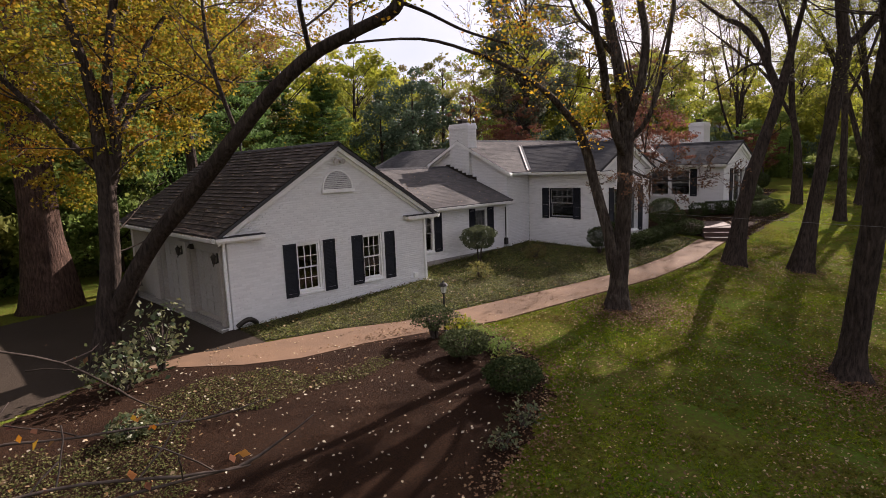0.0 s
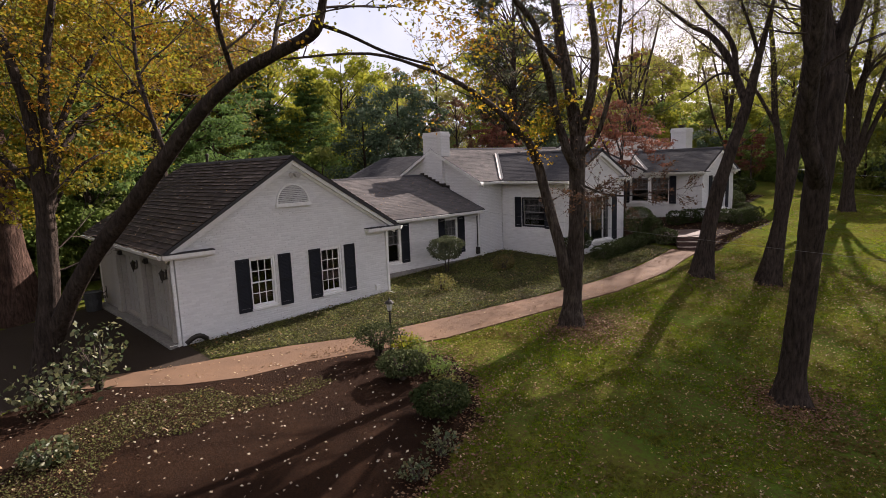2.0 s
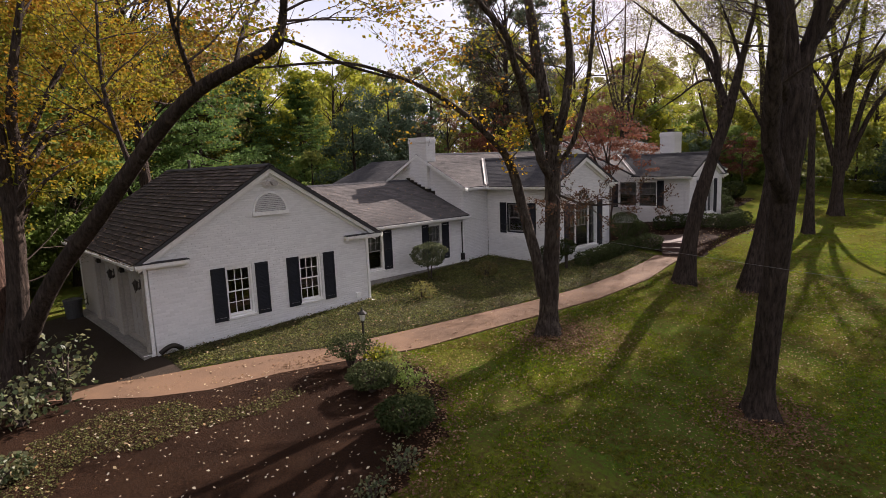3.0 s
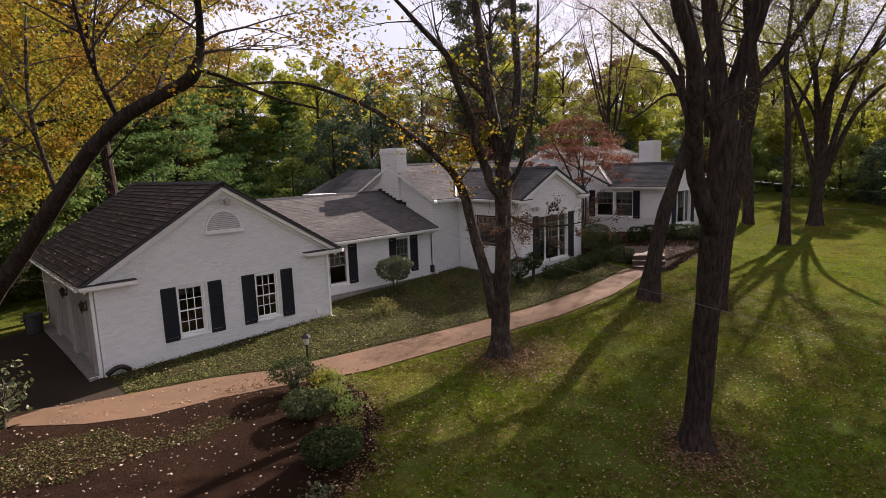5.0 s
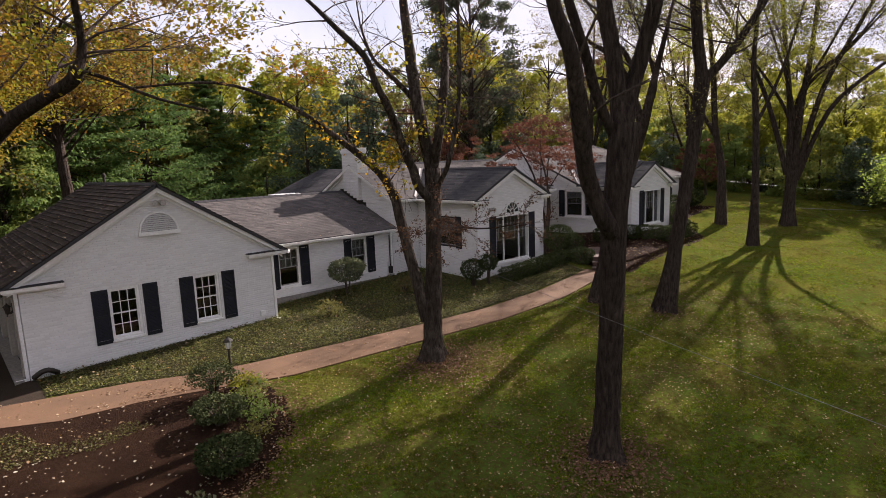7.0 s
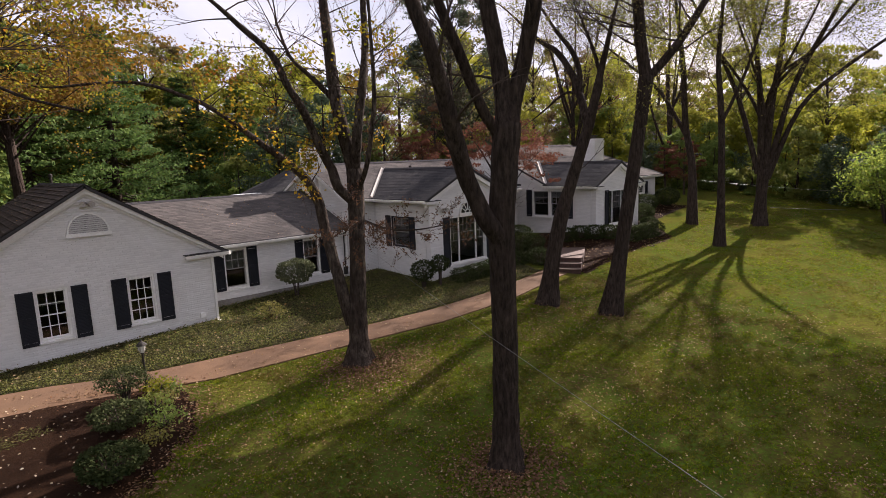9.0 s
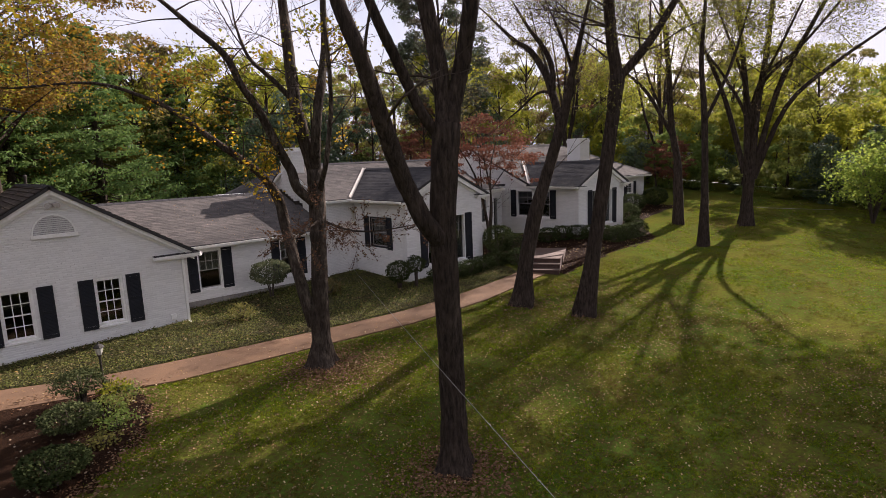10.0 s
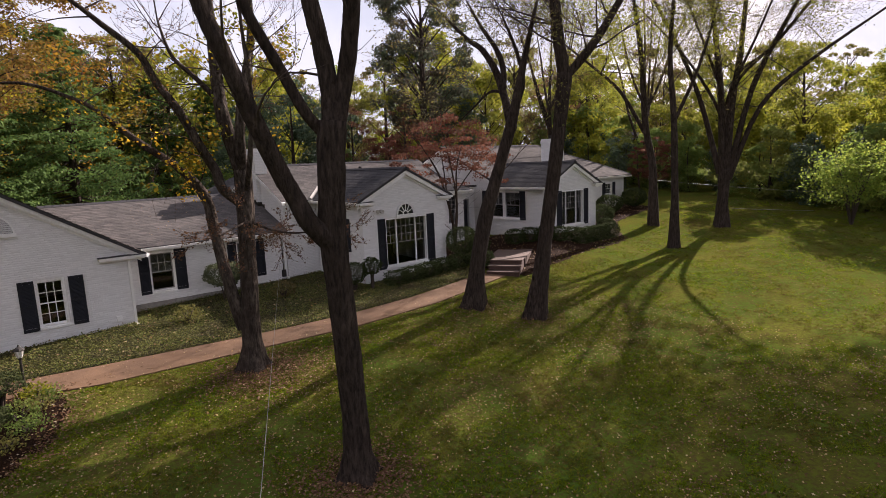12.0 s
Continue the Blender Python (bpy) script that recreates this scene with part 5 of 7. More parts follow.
for k in range(6):
    a, z0, out = 1.05 * k + rb.uniform(-0.3, 0.3), rb.uniform(2.4, 7.0), rb.uniform(2.6, 4.2)
    limbs.append([(0.1, 0.15, z0, 0.11)] + [(0.1 + math.cos(a) * out * f ** 0.8, 0.15 + math.sin(a) * out * f ** 0.8, z0 + (rb.uniform(15, 18) - z0) * f, 0.11 * (1 - f) + 0.02) for f in (0.25, 0.5, 0.75, 1.0)])
PROTO["bare"] = hero("tree", "tall nearly leafless tree with red-brown twigs in the wood", limbs, M_BARK_D, 51, L_RUST, 0.3, (0, 1, 2, 3, 4, 5, 6), (2.4, 0.014, 3, 5), 1, 0.08, 0.2)[0]
rw = random.Random(5)
BUSHES = ["evergreen", "thicket", "evergreen", "thicket", "thicket"]
SPOTS = [(rw.choice(["evergreen", "thicket", "brush", "evergreen", "thicket"]), 43.0 + 2.5 * (k % 2) + rw.uniform(-0.6, 0.6), -15 + 1.35 * k, rw.uniform(0.55, 0.85)) for k in range(21)]
SPOTS += [(rw.choice(BUSHES), -14 + 2.3 * k, 15.5 + 3.5 * rw.random(), rw.uniform(0.55, 1.0)) for k in range(26) if not 7 <= k <= 12]
SPOTS += [("evergreen", 1.5 + 2.6 * k, 22.5 + 2 * rw.random(), rw.uniform(0.5, 0.8)) for k in range(5)]
SPOTS += [(rw.choice(["brush", "thicket", "brush", "thicket"]), 44 + 1.2 * k + rw.uniform(-1, 1), 12 - 2.2 * k + rw.uniform(-1, 1), rw.uniform(0.9, 1.3)) for k in range(12)]
# behind the house
SPOTS += [("tall", 32.7, 15.6, 0.85), ("dark", 22.1, 18.2, 1.12), ("dark", 17.6, 15.5, 0.9), ("dark", 27, 21, 1.0), ("dark", 37, 17, 1.1), ("evergreen", 31, 12.5, 0.8), ("evergreen", 34.5, 12.5, 0.7), ("pine", 8.4, 18.8, 1.06), ("pine", 4.0, 16.8, 1.0), ("pine", 14.6, 25.0, 0.9), ("pine", 18.5, 24.5, 0.85), ("pine", 0.5, 22, 1.1), ("lime", 22.5, 26, 1.02), ("lime", 28, 33, 1.0), ("lime", 16, 32, 1.05), ("lime", 37.5, 20.5, 1.15), ("olive", 12, 29, 1.0), ("olive", 42, 24, 1.0), ("rust", 25.5, 15, 0.62), ("rust", 29, 13.5, 0.6), ("red", 26.5, 12.2, 0.85), ("red", 29.5, 13.8, 0.9), ("red", 40.6, -0.6, 0.55), ("red", 41.8, 1.4, 0.5)]
SPOTS += [("bare", 42.5, 10.5, 0.95), ("bare", 45.5, 3.0, 0.9)]
# left of the garage
SPOTS += [("green", -6, 13, 1.0), ("green", 1, 15.5, 0.8), ("green", -2, 14, 0.8), ("green", -10, 14, 1.0), ("green", 2.5, 21, 0.95), ("green", -1, 22, 1.1), ("green", -8, 20, 1.1), ("amber", 3.2, 10.2, 1.0), ("olive", 12.6, 26.5, 0.98), ("lime", 16.2, 27, 1.06), ("gold", 9.5, 27, 1.15), ("gold", 2.6, 21.5, 1.3), ("gold", 7.2, 25.5, 1.27), ("gold", 4.6, 24, 1.15), ("olive", 5.5, 29, 1.0), ("gold", -11, 9, 0.9), ("green", 4, 31, 1.1), ("lime", -5, 30, 1.1), ("green", -14, 15, 1.1), ("olive", -13, 26, 1.1), ("green", -18, 8, 1.0), ("thicket", -3.5, 15, 1.1), ("thicket", -7, 10, 0.9), ("thicket", -9.5, 5, 1.0)]
# beyond the lawn
SPOTS += [("lime", 50, -7, 0.80), ("lime", 52, 0.5, 0.85), ("lime", 49, -13, 0.78), ("olive", 47, -17.5, 0.85), ("olive", 52, -19.5, 1.0), ("green", 60, -15, 1.1), ("lime", 50, 13, 0.92), ("olive", 47, 18, 0.95), ("gold", 58, 8, 0.9), ("far_lime", 66, 1, 1.0), ("far_olive", 62, 13, 1.0), ("lime", 41.5, 16.5, 0.8), ("lime", 46.5, 9, 0.78), ("rust", 47, 12, 0.9)]
for k in range(48):
    a = math.radians(-50 + 150 * (k + rw.random()) / 48)
    r = 46 + 20 * rw.random()
    x, y = 12 + math.cos(a) * r, -4 + math.sin(a) * r
    SPOTS.append((rw.choice(["far_lime", "far_green", "far_olive", "far_lime", "far_green", "far_olive", "far_lime"]), x, y, rw.uniform(0.88, 1.12) * (0.85 if a < 0.4 else 1.0)))
for k in range(12):
    a = math.radians(108 + 180 * (k + rw.random()) / 12)
    r = 26 + 16 * rw.random()
    SPOTS.append((rw.choice(["far_lime", "far_green", "far_olive", "far_green"]), -4 + math.cos(a) * r, -8 + math.sin(a) * r, rw.uniform(1.0, 1.4)))


def far_wood(leaf, seed, clumps, label):
    """The wood farther off, closed foliage with an uneven top."""
    r = random.Random(seed)
    pts, radii = [], []
    for _ in range(clumps):
        a = math.radians(r.uniform(-45, 112))
        top = 12.5 + 4.0 * noise.noise((a * 5, 1.5, seed * 0.7)) + 2.5 * noise.noise((a * 22, 4.5, 0.3))
        d = r.uniform(62, 84)
        top *= 0.75 if a < 0.42 else 1.0
        x, y = 10 + math.cos(a) * d, -6 + math.sin(a) * d
        pts.append((x, y, gz(x, y) + 0.4 + top * r.random() ** 0.9))
        radii.append(r.uniform(1.0, 2.0))
    ob = clump_mesh("far_wood", pts, radii, 60, 0.42, leaf, None, seed, 0.6)
    tagged(ob, label, "wood", kind="stuff")


far_wood(L_GREEN, 201, 480, "green foliage of the wood far behind")
far_wood(L_LIME, 202, 640, "yellow-green foliage of the wood far behind")
far_wood(L_OLIVE, 203, 520, "olive-brown foliage of the wood far behind")
used = set()
for kind, x, y, s in SPOTS:
    m = pose(x, y, gz(x, y), 0, 0, rw.uniform(0, 360)) @ Matrix.Scale(s, 4)
    if kind in used:
        t = copy_thing(PROTO[kind], m)
        t.scale = (s, s, s)
    else:
        used.add(kind)
        PROTO[kind].matrix_basis = m


# ---- beds, drive, litter ----
def inside(poly, x, y):
    c, j = False, len(poly) - 1
    for i in range(len(poly)):
        (xi, yi), (xj, yj) = poly[i], poly[j]
        if (yi > y) != (yj > y) and x < (xj - xi) * (y - yi) / (yj - yi) + xi:
            c = not c
        j = i
    return c


def ragged(x, y, amp=0.12):
    return x + amp * noise.noise((x * 1.7, y * 1.7, 3.0)), y + amp * noise.noise((x * 1.7, y * 1.7, 9.0))


MULCH = [(-3.2, -0.9), (-1.7, -1.65), (-0.8, -2.45), (0.3, -3.1), (1.8, -3.45), (3.3, -4.0), (4.4, -4.8), (4.4, -5.6), (4.0, -6.8), (3.6, -7.6), (2.9, -8.3), (2.2, -8.75), (1.2, -9.3), (-0.4, -9.8), (-2.5, -11.0), (-4.0, -13.0), (-5.0, -18), (-12, -18), (-12, -3.2), (-6, -2.4), (-4.4, -1.7)]
IVY_HOUSE = [(0.15, -1.6), (1.9, -2.25), (3.4, -3.05), (5.2, -3.5), (7.5, -4.0), (10.2, -4.55), (12.4, -4.9), (15.0, -5.0), (17.2, -4.85), (18.9, -4.65), (19.2, -3.2), (19.2, -2.4), (14.8, -2.4), (14.8, 1.35), (7.2, 1.35), (7.1, -0.05), (0.1, -0.05)]
IVY_FRONT = [(-2.0, -2.9), (-0.6, -3.5), (1.2, -4.3), (1.6, -5.2), (0.4, -5.4), (-0.9, -5.0), (-1.9, -5.2), (-2.6, -5.8), (-3.2, -6.6), (-5.0, -7.5), (-7.5, -6.5), (-6.0, -4.0), (-3.6, -3.4)]
DRIVE = [(0.15, -1.7), (0.05, 0.0), (-0.02, 8.5), (-0.9, 8.2), (-1.9, 7.7), (-8, 6.5), (-14, 3), (-14, -2.0), (-6, -2.2), (-4.5, -1.6), (-3.2, -0.7), (-1.5, -1.5)]
LITTER = [(-12, -18), (-12, -5), (-6, -4), (-3.4, -6.8), (-2.5, -9), (-2, -16)]


def frange(a, b, s):
    return list(np.arange(a, b + s / 2, s))


sheet("mulch_bed", frange(-12, 4.6, 0.1), frange(-18, -1, 0.1), 0.022, M_MULCH, "dark brown mulch bed strewn with pale leaves", "flower bed", lambda x, y: inside(MULCH, *ragged(x, y, 0.3)))
M_IVYSOIL = surface("ivy_soil", (0.045, 0.050, 0.020), (0.06, 0.056, 0.024), (0.02, 0.016, 0.01), 0.8, 14, 0.97, 0.6, 0.04, spec=0.05)
sheet("ivy_bed", frange(-0.2, 19.4, 0.1), frange(-5.2, 1.4, 0.1), 0.018, M_IVYSOIL, "shaded planting bed along the house front", "flower bed", lambda x, y: inside(IVY_HOUSE, *ragged(x, y, 0.05)))
ENTRANCE_BED = [(19.6, -2.4), (19.6, -4.7), (19.9, -6.35), (21.8, -6.15), (24.0, -6.0), (26.5, -6.1), (28.4, -5.7), (29.6, -4.4), (31.5, -3.2), (34.5, -2.9), (36.6, -2.8), (36.6, -0.5), (28.8, -0.5), (28.8, -3.6), (24.5, -3.6), (24.5, -0.5), (19.6, 0.4)]
sheet("entrance_bed", frange(19.4, 36.8, 0.15), frange(-6.6, 0.5, 0.15), 0.018, M_MULCH, "dark mulched bed round the entrance and far wing", "flower bed", lambda x, y: inside(ENTRANCE_BED, *ragged(x, y, 0.1)))
sheet("driveway", frange(-14, 0.2, 0.1), frange(-2.4, 9.6, 0.1), 0.012, M_ASPH, "dark asphalt driveway beside the garage", "driveway", lambda x, y: inside(DRIVE, x, y))
band("apron", [((-0.03, 0.1), (-0.36, -0.05)), ((-0.03, 8.6), (-0.36, 8.6))], M_CONC, "pale concrete apron before the garage doors", "apron", 0.07)


L_ORANGE = varied("orange_leaf", [(0.75, 0.25, 0.02), (0.60, 0.33, 0.03), (0.35, 0.12, 0.05), (0.20, 0.09, 0.05)], 0.7, 0.5, spec=0.1)


def ground_points(poly, count, seed, lift=0.02):
    rng = random.Random(seed)
    xs, ys = [p[0] for p in poly], [p[1] for p in poly]
    out = []
    while len(out) < count:
        x, y = rng.uniform(min(xs), max(xs)), rng.uniform(min(ys), max(ys))
        if inside(poly, x, y):
            out.append((x, y, gz(x, y) + lift))
    return out


L_IVY = varied("ivy_leaf", [(0.075, 0.098, 0.022), (0.11, 0.130, 0.030), (0.145, 0.150, 0.040), (0.175, 0.155, 0.052), (0.085, 0.100, 0.025)], 0.7, 0.3, spec=0.1, patch=(0.9, (0.085, 0.07, 0.035)))
L_IVYDRY = varied("fading_ivy_leaf", [(0.060, 0.072, 0.020), (0.09, 0.098, 0.030), (0.135, 0.125, 0.042), (0.095, 0.068, 0.035), (0.065, 0.078, 0.022)], 0.7, 0.3, spec=0.06)
L_LITTER = varied("fallen_leaf", [(0.26, 0.165, 0.08), (0.15, 0.085, 0.04), (0.36, 0.27, 0.15), (0.10, 0.06, 0.03), (0.25, 0.14, 0.035)], 0.75, 0.25)
L_FLECK = varied("tan_fallen_leaf", [(0.44, 0.32, 0.16), (0.33, 0.20, 0.08), (0.52, 0.42, 0.25)], 0.75, 0.3, spec=0.1)
L_BROWN = varied("brown_fallen_leaf", [(0.16, 0.085, 0.045), (0.11, 0.055, 0.03), (0.24, 0.15, 0.08), (0.075, 0.042, 0.026)], 0.8, 0.2, spec=0.1)
L_PALE = varied("pale_fallen_leaf", [(0.42, 0.35, 0.25), (0.28, 0.20, 0.13), (0.52, 0.45, 0.34)], 0.75, 0.2)
L_BLADE = varied("grass_blade", [(0.064, 0.115, 0.006), (0.124, 0.187, 0.008), (0.205, 0.232, 0.009), (0.081, 0.134, 0.007), (0.180, 0.153, 0.014)], 0.7, 0.55, spec=0.03, patch=(0.6, (0.125, 0.088, 0.026)))


def patchy(points, scale, cut):
    return [p for p in points if noise.noise((p[0] * scale, p[1] * scale, 0.5)) > cut]


ivy = leaf_mesh("ivy", patchy(ground_points(IVY_HOUSE, 62000, 3, 0.04), 0.7, -0.8), 1, 0.025, 0.052, L_IVY, None, 61, 0.9)
tagged(ivy, "low evergreen groundcover between the path and the house", "groundcover", kind="stuff")
ivy2 = leaf_mesh("ivy", patchy(ground_points(IVY_FRONT, 22000, 4, 0.04), 0.5, -0.05), 1, 0.03, 0.04, L_IVYDRY, None, 62, 0.9)
tagged(ivy2, "patchy groundcover in the mulch bed", "groundcover", kind="stuff")
lit = leaf_mesh("fallen_leaves", ground_points(MULCH, 2300, 5, 0.04), 1, 0.02, 0.058, L_PALE, None, 63, 2.0)
tagged(lit, "pale fallen leaves scattered over the mulch", "leaves", kind="stuff")
lit2 = leaf_mesh("fallen_leaves", ground_points(LITTER, 1500, 6, 0.04) + ground_points(IVY_FRONT, 300, 10, 0.07) + ground_points(IVY_HOUSE, 900, 7, 0.09), 1, 0.03, 0.075, L_LITTER, None, 64, 1.5)
tagged(lit2, "brown and orange fallen leaves over the beds", "leaves", kind="stuff")
LAWN = [(4.6, -4.9), (9, -5.8), (12, -6.3), (18, -6.1), (20.2, -6.5), (24, -5.4), (28, -5.2), (40, -3.5), (46, -6), (46, -16), (30, -19), (12, -21), (-3, -20), (-4.6, -17), (-3.8, -13.0), (-2.3, -11.0), (-0.3, -9.7), (1.3, -9.2), (2.9, -8.2), (3.9, -6.8), (4.3, -5.6)]
NEAR_LAWN = [(4.6, -4.9), (9, -5.8), (12, -6.3), (18, -6.1), (20, -6.4), (21.5, -18.5), (12, -20.5), (-3, -20), (-4.6, -17), (-3.8, -13.0), (-2.3, -11.0), (-0.3, -9.7), (1.3, -9.2), (2.9, -8.2), (3.9, -6.8), (4.3, -5.6)]
lit7 = leaf_mesh("fallen_leaves", ground_points(NEAR_LAWN, 9000, 12, 0.065), 1, 0.02, 0.046, L_FLECK, None, 70, 1.2)
lit8 = leaf_mesh("fallen_leaves", patchy(ground_points(NEAR_LAWN, 23000, 13, 0.045), 0.9, 0.02), 1, 0.02, 0.045, L_BROWN, None, 74, 1.2)
tagged(lit8, "brown leaf litter in drifts on the lawn", "leaves", kind="stuff")
tagged(lit7, "tan dry leaf flecks on the lawn", "leaves", kind="stuff")
lit3 = leaf_mesh("fallen_leaves", ground_points(LAWN, 5000, 8, 0.035) + patchy(ground_points(NEAR_LAWN, 22000, 9, 0.03), 0.35, 0.05), 1, 0.02, 0.045, L_LITTER, None, 65, 2.0)
tagged(lit3, "dry fallen leaves scattered across the lawn", "leaves", kind="stuff")
lit5 = leaf_mesh("fallen_leaves", ground_points(ENTRANCE_BED, 1600, 11, 0.05), 1, 0.03, 0.09, L_LITTER, None, 67, 1.5)
lit10 = leaf_mesh("fallen_leaves", patchy(ground_points(LAWN, 15000, 14, 0.06), 0.5, 0.05), 1, 0.02, 0.055, L_BROWN, None, 76, 1.2)
tagged(lit10, "brown leaves blown over the far lawn", "leaves", kind="stuff")
tagged(lit5, "fallen leaves over the entrance bed", "leaves", kind="stuff")
roof_fall = []
rl = random.Random(68)
for _ in range(420):
    if rl.random() < 0.5:
        x = 3.3 - 3.5 * rl.random() ** 0.7
        roof_fall.append((x, rl.uniform(-0.1, 8.8), 5.02 - (3.6 - x) * GSL + 0.05))
    else:
        y = rl.uniform(1.15, 4.6)
        roof_fall.append((rl.uniform(8.0, 13.2), y, 2.60 + (y - 1.05) * 0.39 + 0.03))
for _ in range(320):
    roof_fall.append((-0.40 + rl.uniform(-0.03, 0.04), rl.uniform(-0.1, 8.9), 2.49 + rl.uniform(0, 0.04)))
lit6 = leaf_mesh("fallen_leaves", roof_fall, 1, 0.01, 0.05, L_LITTER, None, 69, 2.0)
tagged(lit6, "dry leaves on the roof and in the gutter", "leaves", kind="stuff")
foot = []
for bx, by, n, sp in ((8.4, -6.9, 2600, 0.75), (8.9, -7.5, 1500, 0.9), (8.0, -12.5, 3200, 0.7), (17.0, -9.2, 700, 0.7), (16.1, -7.2, 700, 0.7), (33, -7, 500, 1.5)):
    rf = random.Random(int(bx * 10))
    for _ in range(n):
        x, y = rf.gauss(bx - 0.1, sp), rf.gauss(by - 0.1, sp * 0.8)
        foot.append((x, y, gz(x, y) + 0.035))
re_ = random.Random(77)
for (xa, ya), (xb, yb) in zip(MULCH[4:14], MULCH[5:15]):
    for _ in range(int(170 * math.hypot(xb - xa, yb - ya))):
        k = re_.random()
        x, y = xa + (xb - xa) * k + re_.gauss(0.05, 0.28), ya + (yb - ya) * k + re_.gauss(0, 0.28)
        foot.append((x, y, gz(x, y) + 0.045))
PATH_LINE = [(-1.4, -1.6), (0.9, -2.9), (2.6, -3.45), (4.2, -3.95), (6.3, -4.6), (9.6, -5.15), (12.2, -5.6), (15.2, -5.65), (17.4, -5.45), (19.0, -5.25)]
path_fall = []
for (xa, ya), (xb, yb) in zip(PATH_LINE[:-1], PATH_LINE[1:]):
    for _ in range(int(34 * math.hypot(xb - xa, yb - ya))):
        k, w = re_.random(), re_.choice((-1, 1)) * 0.52 * re_.random() ** 0.45
        x, y = xa + (xb - xa) * k + 0.2 * w, ya + (yb - ya) * k + w
        path_fall.append((x, y, gz(x, y) + 0.055))
lit9 = leaf_mesh("fallen_leaves", path_fall, 1, 0.01, 0.05, L_LITTER, None, 75, 2.5)
tagged(lit9, "dry leaves blown along the path edges", "leaves", kind="stuff")
lit4 = leaf_mesh("fallen_leaves", foot, 1, 0.02, 0.06, L_BROWN, None, 66, 2.0)
tagged(lit4, "drifts of dry leaves round the tree feet", "leaves", kind="stuff")


def grass_blades(poly, count, seed, height, width):
    g = np.random.default_rng(seed)
    p = np.array(patchy(ground_points(poly, count, seed, 0.0), 1.1, -0.24))
    p = np.repeat(p, 4, axis=0)
    n = len(p)
    p[:, :2] += g.normal(0, 0.035, (n, 2))
    a = g.uniform(0, 6.283, n)
    d = np.stack([np.cos(a), np.sin(a), np.zeros(n)], 1) * (width * g.uniform(0.6, 1.3, (n, 1)))
    tip = np.stack([g.normal(0, 0.05, n), g.normal(0, 0.05, n), height * g.uniform(0.3, 1.2, n)], 1)
    v = np.stack([p - d, p + d, p + tip], 1).reshape(-1, 3)
    me = bpy.data.meshes.new("grass")
    me.vertices.add(3 * n)
    me.vertices.foreach_set("co", v.ravel())
    me.loops.add(3 * n)
    me.loops.foreach_set("vertex_index", np.arange(3 * n, dtype=np.int32))
    me.polygons.add(n)
    me.polygons.foreach_set("loop_start", np.arange(0, 3 * n, 3, dtype=np.int32))
    me.polygons.foreach_set("loop_total", np.full(n, 3, dtype=np.int32))
    me.update(calc_edges=True)
    me.materials.append(L_BLADE)
    return tagged(new("grass", me), "short lawn grass, green and yellowing", "grass", kind="stuff")


FAR_LAWN = [(20, -6.4), (24, -5.4), (28, -5.2), (38, -3.5), (42, -6), (42, -15), (34, -18), (21.5, -18.5)]
grass_blades(NEAR_LAWN, 66000, 71, 0.045, 0.014)
grass_blades(FAR_LAWN, 15000, 72, 0.05, 0.022)


# ---- shrubs ----
def shrub(name, at, rx, ry, rz, leaf, seed, count, size, label, stem=0.0, group="", lumps=0.18, stems=5, category="shrub", loose=0.55):
    """A clipped or loose shrub: stems and a lumpy shell of leaves, at a height of stem above the ground."""
    x0, y0 = at
    root = thing(name, (x0, y0, gz(x0, y0)), label, category, group)
    rng = random.Random(seed)
    cz = stem + rz
    for i in range(stems):
        a = 6.283 * i / stems + rng.uniform(-0.4, 0.4)
        q = rng.uniform(0.3, 0.6)
        g = Geo()
        g.tube([(math.cos(a) * 0.04, math.sin(a) * 0.04, -0.08), (math.cos(a) * rx * q * 0.4, math.sin(a) * ry * q * 0.4, cz * 0.6), (math.cos(a) * rx * q, math.sin(a) * ry * q, cz + rz * 0.3)], [0.03, 0.022, 0.008], 5)
        g.make("stem", M_TWIG, root)
    pts = []
    for i in range(count):
        u, a = rng.uniform(-1, 1), rng.uniform(0, 6.283)
        w = math.sqrt(1 - u * u)
        d = Vector((math.cos(a) * w, math.sin(a) * w, u))
        if category == "hedge":
            d = d / (d.x ** 4 + d.y ** 4 + d.z ** 4) ** 0.25
        k = (1 + lumps * noise.noise((d.x * 2.3 + seed, d.y * 2.3, d.z * 2.3)) * 1.6) * rng.uniform(loose, 1.0) ** 0.33
        pts.append((d.x * rx * k, d.y * ry * k, max(0.03, cz + d.z * rz * k)))
    leaf_mesh("foliage", pts, 1, 0.015, size, leaf, root, seed, 0.3)
    return root


L_BOX = varied("clipped_leaf", [(0.020, 0.031, 0.011), (0.034, 0.047, 0.016), (0.056, 0.068, 0.024), (0.026, 0.037, 0.013)], 0.8, 0.2, spec=0.04)
L_CORNUS = varied("light_green_leaf", [(0.16, 0.24, 0.04), (0.22, 0.30, 0.05), (0.28, 0.32, 0.055), (0.13, 0.20, 0.035)], 0.7, 0.6, spec=0.1)
L_CLIP = varied("grey_green_leaf", [(0.055, 0.07, 0.035), (0.085, 0.10, 0.05), (0.12, 0.125, 0.07), (0.065, 0.08, 0.04)], 0.8, 0.2, spec=0.05)
L_CLIPD = varied("dull_green_leaf", [(0.032, 0.044, 0.017), (0.050, 0.063, 0.024), (0.078, 0.088, 0.036), (0.040, 0.052, 0.020)], 0.8, 0.2, spec=0.05)
L_PALEGREEN = varied("pale_green_leaf", [(0.035, 0.055, 0.02), (0.06, 0.08, 0.03), (0.15, 0.15, 0.07), (0.09, 0.085, 0.035), (0.045, 0.065, 0.025)], 0.5, 0.3)
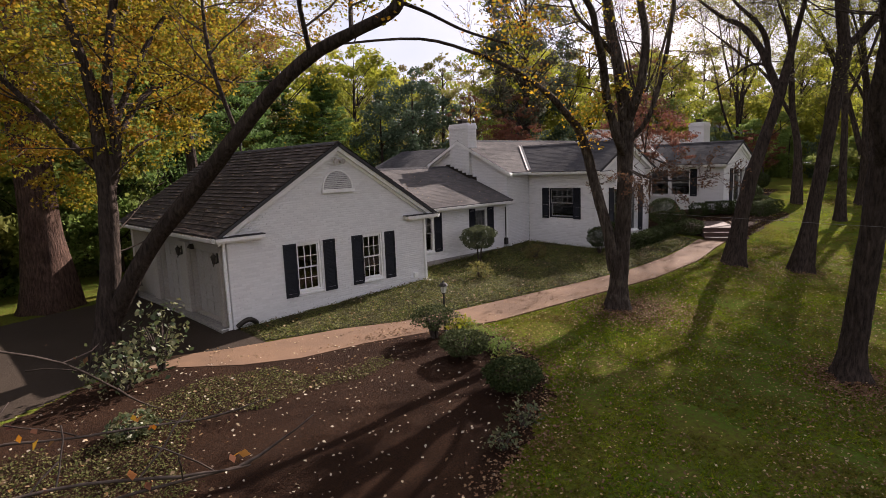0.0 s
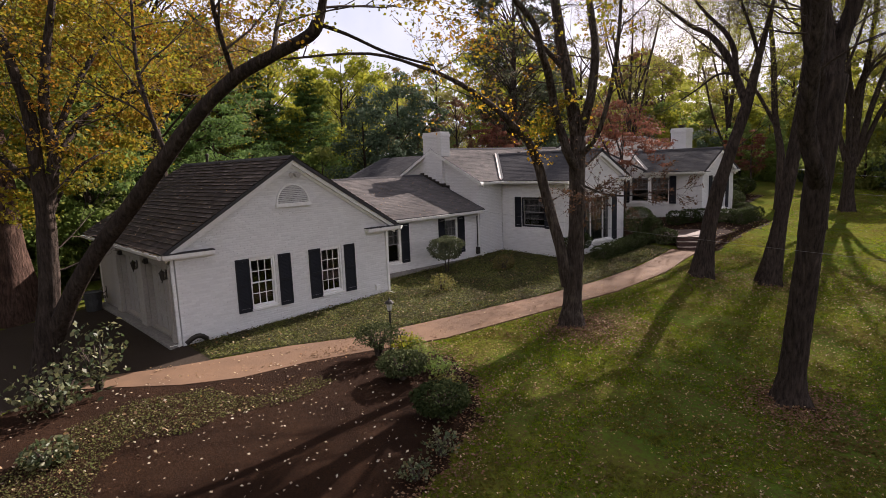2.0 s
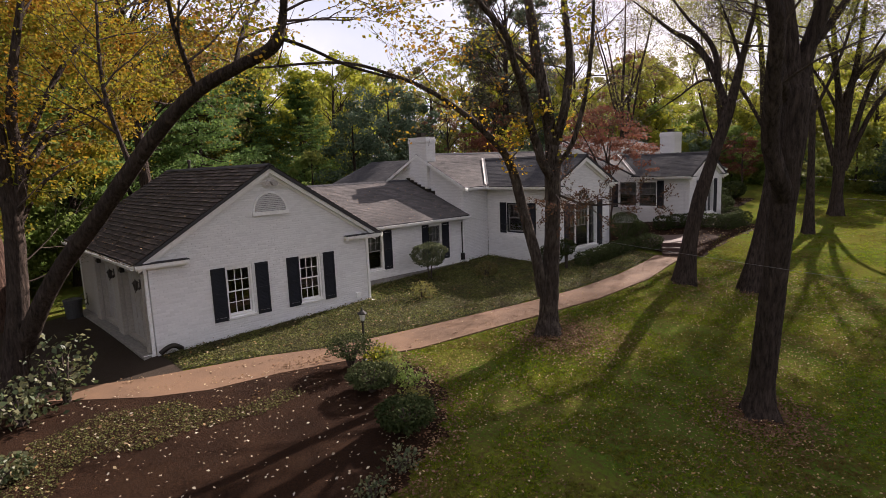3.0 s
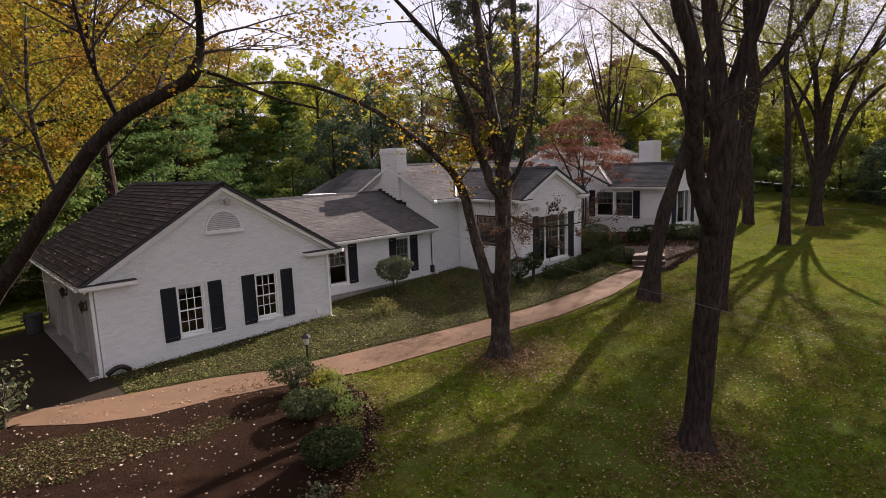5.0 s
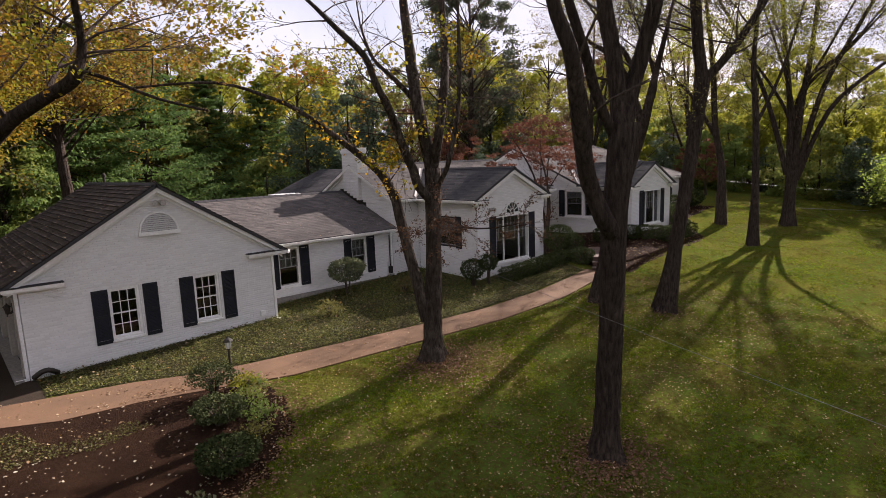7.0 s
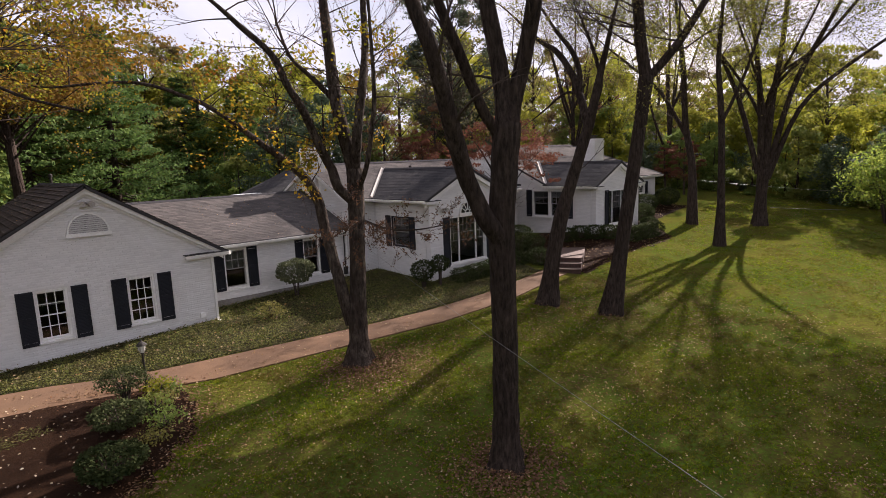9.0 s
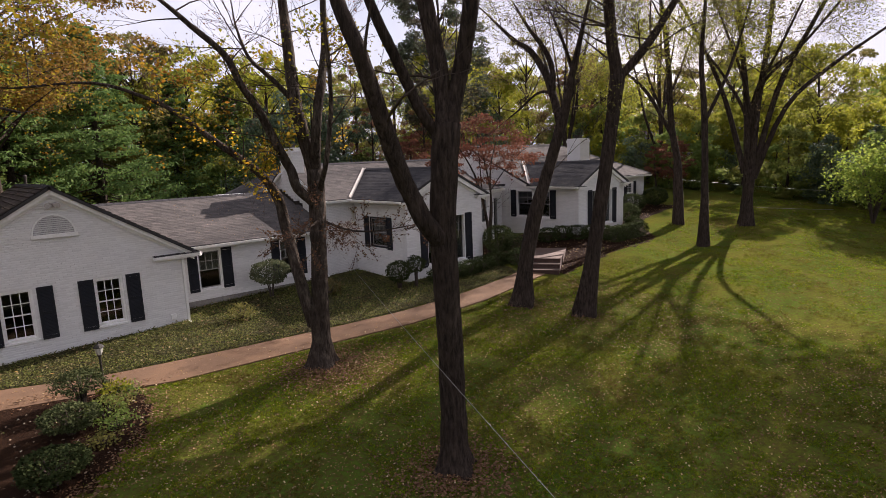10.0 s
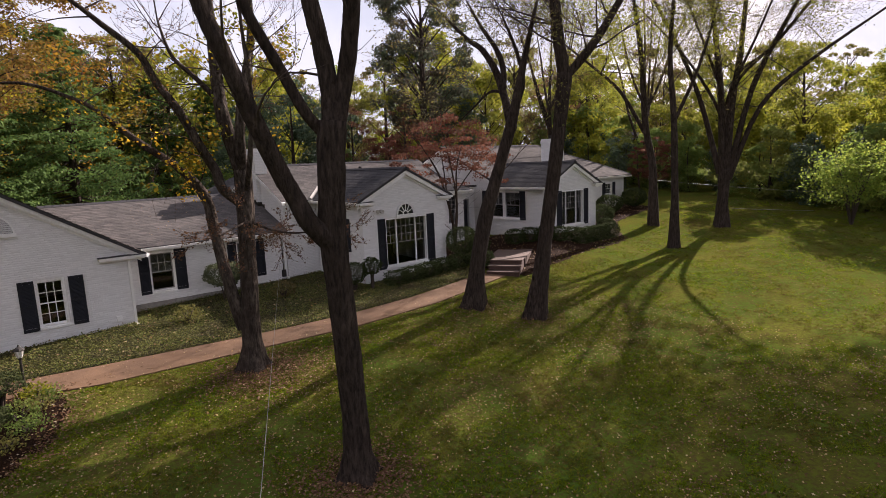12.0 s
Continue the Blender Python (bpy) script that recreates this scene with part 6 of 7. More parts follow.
shrub("shrub", (3.1, -4.72), 0.60, 0.55, 0.26, L_CLIPD, 81, 2400, 0.05, "small flat-topped twiggy shrub on bare stems by the lamp", 0.32, stems=12, lumps=0.3, loose=0.3)
shrub("shrub", (2.66, -6.2), 0.58, 0.54, 0.25, L_CLIPD, 82, 2800, 0.06, "flat-topped dark evergreen shrub in the mulch", 0.16, stems=9, lumps=0.14)
shrub("shrub", (2.12, -8.08), 0.60, 0.56, 0.27, L_BOX, 83, 3300, 0.062, "low spreading evergreen shrub in the mulch", 0.14, stems=8, lumps=0.14)
shrub("shrub", (3.75, -4.95), 0.40, 0.34, 0.22, L_LIME, 84, 420, 0.07, "small yellow-green perennial at the bed edge", 0.02, lumps=0.6, loose=0.03)
shrub("shrub", (3.35, -6.0), 0.45, 0.5, 0.25, L_GREEN, 85, 600, 0.06, "loose fading perennial at the lawn edge", 0.0)
for k, (px, py, rr) in enumerate(((3.75, -5.55, 0.36), (3.45, -6.6, 0.42), (3.05, -7.2, 0.36), (3.95, -5.1, 0.3))):
    shrub("perennial", (px, py), rr, rr * 0.9, 0.17, L_GREEN if k % 2 else L_OLIVE, 140 + k, 420, 0.055, "loose low perennial at the lawn edge of the bed", 0.0, "bed edge perennials", lumps=0.6, loose=0.05, category="plant")
shrub("shrub", (1.2, -9.05), 0.34, 0.3, 0.25, L_PALEGREEN, 86, 170, 0.075, "sparse pale-leaved shrub in the mulch", 0.02, lumps=0.6, loose=0.02)
shrub("shrub", (0.45, -9.25), 0.32, 0.28, 0.18, L_PALEGREEN, 87, 130, 0.075, "sparse low pale-leaved shrub in the mulch", 0.0, lumps=0.6, loose=0.02)
shrub("shrub", (-2.35, -1.55), 0.66, 0.58, 0.74, L_PALEGREEN, 88, 300, 0.12, "leafy hydrangea with pale autumn leaves", 0.08, stems=9, lumps=0.6, loose=0.05)
shrub("shrub", (-3.25, -2.15), 0.80, 0.60, 0.45, L_PALEGREEN, 89, 420, 0.12, "broad hydrangea with pale autumn leaves", 0.05, stems=9, lumps=0.6, loose=0.05)
shrub("shrub", (-3.75, -4.4), 0.42, 0.36, 0.2, L_PALEGREEN, 90, 420, 0.09, "small pale rhododendron in the leaf litter", 0.0)
shrub("topiary", (10.26, 0.34), 0.72, 0.66, 0.47, L_CLIP, 91, 5200, 0.06, "clipped ball shrub on a short trunk", 0.52, stems=4, lumps=0.13)
shrub("shrub", (11.9, -1.2), 0.5, 0.4, 0.3, L_OLIVE, 92, 700, 0.07, "loose olive perennial in the groundcover", 0.0)
shrub("shrub", (8.3, -1.5), 0.5, 0.4, 0.3, L_OLIVE, 93, 420, 0.07, "yellow-green perennial in the groundcover", 0.0, lumps=0.6, loose=0.03)
shrub("shrub", (14.1, -2.75), 0.52, 0.48, 0.40, L_BOX, 94, 2400, 0.06, "cloud-pruned shrub against the white wall", 0.30, stems=5)
shrub("shrub", (14.75, -3.0), 0.40, 0.38, 0.34, L_BOX, 95, 1600, 0.06, "small clipped shrub against the white wall", 0.55, stems=5)
for i in range(5):
    shrub("hedge", (15.7 + i * 0.82, -3.35), 0.52, 0.42, 0.29, L_BOX, 96 + i, 1900, 0.06, "low clipped hedge below the picture window", 0.0, "low hedge plants", 0.08, category="hedge")
shrub("topiary", (19.75, -2.75), 0.74, 0.70, 0.62, L_BOX, 102, 4600, 0.06, "large clipped ball shrub at the wing's corner", 0.34, lumps=0.05)
shrub("shrub", (20.7, -2.9), 0.55, 0.5, 0.45, L_BOX, 103, 2000, 0.06, "boxy clipped shrub by the entrance", 0.05)
shrub("shrub", (19.6, -4.1), 0.55, 0.6, 0.38, L_BOX, 104, 2000, 0.06, "clipped shrub beside the steps", 0.0)
for i in range(5):
    shrub("hedge", (22.9 + i * 0.6, -3.1 - 0.42 * i), 0.45, 0.42, 0.34, L_BOX, 105 + i, 1500, 0.065, "dark clipped hedge before the far wing", 0.0, "far hedge plants", 0.08, category="hedge")
for i in range(4):
    shrub("hedge", (25.4 + i * 0.75, -5.15), 0.5, 0.45, 0.36, L_BOX, 112 + i, 1500, 0.065, "low clipped hedge under the far window", 0.0, "far hedge plants", 0.08, category="hedge")
shrub("topiary", (28.7, -4.3), 0.5, 0.48, 0.32, L_BOX, 118, 2200, 0.07, "clipped ball shrub beside the far wing", 0.05, "far ball shrubs", 0.05)
shrub("topiary", (29.98, -3.2), 0.68, 0.66, 0.52, L_BOX, 119, 2600, 0.08, "large clipped ball shrub beside the far wing", 0.1, "far ball shrubs", 0.05)
shrub("topiary", (33.0, -1.7), 0.85, 0.8, 0.56, L_BOX, 120, 3000, 0.09, "large round shrub against the far wall", 0.1, "far ball shrubs", 0.06)
shrub("topiary", (35.8, -1.7), 0.85, 0.8, 0.58, L_BOX, 121, 3000, 0.09, "round shrub at the far house corner", 0.1, "far ball shrubs", 0.06)
shrub("shrub", (38.7, -12.7), 2.3, 2.1, 1.45, L_CORNUS, 122, 6500, 0.13, "large multi-stemmed light green shrub on the lawn", 1.15, stems=16, lumps=0.5, loose=0.2)
limbs = []
limbs.append([(20.35, -1.6, 0.7, 0.10), (20.45, -1.5, 1.8, 0.075), (20.3, -1.4, 3.0, 0.06), (19.9, -1.2, 4.6, 0.045), (19.2, -0.9, 5.9, 0.025)])
limbs.append([(20.4, -1.5, 1.5, 0.06), (20.75, -1.4, 3.0, 0.05), (21.0, -1.2, 4.8, 0.035), (21.7, -1.0, 6.2, 0.02)])
limbs.append([(20.4, -1.55, 1.2, 0.06), (20.5, -1.7, 3.2, 0.045), (20.6, -1.2, 5.2, 0.035), (20.8, -0.4, 6.9, 0.02)])
limbs.append([(20.9, -1.3, 3.8, 0.03), (21.9, -1.5, 4.9, 0.025), (22.9, -1.6, 5.6, 0.015)])
limbs.append([(20.2, -1.4, 3.4, 0.03), (19.6, -1.9, 4.8, 0.025), (19.1, -2.3, 5.7, 0.015)])
maple, _ = hero("tree", "red-leaved maple in the entrance court", limbs, M_BARK_D, 123, None, 0.2, (0, 1, 2, 3, 4), (1.0, 0.012, 1, 4))
rm = random.Random(124)
sprays = []
for _ in range(120):
    a, q = rm.uniform(0, 6.283), math.sqrt(rm.random())
    x, y = 20.9 + 2.9 * q * math.cos(a), -0.9 + 2.4 * q * math.sin(a)
    sprays.append((x, y, 7.3 - 2.1 * q * q - rm.random() ** 2 * 1.6))
clump_mesh("crown", sprays, [rm.uniform(0.30, 0.6) for _ in sprays], 75, 0.095, L_RED, maple, 125, 0.3)


# ---- fixtures ----
def ring(bm, z, r, n=8, cx=0.0, cy=0.0):
    return [bm.verts.new((cx + r * math.cos(6.2832 * k / n), cy + r * math.sin(6.2832 * k / n), z)) for k in range(n)]


def lathe(bm, profile, n=8, cx=0.0, cy=0.0):
    rows = [ring(bm, z, max(r, 0.001), n, cx, cy) for r, z in profile]
    for a, b in zip(rows[:-1], rows[1:]):
        for k in range(n):
            bm.faces.new((a[k], a[(k + 1) % n], b[(k + 1) % n], b[k]))
    bm.faces.new(rows[0])
    bm.faces.new(rows[-1])


M_LAMPGLASS, _n, _l, _b = base_mat("lamp_glass", 0.25)
_b.inputs["Base Color"].default_value = (0.75, 0.74, 0.68, 1)
_b.inputs["Transmission Weight"].default_value = 0.6
M_CAP = surface("black_enamel", (0.02, 0.019, 0.018), (0.03, 0.027, 0.024), (0.04, 0.036, 0.03), 5, 40, 0.7, 0.1, spec=0.2)
lamp = thing("lamp_post", (3.6, -4.6, gz(3.6, -4.6)), "short black garden lamp post with glass lantern", "lamp post")
bm = bmesh.new()
lathe(bm, [(0.06, -0.1), (0.06, 0.03), (0.032, 0.06), (0.028, 1.0), (0.045, 1.02), (0.05, 1.05)], 10)
part("post", bm, M_METAL, lamp)
bm = bmesh.new()
lathe(bm, [(0.05, 1.052), (0.072, 1.10), (0.09, 1.22), (0.086, 1.23)], 6)
part("lantern_glass", bm, M_LAMPGLASS, lamp)
bm = bmesh.new()
lathe(bm, [(0.125, 1.232), (0.125, 1.243), (0.085, 1.29), (0.028, 1.325), (0.016, 1.36), (0.004, 1.38)], 8)
part("lantern_cap", bm, M_CAP, lamp)

# gable vents
M_LOUVRE = surface("weathered_louvre", (0.58, 0.56, 0.54), (0.52, 0.50, 0.48), (0.45, 0.43, 0.41), 3, 20, 0.7, 0.1)


def arch_profile(u0, u1, z0, n=12, scale=1.0):
    c, r = (u0 + u1) / 2, (u1 - u0) / 2
    return [(c + r * math.cos(math.pi * k / n) * scale, z0 + r * 1.05 * math.sin(math.pi * k / n) * scale) for k in range(n + 1)]


def half_round(wall_f, u0, u1, z0, louvred, depth=0.05):
    rim = 0.92 if louvred else 0.84
    f = lambda u, d, z: wall_f(u, d + 0.02, z)
    out, inn = arch_profile(u0, u1, z0), arch_profile(u0, u1, z0, 12, rim)
    bm = bmesh.new()
    for k in range(len(out) - 1):
        prism(bm, f, [out[k], out[k + 1], inn[k + 1], inn[k]], -0.019, depth)
    ob = part("vent" if louvred else "fanlight", bm, M_WHITE if louvred else M_BRICK, house)
    one_box("sill", f, u0 - 0.03, u1 + 0.03, -0.019, depth + 0.04, z0 - 0.11, z0 - 0.002, M_WHITE, ob)
    c, r = (u0 + u1) / 2, (u1 - u0) / 2 * rim
    if louvred:
        bm = bmesh.new()
        prism(bm, f, inn, 0.004, 0.006)
        part("backing", bm, M_DARK, ob)
        z = z0 + 0.01
        while z < z0 + r * 0.98:
            w = math.sqrt(max(0.0, 1 - ((z - z0) / (r * 1.05)) ** 2)) * r - 0.01
            if w > 0.05:
                bm = bmesh.new()
                prism(bm, lambda a, d, zz: f(d, a, zz), [(0.008, z + 0.045), (0.042, z), (0.048, z + 0.008), (0.014, z + 0.05)], c - w, c + w)
                part("slat", bm, M_LOUVRE, ob)
            z += 0.058
    else:
        bm = bmesh.new()
        prism(bm, f, inn, 0.006, 0.012)
        part("pane", bm, M_GLASSDARK, ob)
        for k in range(1, 6):
            a = math.pi * k / 6
            bm = bmesh.new()
            d = Vector((math.cos(a), math.sin(a) * 1.05))
            nrm = Vector((-d.y, d.x)) * 0.012
            p, q = d * r * 0.35, d * r
            prism(bm, f, [(c + p.x + nrm.x, z0 + p.y + nrm.y), (c + q.x + nrm.x, z0 + q.y + nrm.y), (c + q.x - nrm.x, z0 + q.y - nrm.y), (c + p.x - nrm.x, z0 + p.y - nrm.y)], 0.014, 0.03)
            part("muntin", bm, M_WHITE, ob)
        hub = [(c + r * 0.37 * math.cos(math.pi * k / 8), z0 + r * 0.39 * math.sin(math.pi * k / 8)) for k in range(9)]
        hub_in = [(c + r * 0.29 * math.cos(math.pi * k / 8), z0 + r * 0.31 * math.sin(math.pi * k / 8)) for k in range(9)]
        bm = bmesh.new()
        for k in range(8):
            prism(bm, f, [hub[k], hub[k + 1], hub_in[k + 1], hub_in[k]], 0.014, 0.032)
        part("muntin", bm, M_WHITE, ob)
    return ob


M_GLASSDARK, _n, _l, _b = base_mat("dark_glass", 0.05)
_b.inputs["Base Color"].default_value = (0.02, 0.022, 0.024, 1)
half_round(GAR, 3.03, 4.14, 3.63, True)
half_round(BF, 16.55, 17.50, 3.10, False)


def floodlight(f, u, z, name="floodlight"):
    bm = bmesh.new()
    box(bm, f, u - 0.06, u + 0.06, 0.004, 0.03, z - 0.05, z + 0.05)
    ob = part(name, bm, M_WHITE, house, "twin white security floodlight")
    for s in (-1, 1):
        bm = bmesh.new()
        rows = []
        for k, (r, d) in enumerate(((0.04, 0.02), (0.05, 0.06), (0.08, 0.10), (0.085, 0.18))):
            rows.append([bm.verts.new(f(u + s * (0.03 + 0.5 * d) + r * math.cos(t * 0.785), d + 0.02, z - 0.25 * d + r * math.sin(t * 0.785))) for t in range(8)])
        for a, b in zip(rows[:-1], rows[1:]):
            for k in range(8):
                bm.faces.new((a[k], a[(k + 1) % 8], b[(k + 1) % 8], b[k]))
        bm.faces.new(rows[0])
        bm.faces.new(rows[-1])
        part("lamp_head", bm, M_FLASH, ob)
    return ob


floodlight(GAR, 3.62, 4.50)
floodlight(facing('y', -2.29, -1), 15.65, 3.35)
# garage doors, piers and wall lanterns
# White doors, with the shade of this side mixed into their colour.
M_DOOR = surface("shaded_door_paint", (0.38, 0.35, 0.31), (0.35, 0.32, 0.285), (0.30, 0.275, 0.245), 1.2, 14, 0.55, 0.05)
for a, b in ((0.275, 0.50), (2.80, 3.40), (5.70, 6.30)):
    one_box("pier", SIDE, a, b, 0.003, 0.13, -0.1, 2.22, M_SIDE_SHADE, house, bevel=0.01)
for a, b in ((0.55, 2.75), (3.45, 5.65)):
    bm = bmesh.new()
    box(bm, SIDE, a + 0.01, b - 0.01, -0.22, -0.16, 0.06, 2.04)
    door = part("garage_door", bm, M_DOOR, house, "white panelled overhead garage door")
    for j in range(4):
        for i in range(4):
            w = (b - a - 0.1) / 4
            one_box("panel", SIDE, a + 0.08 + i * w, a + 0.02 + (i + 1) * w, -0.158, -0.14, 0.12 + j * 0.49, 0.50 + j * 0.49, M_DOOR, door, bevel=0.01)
for u in (0.34, 3.1):
    bm = bmesh.new()
    box(bm, SIDE, u - 0.045, u + 0.045, 0.132, 0.15, 1.820, 2.080)
    bracket = part("lantern_bracket", bm, M_METAL, house, "black iron scroll bracket")
    g = Geo()
    g.tube([SIDE(u, 0.15 + 0.12 * math.sin(k * 0.28), 1.840 + 0.10 * math.cos(k * 0.28) - 0.1) for k in range(7)], [0.014] * 7, 6)
    g.tube([SIDE(u, 0.19 + 0.04 * math.cos(k * 0.8), 1.840 + 0.04 * math.sin(k * 0.8)) for k in range(8)], [0.011] * 8, 5)
    g.make("scroll", M_METAL, bracket)
    c = SIDE(u, 0.25, 0)
    bm = bmesh.new()
    lathe(bm, [(0.035, 1.800), (0.045, 1.820), (0.07, 1.980), (0.07, 1.985)], 6, c[0], c[1])
    part("wall_lantern", bm, M_METAL, house, "black iron wall lantern")
    bm = bmesh.new()
    lathe(bm, [(0.09, 1.988), (0.09, 2.000), (0.045, 2.050), (0.015, 2.070), (0.01, 2.100)], 6, c[0], c[1])
    part("lantern_cap", bm, M_METAL, house)
for u in (2.4, 5.3):
    bm = bmesh.new()
    prism(bm, SIDE, [(u, 2.02), (u + 0.28, 2.06), (u + 0.05, 2.18)], 0.004, 0.12)
    part("bracket", bm, M_METAL, house, "dark iron bracket over the garage door")
one_box("outlet_box", GAR, 6.48, 6.66, 0.004, 0.08, 0.36, 0.54, M_WHITE, house, "white electrical box", 0.01)
bm = bmesh.new()
pts = [(0.05 + 0.55 * t, -0.12 - 0.10 * math.sin(3.14 * t), gz(0.3, -0.2) + 0.10 + 0.17 * math.sin(3.14 * t)) for t in (0, 0.15, 0.3, 0.45, 0.6, 0.75, 0.9, 1.0)]
hg = Geo()
hg.tube(pts, [0.07] * len(pts), 10)
hose = thing("drain_pipe", (0, 0, 0), "black corrugated drain pipe looping from the downspout", "drain pipe")
hg.make("pipe", M_METAL, hose)


bm = bmesh.new()
lathe(bm, [(0.05, 4.7), (0.05, 5.28), (0.075, 5.285), (0.075, 5.36), (0.03, 5.40)], 10, 3.72, 6.9)
part("vent_pipe", bm, M_METAL, house, "dark roof vent pipe by the ridge")
bm = bmesh.new()
box(bm, facing('y', 1.42, -1), 13.06, 13.22, 0.02, 0.13, 0.62, 0.92)
lathe(bm, [(0.02, 0.922), (0.02, 2.3)], 8, 13.14, 1.36)
part("meter_box", bm, M_CAP, house, "black utility meter with its pipe")
bm = bmesh.new()
lathe(bm, [(0.06, 3.9), (0.06, 5.05), (0.08, 5.055), (0.08, 5.12)], 10, 18.6, 3.4)
part("vent_pipe", bm, M_METAL, house, "dark roof vent pipe on the main roof")


# ---- neighbour's house far beyond the lawn ----
M_FARROOF = surface("grey_far_roof", (0.16, 0.16, 0.165), (0.13, 0.13, 0.135), (0.10, 0.10, 0.105), 0.5, 6, 0.9, 0.2)
NB = Matrix.Translation((55.6, 6.6, 2.0)) @ Matrix.Rotation(radians(114), 4, 'Z')
neighbour = thing("house", (0, 0, 0), "low neighbouring house with a grey roof behind the trees", "house")


def nb(a, b, c):
    return tuple(NB @ Vector((a, b, c)))


one_box("wall", nb, -5.0, 5.0, -3.2, 3.2, -1.5, 3.0, M_PLAIN, neighbour)
for s in (-1, 1):
    bm = bmesh.new()
    prism(bm, lambda u, d, z: nb(d, u, z), [(s * 3.7, 2.85), (0, 5.2), (0, 5.32), (s * 3.7, 2.97)], -5.4, 5.4)
    part("roof", bm, M_FARROOF, neighbour)
for u in (-3.4, -0.6, 2.2):
    one_box("window", nb, u, u + 1.1, 3.203, 3.26, 0.9, 2.3, M_SHUT, neighbour)


# ---- bins ----
M_BIN = surface("grey_plastic", (0.050, 0.050, 0.052), (0.065, 0.064, 0.064), (0.035, 0.034, 0.033), 3, 25, 0.6, 0.05, spec=0.3)
bin_can = thing("trash_can", (-0.62, 7.5, gz(-0.62, 7.5) + 0.012), "dark grey round open trash can beside the garage", "trash can")
bm = bmesh.new()
lathe(bm, [(0.25, 0.0), (0.265, 0.2), (0.272, 0.22), (0.28, 0.42), (0.288, 0.44), (0.295, 0.60), (0.295, 0.66), (0.265, 0.66), (0.25, 0.25), (0.22, 0.04)], 20)
part("body", bm, M_BIN, bin_can)
bm = bmesh.new()
lathe(bm, [(0.298, 0.63), (0.318, 0.64), (0.318, 0.68), (0.298, 0.69), (0.272, 0.68), (0.272, 0.663)], 20)
part("rim", bm, M_BIN, bin_can)
for sgn in (-1, 1):
    bm = bmesh.new()
    box(bm, lambda p, q, r: (sgn * (0.285 + p), q, r), 0.0, 0.06, -0.10, -0.06, 0.46, 0.49)
    box(bm, lambda p, q, r: (sgn * (0.285 + p), q, r), 0.0, 0.06, 0.06, 0.10, 0.46, 0.49)
    box(bm, lambda p, q, r: (sgn * (0.285 + p), q, r), 0.06, 0.09, -0.10, 0.10, 0.46, 0.49)
    part("handle", bm, M_BIN, bin_can)
# curled rack by the wall, behind the can
rack = thing("hose_hanger", (-0.05, 8.0, gz(-0.1, 8.0)), "dark curled iron hose hanger on the garage wall", "hose hanger")
g = Geo()
for z0, r0 in ((0.62, 0.11), (0.40, 0.09)):
    g.tube([(-0.02 - 0.10 - r0 * math.sin(k * 0.6), 0.05 * k / 8, z0 + r0 * math.cos(k * 0.6)) for k in range(9)], [0.016] * 9, 6)
g.tube([(-0.02, 0, 0.30), (-0.02, 0, 0.76)], [0.016, 0.016], 6)
g.make("scroll", M_METAL, rack)


# ---- steps and landing ----
M_BRICKRED = surface("red_brick", (0.068, 0.034, 0.025), (0.09, 0.046, 0.034), (0.05, 0.027, 0.021), 2, 14, 0.85, 0.3, 0.01)
M_TREAD = surface("tread_stone", (0.112, 0.066, 0.046), (0.09, 0.054, 0.038), (0.07, 0.044, 0.033), 1.5, 14, 0.85, 0.2, 0.01)
SO, SD = Vector((19.30, -5.62, 0)), Vector((0.85, 0.53, 0)).normalized()
SW = Vector((-SD.y, SD.x, 0))
stair = thing("steps", (0, 0, 0), "three brick steps with pale treads up to the entrance", "steps")


def along(a, b, c):
    p = SO + SD * a + SW * b
    return (p.x, p.y, c)


S0Z = 0.50
for i in range(3):
    z1 = S0Z + 0.175 * (i + 1)
    one_box("riser", along, 0.36 * i, 0.36 * (i + 1) + (0.0 if i < 2 else 0.3), -0.66, 0.66, -0.1, z1 - 0.045, M_BRICKRED, stair)
    one_box("tread", along, 0.36 * i - 0.03, 0.36 * (i + 1) - 0.032 + (0.0 if i < 2 else 0.3), -0.68, 0.68, z1 - 0.044, z1, M_TREAD, stair, bevel=0.01)
land = one_box("landing", along, 1.39, 4.2, -0.7, 0.9, 0.2, S0Z + 0.52, M_TREAD)
tagged(land, "tan paved landing before the entrance", "landing", kind="structure")


# ---- cables ----
M_CABLE = surface("cable_sheath", (0.22, 0.21, 0.2), (0.18, 0.17, 0.16), (0.14, 0.13, 0.12), 3, 20, 0.6, 0)


def cable(p, q, sag, r, label):
    p, q = Vector(p), Vector(q)
    root = thing("cable", (0, 0, 0), label, "cable")
    g = Geo()
    n = 24
    g.tube([p.lerp(q, i / n) - Vector((0, 0, sag * 4 * (i / n) * (1 - i / n))) for i in range(n + 1)], [r] * (n + 1), 5)
    g.make("wire", M_CABLE, root)
    return root


cable((13.2, 1.35, 2.55), (1.2, -24.0, 3.3), 0.15, 0.0028, "thin pale cable strung from the house over the lawn")

cable((32.6, -4.9, 3.65), (44.5, -13.0, 2.1), 0.1, 0.008, "thin dark cable strung between far trees")
cable((34.8, -8.2, 2.0), (46.0, -12.0, 1.0), 0.05, 0.01, "pale rope strung low over the far lawn")

# ---- sapling beside the lens ----
limbs = []
limbs.append([(-7.9, -12.2, -0.5, 0.035), (-7.8, -12.2, 1.2, 0.028), (-7.4, -12.25, 2.6, 0.02), (-6.9, -12.3, 3.2, 0.012)])
limbs.append([(-7.4, -12.25, 2.6, 0.008), (-6.4, -12.5, 3.0, 0.004), (-5.7, -12.62, 3.02, 0.003), (-5.2, -12.72, 3.0, 0.002)])
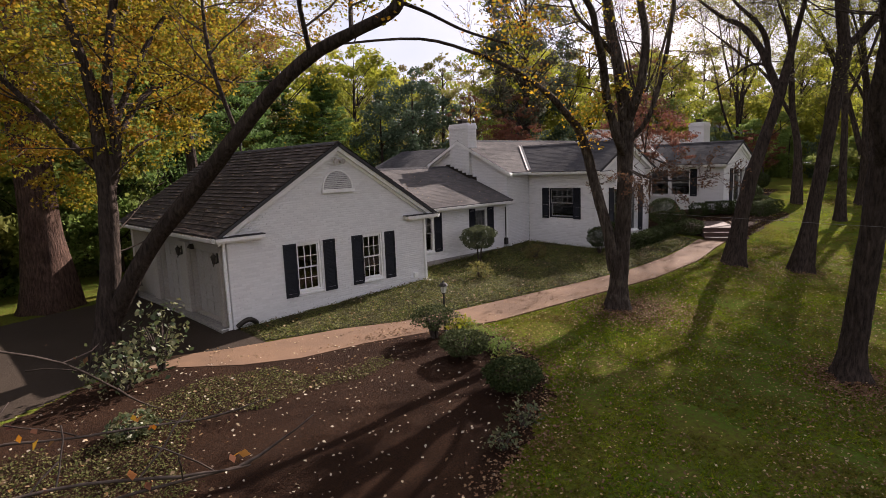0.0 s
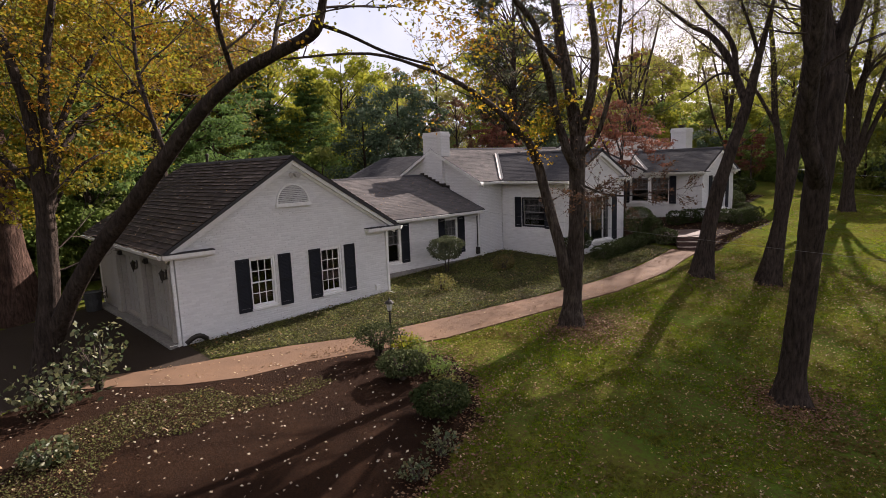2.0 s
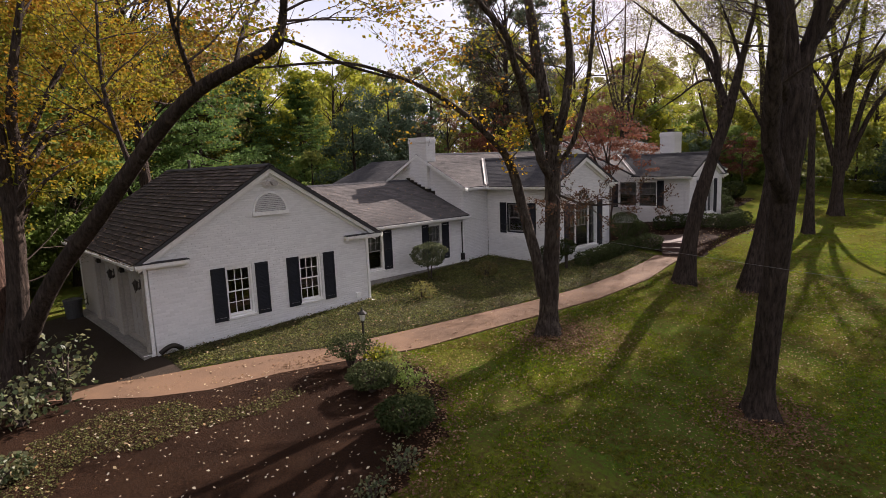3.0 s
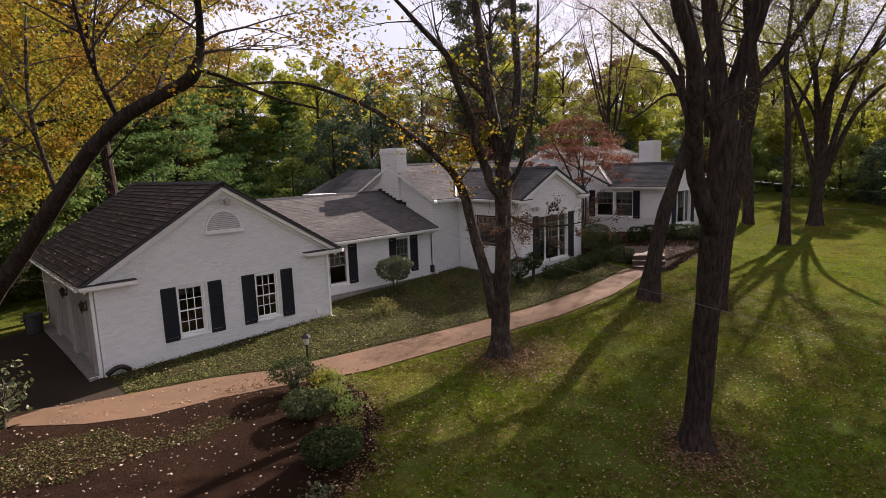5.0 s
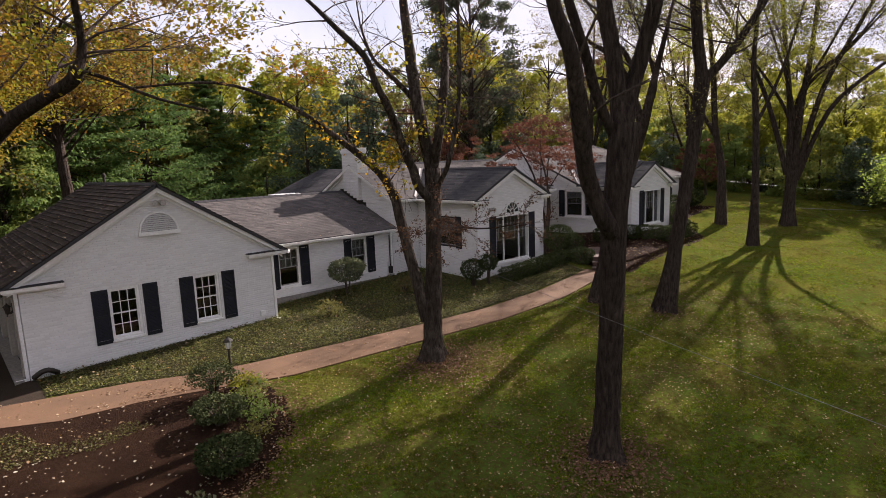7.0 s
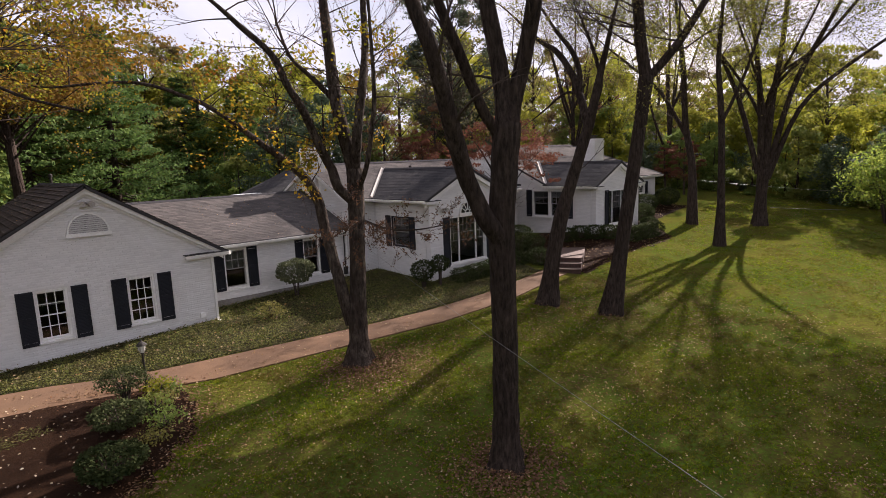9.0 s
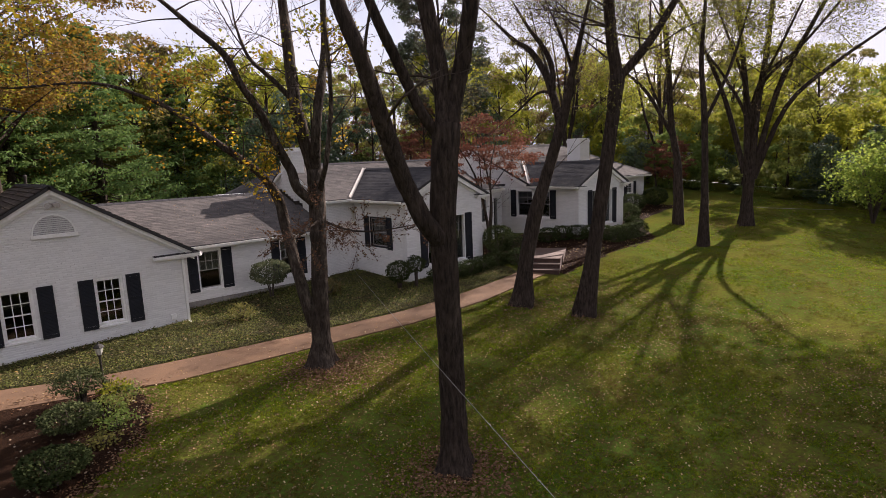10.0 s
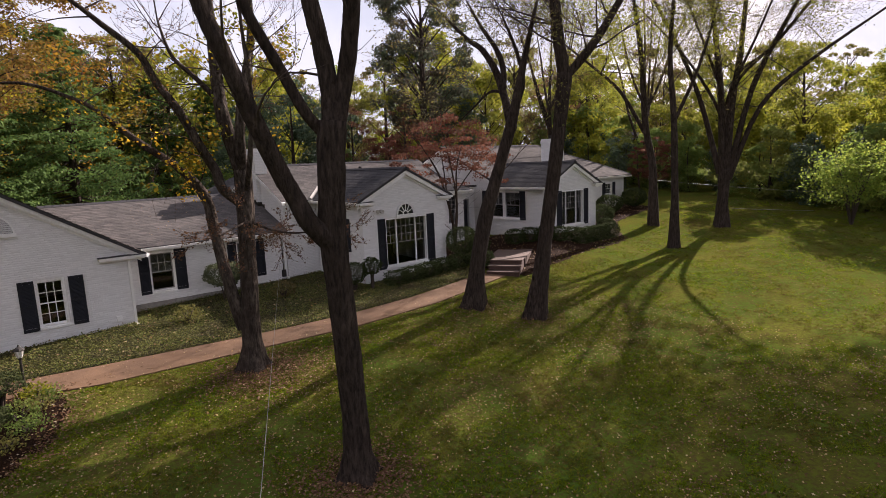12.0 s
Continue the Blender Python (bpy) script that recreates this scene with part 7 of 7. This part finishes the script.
limbs.append([(-7.3, -12.2, 2.7, 0.008), (-6.2, -12.0, 3.1, 0.004), (-5.6, -11.9, 3.0, 0.003), (-5.0, -11.8, 2.85, 0.002)])
limbs.append([(-7.2, -12.25, 2.9, 0.007), (-6.3, -11.8, 3.5, 0.004), (-5.7, -11.6, 3.35, 0.003), (-5.35, -11.5, 3.05, 0.002)])
limbs.append([(-6.9, -12.3, 3.0, 0.007), (-6.2, -12.6, 3.15, 0.004), (-5.8, -12.6, 3.12, 0.003), (-5.5, -12.65, 3.05, 0.002)])
limbs.append([(-6.9, -12.3, 3.2, 0.008), (-6.6, -11.4, 3.7, 0.005), (-6.2, -10.6, 3.75, 0.003)])
sapling, sap_tips = hero("sapling", "bare sapling with a few red-brown and orange leaves", limbs, M_TWIG, 131, None, 0.1, (1, 2, 3, 4, 5), (0.3, 0.0025, 0, 4))
leaf_mesh("crown", [(-5.36, -11.87, 3.02), (-5.55, -12.64, 3.07), (-5.19, -12.71, 3.04), (-5.34, -12.06, 3.0), (-5.8, -12.0, 3.1), (-5.9, -11.7, 3.3)], 3, 0.02, 0.042, L_ORANGE, sapling, 132)
L_FADED = varied("faded_red_leaf", [(0.10, 0.045, 0.025), (0.075, 0.04, 0.025), (0.14, 0.075, 0.03), (0.09, 0.032, 0.025)], 0.7, 0.45, spec=0.1)
leaf_mesh("faded_foliage", sap_tips[::2], 1, 0.05, 0.032, L_FADED, sapling, 133)


# ---- brickwork ----
M_BRICKPAINT = varied("painted_brick_face", [(0.66, 0.645, 0.63), (0.71, 0.695, 0.68), (0.62, 0.605, 0.59), (0.69, 0.675, 0.66)], 0.7, spec=0.3)
M_BRICKONE = varied("painted_single_brick", [(0.66, 0.645, 0.63), (0.71, 0.695, 0.68), (0.62, 0.605, 0.59), (0.69, 0.675, 0.66)], 0.7, by_object=True, spec=0.3)


def brickwork(f, u0, u1, z0, z1, holes, parent, peak=None, seed=1, single=None):
    """Painted bricks laid proud of a wall, course by course; those inside single are objects of their own."""
    rng = random.Random(seed)
    verts, faces = [], []
    shared = {}
    row, z = 0, z0
    while True:
        if z + 0.06 > z1:
            if not peak or z + 0.06 > peak[1] - 0.05:
                break
            k = (peak[1] - z - 0.07) / (peak[1] - z1)
            lo, hi = peak[0] - (peak[0] - u0) * k, peak[0] + (u1 - peak[0]) * k
        else:
            lo, hi = u0, u1
        u = u0 - (0.1075 if row % 2 else 0.0)
        while u < hi:
            a, b = max(lo, u) + 0.0004, min(hi, u + 0.215) - 0.0008
            u += 0.215
            if b - a < 0.05:
                continue
            if any(a < h[1] + 0.01 and b > h[0] - 0.01 and z + 0.058 > h[2] - 0.06 and z < h[3] for h in holes):
                cut = [h for h in holes if z + 0.058 > h[2] - 0.06 and z < h[3]]
                for h in cut:
                    if a < h[0] < b:
                        b = h[0] - 0.004
                    elif a < h[1] < b:
                        a = h[1] + 0.004
                if b - a < 0.04 or any(a < h[1] and b > h[0] for h in cut):
                    continue
            d = 0.016 + rng.uniform(-0.0015, 0.0015)
            c0, c1 = z + 0.006, z + 0.0605
            box_v = [f(a, 0.0005, c0), f(b, 0.0005, c0), f(b, 0.0005, c1), f(a, 0.0005, c1), f(a + 0.001, d, c0 + 0.003), f(b - 0.001, d, c0 + 0.003), f(b - 0.001, d - 0.004, c1 - 0.004), f(a + 0.001, d - 0.004, c1 - 0.004)]
            box_f = [(4, 5, 6, 7), (0, 1, 5, 4), (1, 2, 6, 5), (2, 3, 7, 6), (3, 0, 4, 7)]
            if single and single[0] < a and b < single[1] and single[2] < z < single[3]:
                key = round(b - a, 2)
                o = Vector(box_v[0])
                if key not in shared:
                    me = bpy.data.meshes.new("brick")
                    me.from_pydata([Vector(p) - o for p in box_v], [], box_f)
                    me.materials.append(M_BRICKONE)
                    shared[key] = me
                ob = new("brick", shared[key])
                ob.location = o
                ob.parent = parent
            else:
                o = len(verts)
                verts += box_v
                faces += [tuple(i + o for i in q) for q in box_f]
        z += 0.0677
        row += 1
    tagged(raw_part("bricks", verts, faces, M_BRICKPAINT, parent), kind="stuff")


brickwork(GAR, 0.0, 7.1, -0.3, 2.62, G_WIN, W_GAR, (3.6, 2.62 + 3.5 * GSL), 1, (0.0, 1.55, -0.2, 2.45))
brickwork(LINK, 7.12, 13.35, -0.1, 2.58, L_WIN, W_LINK, None, 2)
brickwork(WSIDE, -2.03, 1.40, 0.0, 3.75, W_WIN, W_SIDE, None, 3)
brickwork(BF, BX0, BX1, 0.1, 3.75, [(15.98, 18.14, 1.0, 2.98)], W_B, (BXM, 3.80 + 2.15 * BSL), 4)
